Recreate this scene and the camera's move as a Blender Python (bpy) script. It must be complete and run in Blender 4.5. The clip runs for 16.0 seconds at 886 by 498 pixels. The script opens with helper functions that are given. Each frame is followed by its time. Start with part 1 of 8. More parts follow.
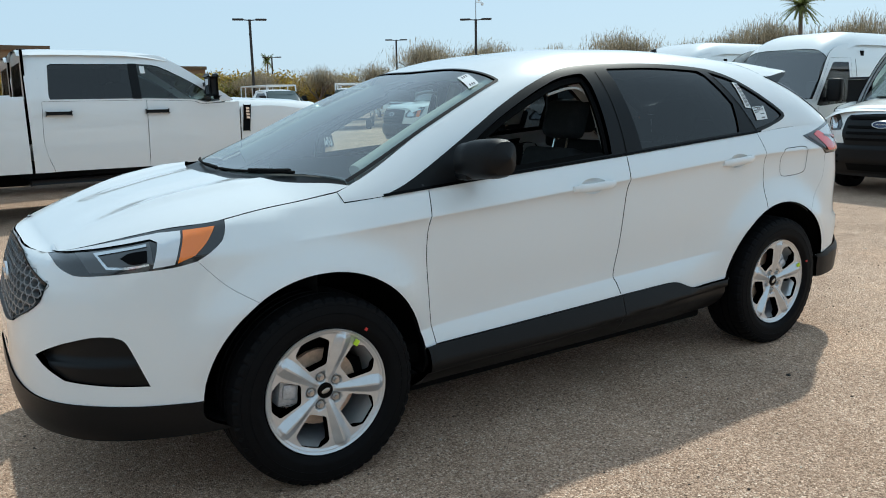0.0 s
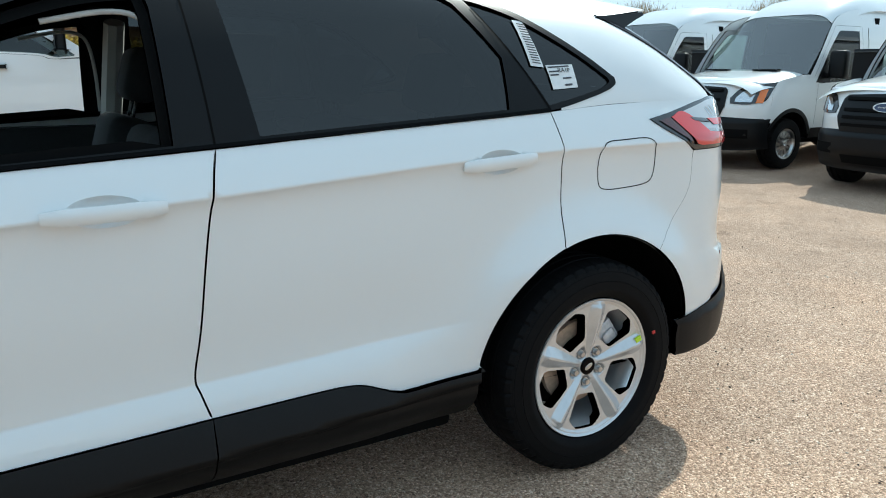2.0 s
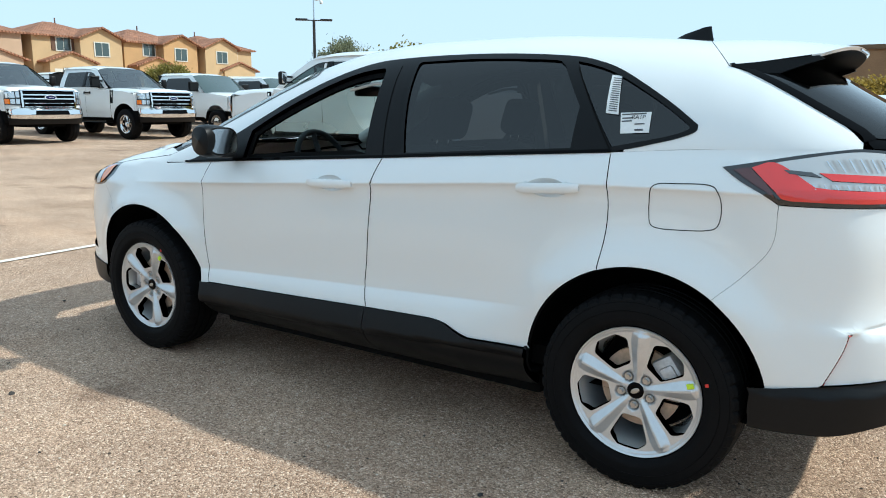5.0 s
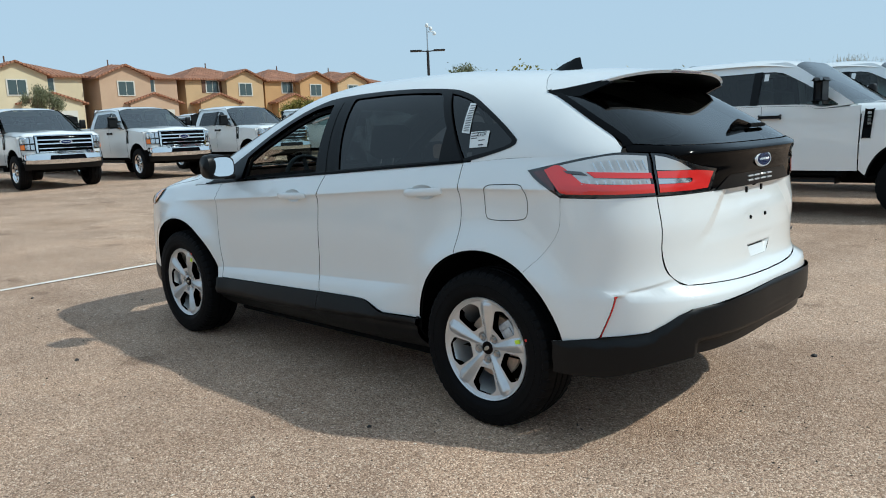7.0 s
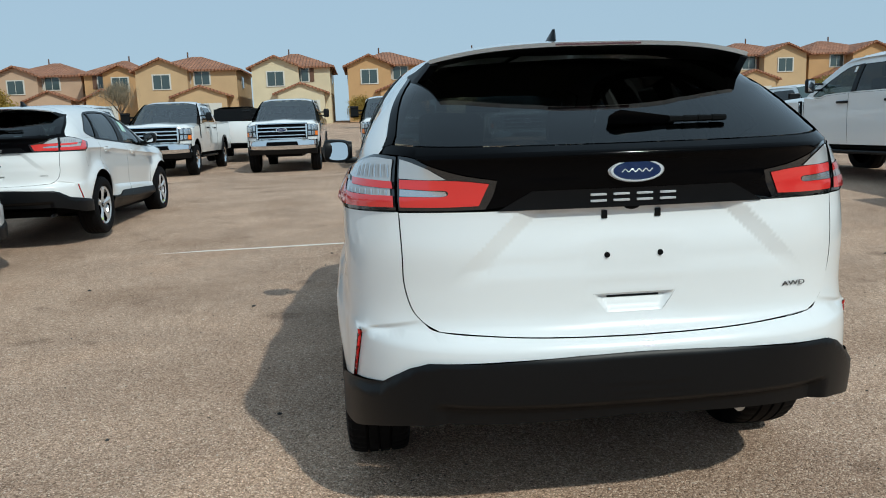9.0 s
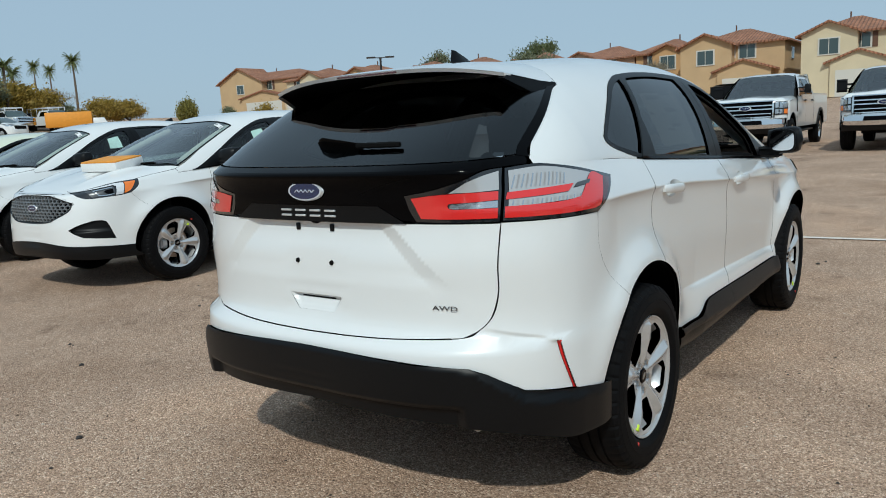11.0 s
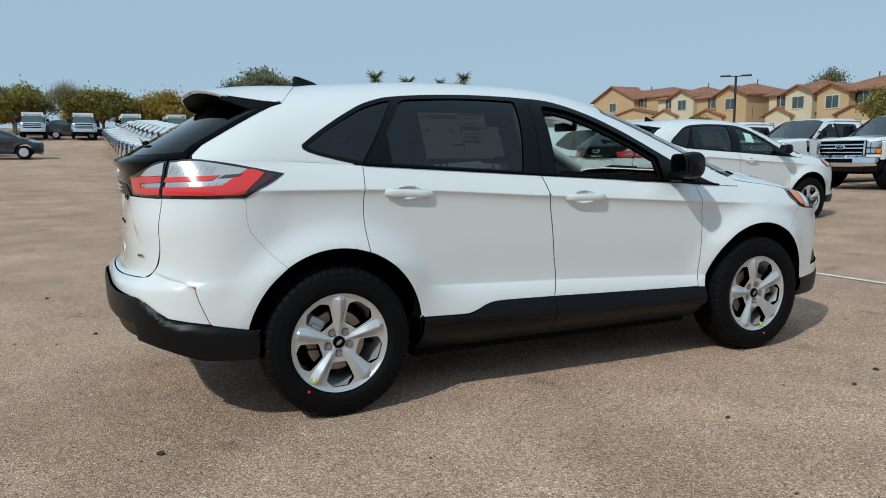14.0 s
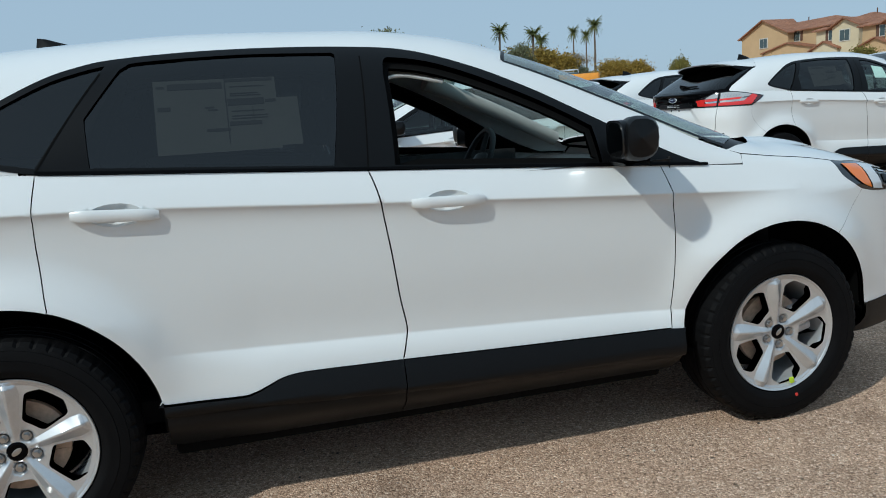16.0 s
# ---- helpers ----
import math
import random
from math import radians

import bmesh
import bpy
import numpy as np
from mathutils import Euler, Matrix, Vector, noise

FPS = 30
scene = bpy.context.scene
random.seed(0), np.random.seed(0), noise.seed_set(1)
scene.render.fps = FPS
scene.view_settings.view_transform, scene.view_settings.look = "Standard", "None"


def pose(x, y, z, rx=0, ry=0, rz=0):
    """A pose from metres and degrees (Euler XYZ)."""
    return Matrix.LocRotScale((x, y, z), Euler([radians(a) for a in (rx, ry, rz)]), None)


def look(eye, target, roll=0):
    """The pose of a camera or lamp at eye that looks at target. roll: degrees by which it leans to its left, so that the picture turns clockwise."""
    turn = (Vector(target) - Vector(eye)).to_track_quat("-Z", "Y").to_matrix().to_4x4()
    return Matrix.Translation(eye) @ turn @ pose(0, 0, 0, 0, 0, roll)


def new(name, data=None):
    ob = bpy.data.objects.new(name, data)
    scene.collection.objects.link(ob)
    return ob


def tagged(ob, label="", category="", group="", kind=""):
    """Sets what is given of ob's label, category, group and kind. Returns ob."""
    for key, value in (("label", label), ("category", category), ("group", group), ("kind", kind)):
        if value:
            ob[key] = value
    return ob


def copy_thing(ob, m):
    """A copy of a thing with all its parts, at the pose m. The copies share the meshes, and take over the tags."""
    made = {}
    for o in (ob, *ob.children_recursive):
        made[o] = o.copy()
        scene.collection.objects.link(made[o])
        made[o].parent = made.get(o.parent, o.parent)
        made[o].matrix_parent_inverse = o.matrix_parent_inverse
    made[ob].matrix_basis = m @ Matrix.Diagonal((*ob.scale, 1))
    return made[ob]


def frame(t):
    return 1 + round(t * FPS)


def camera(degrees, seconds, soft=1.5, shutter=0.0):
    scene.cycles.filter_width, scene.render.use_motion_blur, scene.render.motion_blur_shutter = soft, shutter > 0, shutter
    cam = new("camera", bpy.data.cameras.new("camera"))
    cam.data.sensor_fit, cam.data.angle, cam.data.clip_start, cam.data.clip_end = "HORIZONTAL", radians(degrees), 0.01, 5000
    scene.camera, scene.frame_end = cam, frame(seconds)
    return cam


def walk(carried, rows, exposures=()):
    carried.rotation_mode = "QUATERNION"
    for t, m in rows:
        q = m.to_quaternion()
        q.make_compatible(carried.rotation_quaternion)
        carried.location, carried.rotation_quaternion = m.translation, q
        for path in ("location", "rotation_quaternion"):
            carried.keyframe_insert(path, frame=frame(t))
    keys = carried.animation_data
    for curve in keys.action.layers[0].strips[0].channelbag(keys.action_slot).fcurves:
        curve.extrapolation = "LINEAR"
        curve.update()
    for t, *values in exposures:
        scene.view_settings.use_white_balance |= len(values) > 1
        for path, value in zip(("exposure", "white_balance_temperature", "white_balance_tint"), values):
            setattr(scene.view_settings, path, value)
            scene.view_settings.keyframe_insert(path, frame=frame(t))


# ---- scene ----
cam = camera(61.4, 16.0, soft=1.0)
PATH = [
    (0, (2.507, 3.388, 1.454), (1.435, 1.746, 1.058), -1.1),
    (0.5, (2.001, 3.221, 1.443), (0.997, 1.543, 1.022), -0.8),
    (1, (1.418, 3.098, 1.423), (0.443, 1.407, 0.988), -0.3),
    (1.5, (0.829, 2.877, 1.389), (-0.153, 1.191, 0.952), 0.4),
    (2, (0.238, 2.693, 1.358), (-0.762, 1.025, 0.891), 0.4),
    (2.5, (-0.326, 2.443, 1.285), (-1.289, 0.816, 0.633), 0.9),
    (3, (-0.831, 2.191, 1.209), (-1.587, 0.552, 0.348), 2.7),
    (3.5, (-1.213, 2.229, 1.175), (-1.488, 0.451, 0.301), 6.1),
    (4, (-1.513, 2.628, 1.250), (-1.072, 0.776, 0.637), 4.9),
    (4.5, (-1.874, 3.053, 1.352), (-1.054, 1.290, 0.883), 3.0),
    (4.7, (-2.040, 3.211, 1.373), (-1.100, 1.502, 0.931), 1.7),
    (5.225, (-2.419, 3.629, 1.415), (-1.275, 2.025, 1.073), -0.5),
    (5.75, (-2.777, 3.924, 1.392), (-1.591, 2.343, 1.083), -2.2),
    (6.275, (-3.130, 3.970, 1.355), (-1.930, 2.401, 1.045), -3.0),
    (6.8, (-3.498, 3.640, 1.357), (-2.190, 2.160, 1.042), -2.6),
    (7, (-3.632, 3.462, 1.397), (-2.264, 2.038, 1.078), -2.4),
    (7.5, (-4.005, 2.894, 1.408), (-2.465, 1.655, 1.105), -1.2),
    (8, (-4.228, 2.243, 1.408), (-2.515, 1.260, 1.091), 0.5),
    (8.2, (-4.269, 1.959, 1.381), (-2.477, 1.128, 1.066), -0.2),
    (8.725, (-4.429, 1.197, 1.346), (-2.497, 0.787, 1.030), -1.6),
    (9.25, (-4.615, 0.423, 1.361), (-2.642, 0.442, 1.034), -2.3),
    (9.775, (-4.706, -0.333, 1.393), (-2.780, 0.087, 1.055), -2.7),
    (10.3, (-4.582, -1.041, 1.409), (-2.764, -0.279, 1.070), -2.8),
    (10.5, (-4.527, -1.316, 1.431), (-2.773, -0.413, 1.104), -3.1),
    (11, (-4.220, -1.940, 1.406), (-2.617, -0.789, 1.081), -3.0),
    (11.5, (-3.913, -2.499, 1.361), (-2.459, -1.154, 1.079), -2.5),
    (12, (-3.539, -2.986, 1.348), (-2.240, -1.487, 1.089), -1.7),
    (12.5, (-3.167, -3.437, 1.342), (-2.034, -1.808, 1.094), -0.9),
    (13, (-2.822, -3.773, 1.325), (-1.814, -2.063, 1.081), -0.5),
    (13.5, (-2.600, -4.147, 1.299), (-1.683, -2.385, 1.067), -0.2),
    (14, (-2.538, -4.342, 1.285), (-1.667, -2.559, 1.034), -0.3),
    (14.5, (-2.160, -4.429, 1.285), (-1.372, -2.611, 1.011), -0.6),
    (15, (-1.713, -4.185, 1.322), (-1.044, -2.324, 1.020), -1.6),
    (15.5, (-1.208, -3.835, 1.329), (-0.646, -1.943, 1.005), -2.8),
    (16, (-0.652, -3.409, 1.342), (-0.148, -1.506, 0.987), -3.6),
]
walk(cam, [(t, look(eye, target, roll)) for t, eye, target, roll in PATH],
     exposures=((0, .72, 6150, 0), (.5, .77, 6100, 0), (1, .82, 6100, 0), (1.6, .92, 6050, -1), (2.5, 1.07, 5950, -4), (3.2, 1.12, 5950, -4), (4.2, 1.17, 6000, -5), (4.7, 1.12, 6050, -2), (6.8, .58, 6000, 0), (8.2, .44, 6000, -1), (10.3, .19, 6050, 0), (13.5, .24, 6000, 1), (16, .22, 5950, 1)))



# ---- world, sun ----
SUN_DIR = Vector((.95, .515, -1.0)).normalized()
world = bpy.data.worlds.new("sky")
scene.world = world
world.use_nodes = True
wn = world.node_tree
wn.nodes.clear()
sky = wn.nodes.new("ShaderNodeTexSky")
sky.sky_type, sky.sun_disc = "NISHITA", False
sky.sun_elevation, sky.sun_rotation = radians(42.8), math.atan2(-.95, -.515)
sky.air_density, sky.dust_density, sky.ozone_density = 1.0, 1.2, 1.5
back = wn.nodes.new("ShaderNodeBackground")
back.inputs["Strength"].default_value = .15
wout = wn.nodes.new("ShaderNodeOutputWorld")
haze = wn.nodes.new("ShaderNodeMix")
haze.data_type = "RGBA"
haze.inputs["Factor"].default_value = .94
haze.inputs["B"].default_value = (2.20, 2.74, 3.36, 1)
wn.links.new(sky.outputs[0], haze.inputs["A"])
wn.links.new(haze.outputs["Result"], back.inputs["Color"])
wn.links.new(back.outputs[0], wout.inputs["Surface"])
sun = new("sun", bpy.data.lights.new("sun", "SUN"))
sun.data.energy, sun.data.angle, sun.data.color = 2.08, radians(1.2), (1.0, .95, .88)
sun.rotation_mode = "QUATERNION"
sun.rotation_quaternion = SUN_DIR.to_track_quat("-Z", "Y")


# ---- materials ----
def mat(name, colour, rough=.5, metal=0.0, coat=0.0, **more):
    m = bpy.data.materials.new(name)
    m.use_nodes = True
    b = m.node_tree.nodes["Principled BSDF"]
    b.inputs["Base Color"].default_value = (*colour, 1)
    b.inputs["Roughness"].default_value, b.inputs["Metallic"].default_value = rough, metal
    b.inputs["Coat Weight"].default_value, b.inputs["Coat Roughness"].default_value = coat, .03
    for key, value in more.items():
        b.inputs[key.replace("_", " ")].default_value = value
    return m


def grain(m, scale, amount, bumpy=0.0, tint=None, detail=6, second=None, space="Object"):
    """Break up a material's colour with two scales of noise, and add fine relief."""
    nt = m.node_tree
    b = nt.nodes["Principled BSDF"]
    co = nt.nodes.new("ShaderNodeTexCoord")
    base = b.inputs["Base Color"].default_value[:]
    last = None
    for sc, am in ((scale, amount), (second or scale / 9, amount * .8)):
        n = nt.nodes.new("ShaderNodeTexNoise")
        n.inputs["Scale"].default_value, n.inputs["Detail"].default_value = sc, detail
        nt.links.new(co.outputs[space], n.inputs["Vector"])
        r = nt.nodes.new("ShaderNodeMapRange")
        r.inputs[1].default_value, r.inputs[2].default_value = .25, .75
        r.inputs[3].default_value, r.inputs[4].default_value = 1 - am, 1 + am
        nt.links.new(n.outputs["Fac"], r.inputs[0])
        mx = nt.nodes.new("ShaderNodeMix")
        mx.data_type, mx.blend_type = "RGBA", "MULTIPLY"
        mx.inputs["Factor"].default_value = 1
        if last is None:
            mx.inputs["A"].default_value = base
        else:
            nt.links.new(last, mx.inputs["A"])
        nt.links.new(r.outputs[0], mx.inputs["B"])
        last = mx.outputs["Result"]
        if bumpy and sc == scale:
            bm_ = nt.nodes.new("ShaderNodeBump")
            bm_.inputs["Strength"].default_value = bumpy
            bm_.inputs["Distance"].default_value = .4 / scale
            nt.links.new(n.outputs["Fac"], bm_.inputs["Height"])
            nt.links.new(bm_.outputs[0], b.inputs["Normal"])
    nt.links.new(last, b.inputs["Base Color"])
    return m


def asphalt():
    m = mat("worn_asphalt", (.3, .25, .21), .93)
    nt = m.node_tree
    b = nt.nodes["Principled BSDF"]
    b.inputs["Specular IOR Level"].default_value = .25
    co = nt.nodes.new("ShaderNodeTexCoord")

    def tex(kind, scale, **kw):
        n = nt.nodes.new(kind)
        n.inputs["Scale"].default_value = scale
        for k, v in kw.items():
            n.inputs[k].default_value = v
        nt.links.new(co.outputs["Object"], n.inputs["Vector"])
        return n

    def ramp(src, stops):
        r = nt.nodes.new("ShaderNodeValToRGB")
        el = r.color_ramp.elements
        while len(el) < len(stops):
            el.new(.5)
        for e, (p, c) in zip(el, stops):
            e.position, e.color = p, (*c, 1)
        nt.links.new(src, r.inputs[0])
        return r.outputs[0]

    def mul(a, c, f=1.0, kind="MULTIPLY"):
        x = nt.nodes.new("ShaderNodeMix")
        x.data_type, x.blend_type = "RGBA", kind
        x.inputs["Factor"].default_value = f
        nt.links.new(a, x.inputs["A"])
        nt.links.new(c, x.inputs["B"])
        return x.outputs["Result"]

    stones = tex("ShaderNodeTexVoronoi", 130)
    sep = nt.nodes.new("ShaderNodeSeparateColor")
    nt.links.new(stones.outputs["Color"], sep.inputs[0])
    pebble = ramp(sep.outputs[0], [(0, (0.256, 0.174, 0.124)), (.35, (0.412, 0.289, 0.211)), (.72, (0.528, 0.383, 0.286)), (.93, (0.633, 0.494, 0.385)), (1, (0.763, 0.633, 0.520))])
    fine = tex("ShaderNodeTexNoise", 240, Detail=3.0)
    c = mul(pebble, ramp(fine.outputs["Fac"], [(.32, (.46, .45, .44)), (.68, (1.5, 1.49, 1.47))]))
    mid = tex("ShaderNodeTexNoise", 1.3, Detail=6.0, Roughness=.6)
    c = mul(c, ramp(mid.outputs["Fac"], [(.25, (.84, .81, .79)), (.75, (1.14, 1.12, 1.10))]))
    big = tex("ShaderNodeTexNoise", .16, Detail=4.0)
    c = mul(c, ramp(big.outputs["Fac"], [(.3, (.9, .88, .87)), (.7, (1.08, 1.07, 1.06))]))
    spots = tex("ShaderNodeTexNoise", 2.4, Detail=2.0, Roughness=.35)
    c = mul(c, ramp(spots.outputs["Fac"], [(.27, (.72, .70, .69)), (.34, (1, 1, 1))]))
    grit = tex("ShaderNodeTexVoronoi", 30)
    c = mul(c, ramp(grit.outputs["Distance"], [(.10, (.30, .28, .27)), (.16, (1, 1, 1))]))
    pale = tex("ShaderNodeTexVoronoi", 34)
    c = mul(c, ramp(pale.outputs["Distance"], [(.08, (1.55, 1.52, 1.48)), (.13, (1, 1, 1))]))
    dust = tex("ShaderNodeTexNoise", .55, Detail=7.0, Roughness=.62)
    c = mul(c, ramp(dust.outputs["Fac"], [(.36, (.86, .83, .80)), (.5, (1, 1, 1)), (.66, (1.12, 1.08, 1.04))]))
    nt.links.new(c, b.inputs["Base Color"])
    bp = nt.nodes.new("ShaderNodeBump")
    bp.inputs["Strength"].default_value, bp.inputs["Distance"].default_value = .9, .005
    nt.links.new(stones.outputs["Distance"], bp.inputs["Height"])
    bp.invert = True
    nt.links.new(bp.outputs[0], b.inputs["Normal"])
    return m


def glass(name, tint, rough=0.0, base=.06):
    """A thin pane: clear part tinted see-through, the rest a mirror-like gloss by Fresnel."""
    m = bpy.data.materials.new(name)
    m.use_nodes = True
    nt = m.node_tree
    nt.nodes.clear()
    out = nt.nodes.new("ShaderNodeOutputMaterial")
    thru = nt.nodes.new("ShaderNodeBsdfTransparent")
    thru.inputs[0].default_value = (*tint, 1)
    gl = nt.nodes.new("ShaderNodeBsdfGlossy")
    gl.inputs["Roughness"].default_value = rough
    lw = nt.nodes.new("ShaderNodeLayerWeight")
    lw.inputs["Blend"].default_value = .5
    po = nt.nodes.new("ShaderNodeMath")
    po.operation = "POWER"
    po.inputs[1].default_value = 4.5
    fr = nt.nodes.new("ShaderNodeMapRange")
    fr.inputs[3].default_value, fr.inputs[4].default_value = base, 1.0
    nt.links.new(lw.outputs["Facing"], po.inputs[0])
    nt.links.new(po.outputs[0], fr.inputs[0])
    mx = nt.nodes.new("ShaderNodeMixShader")
    nt.links.new(fr.outputs[0], mx.inputs[0])
    nt.links.new(thru.outputs[0], mx.inputs[1])
    nt.links.new(gl.outputs[0], mx.inputs[2])
    nt.links.new(mx.outputs[0], out.inputs[0])
    return m


M_ASPHALT = asphalt()
M_PAINT = mat("white_car_paint", (.78, .79, .782), .30, 0, 1.0)
M_BLACKPL = grain(mat("grained_black_plastic", (.003, .0033, .004), .42, Specular_IOR_Level=.24), 900, .25, .25)
M_GLOSSBLACK = mat("gloss_black", (.002, .002, .0024), .06, 0, 0, Specular_IOR_Level=.06)
M_TRIM = mat("satin_black_trim", (.004, .0043, .005), .36, Specular_IOR_Level=.18)
M_RUBBER = grain(mat("tyre_rubber", (.0035, .0035, .004), .7, Specular_IOR_Level=.12), 160, .25, .25)
M_LINER = mat("black_liner", (.004, .004, .004), .9, Specular_IOR_Level=.1)
M_ALLOY = grain(mat("painted_alloy", (.62, .63, .64), .27, .6), 300, .06)
M_DISC = grain(mat("brake_disc", (.55, .40, .29), .5, .2), 60, .2)
M_STEEL = mat("steel", (.5, .5, .5), .28, 1.0)
M_CHROME = mat("chrome", (.8, .81, .82), .06, 1.0)
M_PRIVACY = glass("privacy_glass", (.055, .06, .062), base=.065)
M_TINTD = glass("dark_side_glass", (.26, .31, .30))
M_SCREEN = glass("truck_windscreen", (.34, .41, .39), base=.22)
M_TINT = glass("light_tint_glass", (.55, .66, .62))
M_WIND = glass("windscreen_glass", (.74, .89, .84), base=.28)
M_FABRIC = grain(mat("black_seat_cloth", (.018, .018, .019), .9), 400, .3, .3)
M_DASH = grain(mat("dashboard_plastic", (.02, .021, .022), .6), 500, .2, .2)
M_HEADLINER = mat("grey_headliner", (.52, .51, .48), .95)
M_RED = mat("red_lamp_lens", (.70, .03, .028), .14, 0, 1.0)
M_DARKRED = mat("smoked_red_lens", (.07, .006, .006), .1, 0, 1.0)
M_CLEAR = mat("clear_lamp_lens", (.52, .52, .52), .15, .3, 1.0)
M_LAMPGREY = mat("lamp_grey_bezel", (.06, .063, .067), .3, .3, 1.0)
M_LAMPWHITE = mat("white_light_bar", (.68, .70, .72), .25, 0, 1.0)
M_SHEET = grain(mat("price_sheet_paper", (.62, .66, .63), .8), 40, .06)
M_FADED = mat("faded_print", (.20, .21, .22), .7)
M_AMBER = mat("amber_lens", (.85, .20, .015), .15, 0, 1.0)
M_LAMPIN = mat("lamp_reflector", (.62, .64, .66), .15, .9, 1.0)
M_LAMPDARK = mat("lamp_housing", (.012, .013, .015), .18, .2, 1.0)
M_BLUE = mat("blue_badge", (.006, .018, .075), .15, 0, 1.0)
M_UNDER = mat("matt_black_underside", (.003, .003, .0032), .6, Specular_IOR_Level=.15)
M_GUIDE = mat("grey_light_guide", (.34, .33, .33), .3, .3)
M_DARKSTEEL = mat("dark_chrome", (.10, .10, .105), .3, .6)
M_GRILLE = mat("grey_grille_plastic", (.26, .265, .27), .33, .4)
M_SILVER = mat("bright_silver_trim", (.72, .73, .74), .3, .5)
M_CALIPER = grain(mat("cast_caliper", (.55, .55, .56), .45, .4), 80, .2)
M_PAPER = grain(mat("paper_label", (.78, .79, .78), .7), 60, .05)
M_INK = mat("printed_ink", (.06, .06, .07), .7)
M_YELLOW = mat("yellow_sticker", (.55, .75, .03), .6)
M_REDDOT = mat("red_paint_dot", (.6, .04, .03), .6)

# ---- shape of the crossover's body: half width by length and height ----
def pchip(points):
    """A smooth curve through (x, y) pairs that does not overshoot."""
    xs, ys = (np.array(v, float) for v in zip(*sorted(points)))
    h, d = np.diff(xs), np.diff(ys) / np.diff(xs)
    m = np.zeros(len(xs))
    m[0], m[-1] = d[0], d[-1]
    for i in range(1, len(xs) - 1):
        if d[i - 1] * d[i] > 0:
            w1, w2 = 2 * h[i] + h[i - 1], h[i] + 2 * h[i - 1]
            m[i] = (w1 + w2) / (w1 / d[i - 1] + w2 / d[i])

    def at(x):
        x = np.clip(np.asarray(x, float), xs[0], xs[-1])
        i = np.clip(np.searchsorted(xs, x) - 1, 0, len(h) - 1)
        t = (x - xs[i]) / h[i]
        return ((1 + 2 * t) * (1 - t) ** 2 * ys[i] + t * (1 - t) ** 2 * h[i] * m[i]
                + t * t * (3 - 2 * t) * ys[i + 1] + t * t * (t - 1) * h[i] * m[i + 1])
    return at


BELT = pchip([(-2.4, 1.262), (-2.0, 1.26), (-1.6, 1.255), (-1.25, 1.232), (-.2, 1.172), (.9, 1.095), (1.2, 1.08), (1.5, 1.065), (1.8, 1.02), (2.0, .975), (2.13, .952), (2.2, .943), (2.4, .938)])
TOP = pchip([(-2.34, 1.262), (-2.3, 1.285), (-2.2, 1.345), (-2.0, 1.46), (-1.82, 1.56), (-1.7, 1.605), (-1.55, 1.645), (-1.2, 1.68), (-.7, 1.705), (-.2, 1.70), (.15, 1.668), (.42, 1.605), (.8, 1.47), (1.3, 1.245), (1.5, 1.165), (1.62, 1.15), (1.9, 1.095), (2.1, 1.03), (2.22, .98), (2.28, .952), (2.4, .95)])
TAIL = pchip([(.2, -2.24), (.3, -2.30), (.36, -2.375), (.5, -2.405), (.62, -2.41), (.69, -2.400), (.715, -2.345), (.8, -2.325), (.95, -2.335), (1.1, -2.32), (1.14, -2.322), (1.2, -2.332), (1.262, -2.348), (1.3, -2.348)])
NOSE = pchip([(.18, 2.30), (.3, 2.385), (.42, 2.415), (.6, 2.41), (.8, 2.38), (.9, 2.345), (.96, 2.32), (1.3, 2.315)])
CREASE = pchip([(-2.4, 1.13), (-1.28, 1.118), (-.2, 1.058), (.9, .992), (1.3, .97), (2.4, .93)])
LOWER = pchip([(-1.2, .635), (-.7, .60), (0, .572), (.95, .525), (1.2, .51)])
PLAN = pchip([(-2.4, 1.03), (-2.1, 1.022), (-1.87, 1.008), (-1.65, .992), (-1.425, .986), (-.9, .986), (0, .995), (.9, .992), (1.425, .98), (1.8, .965), (2.1, .955), (2.4, .95)])
WIDTH = .912
HUBS = (1.425, -1.425)
HUB_Z, TYRE_R = .372, .374


def bump(v, centre, width):
    return np.exp(-((v - centre) / width) ** 2)


def sides(x, z):
    """Half width of the flank below the belt, without the rounding of nose and tail."""
    u = z - CREASE(x)
    fade = np.clip((x + 2.0) / .35, 0, 1) * np.clip((1.42 - x) / .35, 0, 1)
    over = np.where(u > 0, -.45 * u - 1.0 * u * u, -.020 * fade * (1 - np.exp(np.minimum(u, 0) / .026)))
    v = z - LOWER(x)
    mid = np.clip((x + 1.0) / .35, 0, 1) * np.clip((1.15 - x) / .2, 0, 1)
    kick = np.where(v < 0, .030 * (1 - np.exp(np.minimum(v, 0) / .042)), 0) * mid
    tuck = -.020 * mid * bump(v, .01, .17) * (v > -.3)
    low = -3.2 * np.maximum(0, .39 - z) ** 1.6 * np.clip((1.55 - np.abs(x)) / .3, 0, 1) - .5 * np.maximum(0, .36 - z) ** 1.5
    y = WIDTH * PLAN(x) + over + kick + tuck + low
    for hx in HUBS:
        r = np.hypot(x - hx, z - .385)
        y = y + (.012 + .044 * np.clip((z - .48) / .26, 0, 1)) * bump(r, .44, .10) * (z > .2)
    # the black rear apron and white haunch bulge a little past the lamps
    return y - .035 * np.clip((-x - 1.75) / .6, 0, 1) * bump(z, 1.25, .2)


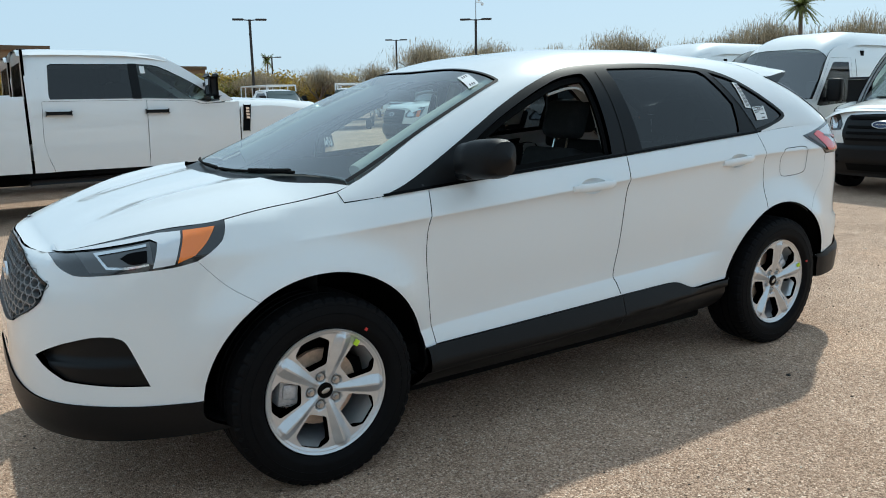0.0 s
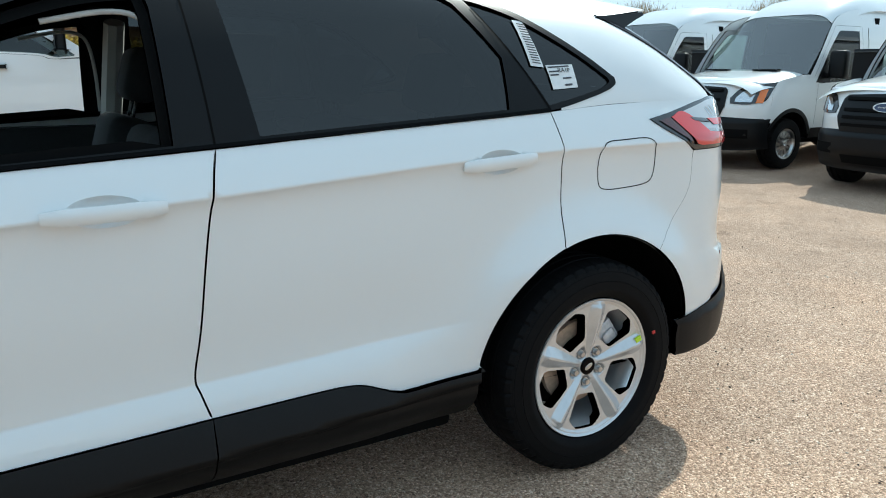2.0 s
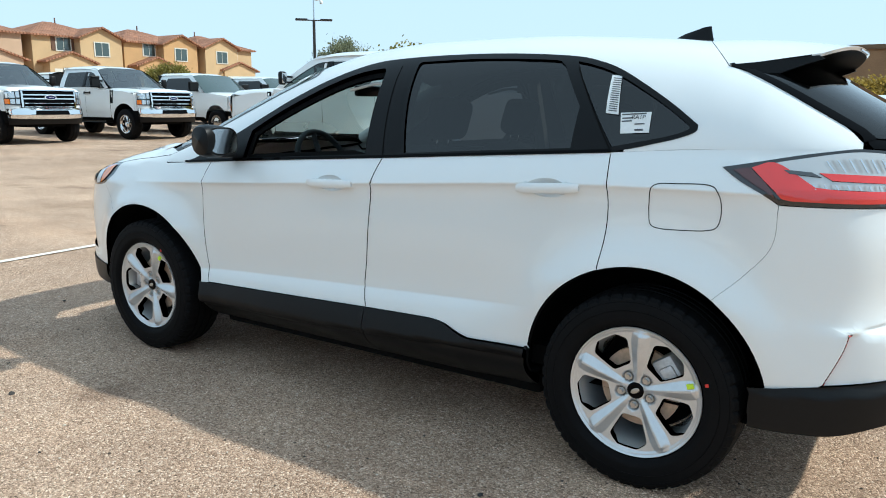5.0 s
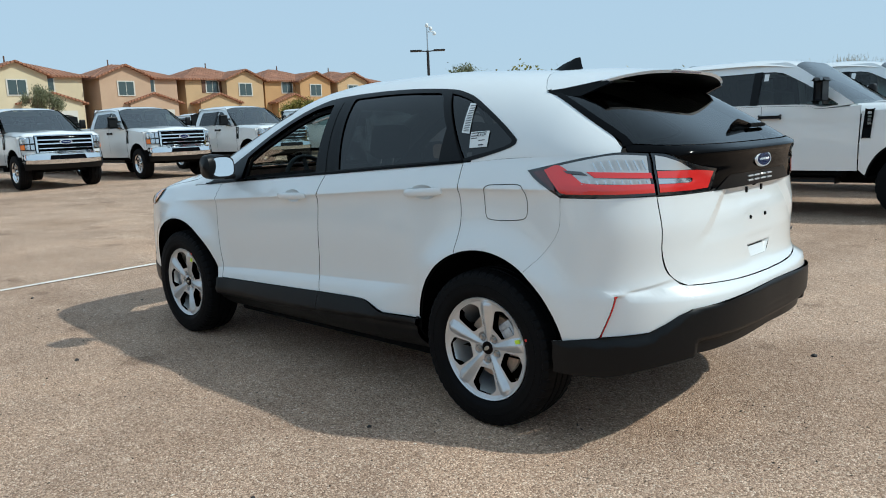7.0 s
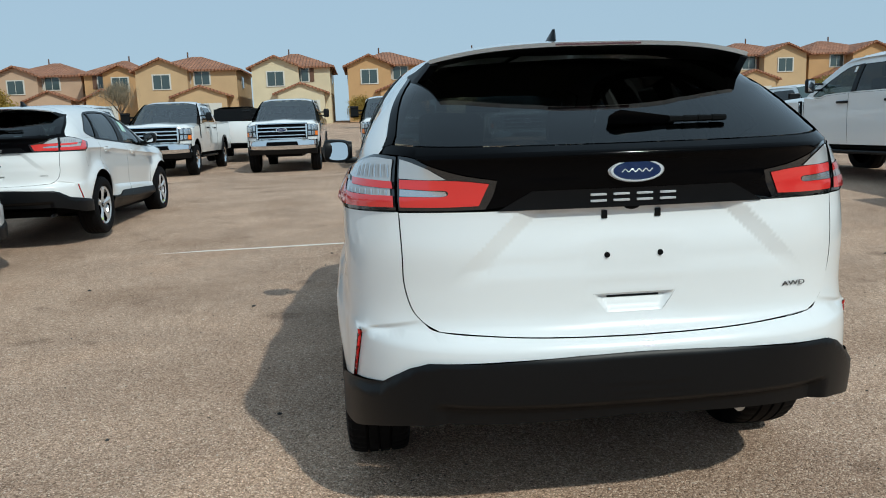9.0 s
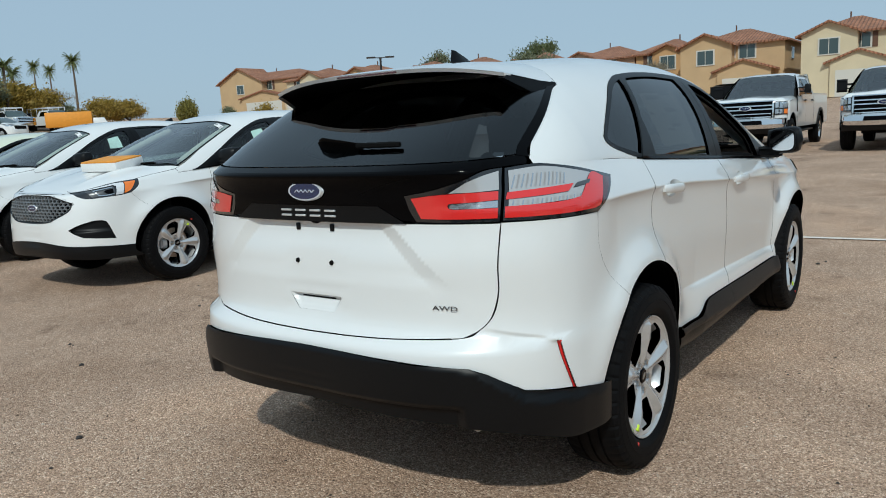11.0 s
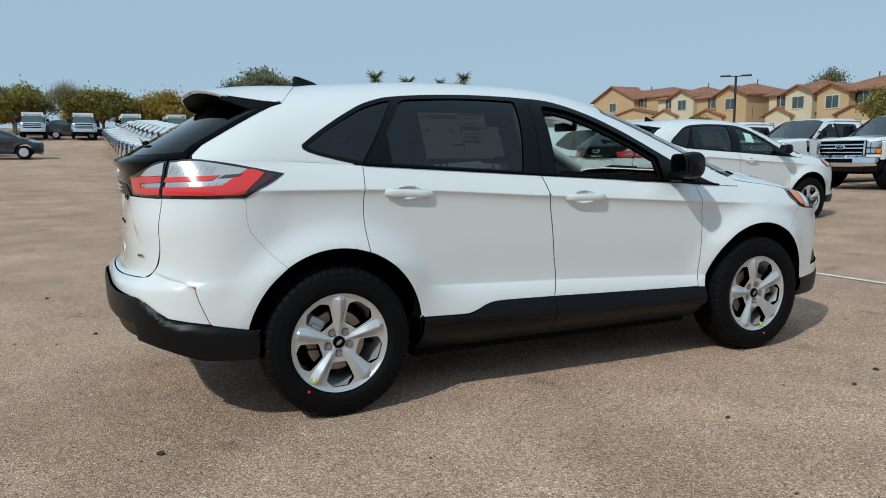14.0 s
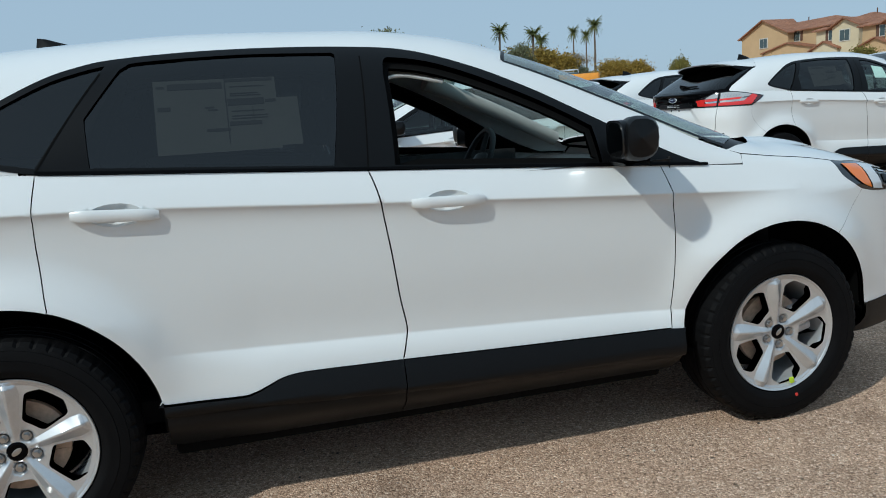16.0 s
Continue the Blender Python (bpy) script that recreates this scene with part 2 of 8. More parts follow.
def below(x, z):
    """Half width below the belt with nose and tail rounded off."""
    w, nr, nf = sides(x, z), 3.1, 3.5
    cr, cf = -1.62, 1.45
    back = np.clip((cr - x) / (cr - TAIL(z)), 0, 1)
    front = np.clip((x - cf) / (NOSE(z) - cf), 0, 1)
    return w * (1 - back ** nr) ** (1 / nr) * (1 - front ** nf) ** (1 / nf)


SECT_A, SECT_B = 4.6, 1.22


def half(x, z):
    """Half width of the body at a place along it and a height."""
    x, z = np.broadcast_arrays(np.asarray(x, float), np.asarray(z, float))
    zb, zc = BELT(x), TOP(x)
    h = np.clip((z - zb) / np.maximum(zc - zb, 1e-4), 0, 1)
    return np.where(z <= zb, below(x, np.minimum(z, zb)), below(x, zb) * (1 - h ** SECT_B) ** (1 / SECT_A))


def side_map(x, z):
    return np.stack([x, half(x, z), z], -1)


def top_map(x, y):
    x, y = np.broadcast_arrays(np.asarray(x, float), np.asarray(y, float))
    zb, zc, yb = BELT(x), TOP(x), np.maximum(below(x, BELT(x)), 1e-3)
    k = np.clip(np.abs(y) / yb, 0, 1)
    return np.stack([x, y, zb + (zc - zb) * (1 - k ** SECT_A) ** (1 / SECT_B)], -1)


class Wrap:
    """A band round the tail (or nose): s is the way round from the middle line, at a height z."""

    def __init__(self, end, lo, hi, most=1.5, step=.006, stretch=0.0, above=9.0):
        self.stretch, self.above = stretch, above
        self.lo, self.step, self.ds = lo, step, .004
        self.zs = np.arange(lo, hi + step, step)
        self.count = int(most / self.ds)
        self.grid = np.zeros((len(self.zs), self.count, 2))
        for i, z in enumerate(self.zs):
            far = 2.45 * end
            xs = np.linspace(0, far, 1600)
            if z > 1.0:
                inside = TOP(xs) > z
            else:
                inside = (xs < NOSE(z)) & (xs > TAIL(z))
            good = xs[inside & (np.abs(xs) <= (NOSE(z) if end > 0 else -TAIL(z)))]
            tip = good[-1] if len(good) else 0
            t = np.linspace(0, 1, 900) ** 2.6
            x = tip - end * 1.9 * t
            y = np.maximum(half(x, np.full_like(x, z)), 0)
            y[0] = 0
            s = np.r_[0, np.cumsum(np.hypot(np.diff(x), np.diff(y)))]
            want = np.arange(self.count) * self.ds
            self.grid[i, :, 0], self.grid[i, :, 1] = np.interp(want, s, x), np.interp(want, s, y)

    def wide(self, z):
        return 1 + self.stretch * np.clip((self.above - z) / .03, 0, 1)

    def __call__(self, s, z):
        s, z = np.broadcast_arrays(np.asarray(s, float), np.asarray(z, float))
        s = s * self.wide(z)
        a = np.clip((z - self.lo) / self.step, 0, len(self.zs) - 1.001)
        b = np.clip(np.abs(s) / self.ds, 0, self.count - 1.001)
        i, j = a.astype(int), b.astype(int)
        u, v = (a - i)[..., None], (b - j)[..., None]
        g = self.grid
        p = (1 - u) * ((1 - v) * g[i, j] + v * g[i, j + 1]) + u * ((1 - v) * g[i + 1, j] + v * g[i + 1, j + 1])
        return np.stack([p[..., 0], p[..., 1] * np.where(s < 0, -1, 1), z], -1)

# ---- building tools ----
from mathutils.geometry import delaunay_2d_cdt


def smooth(pts, n=6):
    """Catmull-Rom curve through an open row of points."""
    p = np.array(pts, float)
    if len(p) < 3:
        t = np.linspace(0, 1, max(2, n))[:, None]
        return [tuple(v) for v in p[0] * (1 - t) + p[-1] * t]
    q = np.vstack([2 * p[0] - p[1], p, 2 * p[-1] - p[-2]])
    out = []
    for i in range(1, len(q) - 2):
        for t in np.arange(n) / n:
            out.append(tuple(.5 * (2 * q[i] + (q[i + 1] - q[i - 1]) * t + (2 * q[i - 1] - 5 * q[i] + 4 * q[i + 1] - q[i + 2]) * t * t
                                   + (3 * q[i] - q[i - 1] - 3 * q[i + 1] + q[i + 2]) * t ** 3)))
    return out + [tuple(p[-1])]


def outline(*runs, n=6):
    """A closed outline of smooth runs that meet in corners."""
    out = []
    for run in runs:
        for q in (smooth(run, n) if len(run) > 1 else run):
            if not out or math.dist(q, out[-1]) > 1e-4:
                out.append(tuple(q))
    while math.dist(out[0], out[-1]) < 1e-4:
        out.pop()
    return out


def arc(cx, cz, r, a0, a1, n=24):
    return [(cx + r * math.cos(radians(a)), cz + r * math.sin(radians(a))) for a in np.linspace(a0, a1, n)]


def inside(poly, pts):
    poly, pts = np.asarray(poly), np.asarray(pts)
    a, b = poly, np.roll(poly, -1, 0)
    x, y = pts[:, 0:1], pts[:, 1:2]
    cut = (a[:, 1] > y) != (b[:, 1] > y)
    with np.errstate(divide="ignore", invalid="ignore"):
        xx = (b[:, 0] - a[:, 0]) * (y - a[:, 1]) / (b[:, 1] - a[:, 1]) + a[:, 0]
    return (cut & (x < xx)).sum(1) % 2 == 1


def edge_gap(poly, pts):
    a = np.asarray(poly)
    d = np.roll(a, -1, 0) - a
    best = np.full(len(pts), 9.0)
    for p, v in zip(a, d):
        t = np.clip(((pts - p) @ v) / max(v @ v, 1e-12), 0, 1)
        best = np.minimum(best, np.hypot(*(pts - p - t[:, None] * v).T))
    return best


def shrink(poly, by):
    p = np.asarray(poly, float)
    area = np.sum(p[:, 0] * np.roll(p[:, 1], -1) - np.roll(p[:, 0], -1) * p[:, 1])
    d = np.roll(p, -1, 0) - np.roll(p, 1, 0)
    nrm = np.stack([-d[:, 1], d[:, 0]], 1) / np.maximum(np.hypot(d[:, 0], d[:, 1]), 1e-9)[:, None]
    return [tuple(v) for v in p + by * nrm * (1 if area > 0 else -1)]


def resample(poly, step):
    out = []
    for a, b in zip(poly, poly[1:] + poly[:1]):
        k = max(1, int(math.dist(a, b) / step))
        out += [(a[0] + (b[0] - a[0]) * i / k, a[1] + (b[1] - a[1]) * i / k) for i in range(k)]
    return out


def flat_mesh(poly, holes=(), res=.03, extra=()):
    """Triangles that fill an outline, with evenly strewn points inside it."""
    loops = [resample(list(poly), res)] + [resample(list(h), res) for h in holes]
    pts, edges = [], []
    for lp in loops:
        base = len(pts)
        pts += lp
        edges += [(base + i, base + (i + 1) % len(lp)) for i in range(len(lp))]
    arr = np.array(loops[0])
    lo, hi = arr.min(0), arr.max(0)
    gx, gy = np.meshgrid(np.arange(lo[0] + res / 2, hi[0], res), np.arange(lo[1] + res / 2, hi[1], res))
    g = np.stack([gx.ravel(), gy.ravel()], 1)
    if len(extra):
        g = np.vstack([g[[not bool(np.any(np.hypot(*(extra - q).T) < res * .5)) for q in g]] if len(extra) < 1 else g[near_none(g, extra, res * .45)], extra])
    if len(g):
        keep = inside(loops[0], g) & (edge_gap(loops[0], g) > (.45 * res if not len(extra) else .006))
        for h in loops[1:]:
            keep &= ~inside(h, g) & (edge_gap(h, g) > .45 * res)
        pts += [tuple(v) for v in g[keep]]
    vs, _, fs, *_ = delaunay_2d_cdt([Vector(p) for p in pts], edges, [], 1, 1e-6)
    v = np.array([tuple(p) for p in vs])
    f = np.array([list(q) for q in fs if len(q) == 3])
    mid = v[f].mean(1)
    ok = inside(loops[0], mid)
    for h in loops[1:]:
        ok &= ~inside(h, mid)
    return v, f[ok]


def near_none(g, extra, d):
    keep = np.ones(len(g), bool)
    for i in range(0, len(g), 400):
        a = g[i:i + 400]
        keep[i:i + 400] = (np.hypot(a[:, None, 0] - extra[None, :, 0], a[:, None, 1] - extra[None, :, 1]) > d).all(1)
    return keep


CORE = (1.3, 0, .75)


def lay(fn, uv, off=0.0, core=CORE, fd=.004):
    """Places and outward normals of surface points."""
    u, v, d = uv[:, 0], uv[:, 1], fd
    p = fn(u, v)
    du, dv = fn(u + d, v) - fn(u - d, v), fn(u, v + d) - fn(u, v - d)
    n = np.cross(du, dv)
    n /= np.maximum(np.linalg.norm(n, axis=1), 1e-9)[:, None]
    c = np.stack([np.clip(p[:, 0], -core[0], core[0]), 0 * u, np.full_like(u, core[2])], 1)
    n *= np.where((n * (p - c)).sum(1) < 0, -1, 1)[:, None]
    return p + off * n, n


def mesh_of(name, verts, faces, material, normals=None, smooth_all=True):
    me = bpy.data.meshes.new(name)
    me.from_pydata([tuple(v) for v in verts], [], [tuple(int(i) for i in f) for f in faces])
    me.materials.append(material)
    if smooth_all:
        me.polygons.foreach_set("use_smooth", [True] * len(me.polygons))
    if normals is not None:
        me.normals_split_custom_set_from_vertices([tuple(n) for n in normals])
    me.update()
    return me


def hang(name, me, parent, label=""):
    ob = new(name, me)
    ob.parent = parent
    return tagged(ob, label)


def panel(name, fn, poly, material, parent, side=1, holes=(), res=.03, off=0.0, gap=0.0, depth=.012, label="", both=False, extra=(), fd=.004):
    """A sheet of bodywork on a surface, with its edge turned in. side -1: the other flank; both: the two halves as one."""
    poly = shrink(poly, gap) if gap else list(poly)
    uv, tri = flat_mesh(poly, holes, res, extra)
    p, n = lay(fn, uv, off, fd=fd)
    count = {}
    for f in tri:
        for a, b in ((f[0], f[1]), (f[1], f[2]), (f[2], f[0])):
            count.setdefault(frozenset((int(a), int(b))), []).append((int(a), int(b)))
    rim = [v[0] for v in count.values() if len(v) == 1]
    t = p[tri]
    up = (np.cross(t[:, 1] - t[:, 0], t[:, 2] - t[:, 0]) * n[tri[:, 0]]).sum(1) > 0
    tri = np.where(up[:, None], tri, tri[:, ::-1])
    verts, norms, faces = list(p), list(n), [list(f) for f in tri]
    if depth:
        for a, b in rim:
            k = len(verts)
            verts += [p[a], p[b], p[b] - depth * n[b], p[a] - depth * n[a]]
            e = np.cross(p[b] - p[a], n[a])
            norms += [e / max(np.linalg.norm(e), 1e-9)] * 4
            faces.append([k, k + 1, k + 2, k + 3])
    verts, norms = np.array(verts), np.array(norms)
    flip = np.array([1, -1, 1])
    if both:
        k = len(verts)
        faces = faces + [[i + k for i in f[::-1]] for f in faces]
        verts, norms = np.vstack([verts, verts * flip]), np.vstack([norms, norms * flip])
    elif side < 0:
        verts, norms, faces = verts * flip, norms * flip, [f[::-1] for f in faces]
    return hang(name, mesh_of(name, verts, faces, material, norms), parent, label)


def finish(bm, name, material, parent=None, label="", bevel=0.0, seg=2, flat=False):
    """Link a bmesh as one mesh object."""
    if bevel:
        bmesh.ops.bevel(bm, geom=[e for e in bm.edges if e.is_manifold and e.calc_face_angle(0) > .5], offset=bevel, segments=seg, affect="EDGES", profile=.5)
    bmesh.ops.recalc_face_normals(bm, faces=bm.faces[:])
    me = bpy.data.meshes.new(name)
    bm.to_mesh(me)
    bm.free()
    me.materials.append(material)
    if not flat:
        me.polygons.foreach_set("use_smooth", [True] * len(me.polygons))
        me.set_sharp_from_angle(angle=radians(38))
    ob = new(name, me)
    if parent is not None:
        ob.parent = parent
    return tagged(ob, label)


def box(bm, x0, x1, y0, y1, z0, z1, m=None):
    r = bmesh.ops.create_cube(bm, size=1)
    t = Matrix.Translation(((x0 + x1) / 2, (y0 + y1) / 2, (z0 + z1) / 2)) @ Matrix.Diagonal((x1 - x0, y1 - y0, z1 - z0, 1))
    bmesh.ops.transform(bm, matrix=(m @ t if m else t), verts=r["verts"])
    return r["verts"]


def rod(bm, a, b, r0, r1=None, n=10):
    a, b = Vector(a), Vector(b)
    r = bmesh.ops.create_cone(bm, cap_ends=True, segments=n, radius1=r0, radius2=r0 if r1 is None else r1, depth=(b - a).length)
    bmesh.ops.transform(bm, matrix=Matrix.Translation((a + b) / 2) @ (b - a).to_track_quat("Z", "Y").to_matrix().to_4x4(), verts=r["verts"])
    return r["verts"]


def tube(bm, pts, r, n=8):
    """One bent round bar through a row of places."""
    pts = [Vector(tuple(float(c) for c in p)) for p in pts]
    last = None
    for i, p in enumerate(pts):
        d = (pts[min(i + 1, len(pts) - 1)] - pts[max(i - 1, 0)]).normalized()
        u = d.orthogonal().normalized() if last is None else (u - d * u.dot(d)).normalized()
        w = d.cross(u)
        ring = [bm.verts.new(p + (u * math.cos(a) + w * math.sin(a)) * r) for a in np.arange(n) * 2 * math.pi / n]
        if last:
            for j in range(n):
                bm.faces.new((last[j], last[(j + 1) % n], ring[(j + 1) % n], ring[j]))
        else:
            bm.faces.new(ring[::-1])
        last = ring
    bm.faces.new(last)


def ball(bm, c, size, u=16, v=10):
    r = bmesh.ops.create_uvsphere(bm, u_segments=u, v_segments=v, radius=1)
    bmesh.ops.transform(bm, matrix=Matrix.Translation(c) @ Matrix.Diagonal((*size, 1)), verts=r["verts"])
    return r["verts"]


def spun(profile, n=48, axis="y", wobble=None):
    """Verts and faces of a profile of (along, radius) turned about an axis."""
    verts, faces, k = [], [], len(profile)
    for i in range(n):
        a = 2 * math.pi * i / n
        for j, (h, r) in enumerate(profile):
            if wobble:
                r = r + wobble(i, j)
            verts.append((r * math.cos(a), h, r * math.sin(a)) if axis == "y" else (r * math.cos(a), r * math.sin(a), h))
    for i in range(n):
        for j in range(k - 1):
            faces.append((i * k + j, i * k + j + 1, (i + 1) % n * k + j + 1, (i + 1) % n * k + j))
    return verts, faces


def spun_part(name, profile, material, parent, n=48, label="", wobble=None, axis="y", sharp=38):
    v, f = spun(profile, n, axis, wobble)
    me = mesh_of(name, v, f, material)
    me.set_sharp_from_angle(angle=radians(sharp))
    return hang(name, me, parent, label)


def ribbon(fn, line, width, off=.002):
    """Verts and faces of a thin strip along a line on a surface."""
    line = np.array(smooth(line, 8))
    d = np.gradient(line, axis=0)
    nrm = np.stack([-d[:, 1], d[:, 0]], 1) / np.maximum(np.hypot(*d.T), 1e-9)[:, None]
    a, _ = lay(fn, line + nrm * width / 2, off)
    b, _ = lay(fn, line - nrm * width / 2, off)
    k = len(line)
    return np.vstack([a, b]), [(i, i + 1, k + i + 1, k + i) for i in range(k - 1)]

# ---- the white crossover ----
TAILS, NOSES = Wrap(-1, .2, 1.66, stretch=.05, above=1.31), Wrap(1, .18, 1.17, stretch=.08)
_t = np.linspace(0, 1, 400)
_k = np.cos(_t * math.pi / 2) ** .5
_h = (1 - _k ** SECT_A) ** (1 / SECT_B)
_arc = np.r_[0, np.cumsum(np.hypot(np.diff(_k) * .87, np.diff(_h) * .5))]
_arc /= _arc[-1]


def arch_map(x, q):
    """Upper body: q runs from the belt (0) over the flank and roof to the middle line (1)."""
    x, q = np.broadcast_arrays(np.asarray(x, float), np.asarray(q, float))
    k = np.interp(np.minimum(q, 2 - q), _arc, _k) * np.where(q > 1, -1, 1)
    h = np.interp(np.minimum(q, 2 - q), _arc, _h)
    zb, zc = BELT(x), TOP(x)
    return np.stack([x, below(x, zb) * k, zb + (zc - zb) * h], -1)


def q_z(x, z):
    h = np.clip((z - BELT(x)) / (TOP(x) - BELT(x)), 0, 1)
    return float(np.interp(h, _h, _arc))


def q_y(x, y):
    k = np.clip(y / below(x, BELT(x)), 0, 1)
    return float(np.interp(-k, -_k, _arc))


def s_of(wrap, x, z):
    """How far round the nose or tail a place on the flank lies."""
    a = float(np.clip((z - wrap.lo) / wrap.step, 0, len(wrap.zs) - 1.001))
    way = (np.arange(wrap.count) * wrap.ds)[::-1]
    lo, hi = (float(np.interp(abs(x), np.abs(wrap.grid[i][::-1, 0]), way)) for i in (int(a), int(a) + 1))
    return (lo + (hi - lo) * (a - int(a))) / float(wrap.wide(z))


def round_end(wrap, pts):
    """Flank places turned into places round the nose or tail."""
    return [(s_of(wrap, x, z), z) for x, z in pts]


ARCH_R, ARCH_Z = .452, .388
REAR_SEAM = [(-1.679, .764), (-1.77, .855), (-1.845, .96), (-1.853, 1.092)]
FRONT_SEAM = [(1.853, .928), (1.765, .832), (1.672, .768)]


RIM = pchip([(1.2, .965), (1.75, .965), (1.95, .905), (2.1, .875), (2.3, .855)])


def rim_y(x):
    """Half width of the bonnet along its shut line."""
    return float(RIM(x) * below(x, BELT(x)))


def shut_z(x):
    return float(top_map(x, rim_y(x))[2])


LAMP_TOP = [(x, shut_z(x)) for x in (2.262, 2.235, 2.19, 2.12, 2.04, 1.94, 1.84, 1.735)]
LAMP_BACK = [LAMP_TOP[-1], (1.758, .995), (1.80, .960), (1.853, .928)]
LAMP_LOW = [(1.853, .928), (1.92, .914), (2.01, .907), (2.106, .900), (2.18, .895), (2.214, .896)]
LAMP_NOSE = [(2.214, .896), (2.242, .912), (2.256, .930), LAMP_TOP[0]]
DLO_LOW = [(1.125, 1.083), (.89, 1.101), (-.25, 1.172), (-1.0, 1.218), (-1.262, 1.236), (-1.45, 1.276), (-1.53, 1.300)]
DLO_TIP = [(-1.53, 1.300), (-1.556, 1.316), (-1.558, 1.336)]
DLO_TOP = [(-1.558, 1.336), (-1.47, 1.398), (-1.358, 1.466), (-1.232, 1.532), (-1.13, 1.567), (-1.022, 1.588), (-.788, 1.605), (-.518, 1.611), (-.23, 1.604), (0, 1.582), (.232, 1.510), (.436, 1.420), (.574, 1.348), (.80, 1.228), (1.0, 1.128), (1.125, 1.083)]
DOOR_F = [(.912, 1.098), (.922, 1.05), (.945, .93), (.953, .8), (.943, .62), (.925, .456)]
DOOR_B = [(-.222, 1.168), (-.20, 1.08), (-.172, .9), (-.15, .72), (-.13, .6), (-.14, .55), (-.158, .49)]
DOOR_R = [(-1.264, 1.234), (-1.276, 1.13), (-1.282, 1.02), (-1.276, .9), (-1.268, .82)]
SILL_R = [(-.988, .450), (-.74, .443), (-.685, .448), (-.635, .466), (-.585, .486), (-.53, .495), (-.44, .496), (-.158, .490)]
SILL_F = [(-.158, .490), (.4, .472), (.80, .460), (.925, .458)]


def make_wheel():
    """One wheel, its face towards +y, about its own hub."""
    w = new("wheel")
    tread = [(-.125, .30), (-.1225, .335), (-.117, .355), (-.105, .367), (-.08, .372), (-.052, .374), (-.05, .366), (-.042, .366), (-.04, .374), (-.004, .3745), (-.002, .366), (.006, .366), (.008, .3745), (.04, .374), (.042, .366), (.05, .366), (.052, .374), (.08, .372), (.105, .367), (.117, .355), (.1208, .343), (.1192, .3415), (.1212, .340), (.1225, .335), (.1262, .312), (.1245, .3105), (.1266, .309), (.1258, .285), (.1262, .279), (.1235, .272), (.118, .262), (.108, .252), (.095, .248)]

    def blocks(i, j):
        return {2: -.008, 3: -.007, 4: -.004, 17: -.004, 18: -.007, 19: -.008}.get(j, 0) if i % 5 == 0 else 0
    spun_part("tyre", tread, M_RUBBER, w, 240, "new black tyre with moulded tread", blocks, sharp=25)
    rim = spun_part("rim", [(.088, .240), (.106, .2475), (.110, .2455), (.108, .240), (.102, .236), (.09, .226), (.04, .208), (-.06, .20), (-.12, .205)], M_ALLOY, w, 72, "silver five-spoke alloy rim")

    def face(u, v):
        """Front of the wheel: dished, with five ridged spokes and pockets for the nuts."""
        r, th = np.hypot(u, v), np.arctan2(v, u)
        y = np.interp(r, (0, .045, .075, .10, .20, .226, .234, .2475), (.079, .079, .081, .084, .096, .0985, .103, .104))
        loc = (th - radians(270) + math.pi / 5) % (2 * math.pi / 5) - math.pi / 5
        side = r * np.sin(loc)
        wide = np.interp(r * np.cos(loc), (.03, .06, .13, .19, .222, .236, .25), (.010, .0155, .027, .036, .034, .020, .010))
        y = y + np.interp(r * np.cos(loc), (.035, .07, .15, .215, .238), (.002, .011, .021, .020, .001)) * np.clip(1.12 * (1 - np.abs(side) / wide), 0, 1)
        nut = (th - radians(90) + math.pi / 5) % (2 * math.pi / 5) - math.pi / 5
        d = np.hypot(r * np.cos(nut) - .0572, r * np.sin(nut))
        y = y - .013 * np.clip((.0205 - d) / .004, 0, 1)
        return np.stack([u, y + 10, v], -1)
    hole0 = smooth([(.099, 0), (.099, .026), (.104, .037), (.120, .045), (.172, .067), (.186, .069), (.198, .061), (.214, .044), (.219, .034), (.221, 0)], 3)
    hole0 = hole0 + [(a, -b) for a, b in hole0[::-1][1:-1]]
    holes, keen = [], []
    for i in range(5):
        a = radians(90 + 72 * i)
        holes.append([(p * math.cos(a) - q * math.sin(a), p * math.sin(a) + q * math.cos(a)) for p, q in hole0])
        b = a + math.pi
        for r in np.arange(.045, .236, .004):
            wd = float(np.interp(r, (.03, .06, .13, .19, .222, .236, .25), (.010, .0155, .027, .036, .034, .020, .010)))
            keen += [(r * math.cos(b) - q * math.sin(b), r * math.sin(b) + q * math.cos(b)) for q in (-wd * 1.04, -wd * .96, -wd * .14, -wd * .075, wd * .075, wd * .14, wd * .96, wd * 1.04)]
        c0 = (.0572 * math.cos(a), .0572 * math.sin(a))
        keen += [(c0[0] + q * math.cos(g), c0[1] + q * math.sin(g)) for q in (.0165, .0205) for g in np.arange(16) * math.pi / 8]
    keen += [(q * math.cos(g), q * math.sin(g)) for q in (.2248, .2272, .2328, .2352) for g in np.arange(160) * math.pi / 80]
    sp = panel("spokes", face, [(.2465 * math.cos(g), .2465 * math.sin(g)) for g in np.arange(96) * math.pi / 48], M_ALLOY, rim, holes=holes, res=.009, depth=.040, extra=np.array(keen), fd=.0007)
    for v in sp.data.vertices:
        v.co.y -= 10
    spun_part("hub_back", [(.03, .05), (.05, .10), (.04, .10)], M_LINER, w, 32)
    spun_part("centre_cap", [(.087, .0005), (.087, .026), (.083, .031), (.07, .032)], M_GLOSSBLACK, w, 28, "black centre cap")
    bm = bmesh.new()
    ball(bm, (0, .0872, 0), (.018, .0014, .009))
    finish(bm, "cap_badge", M_STEEL, w)
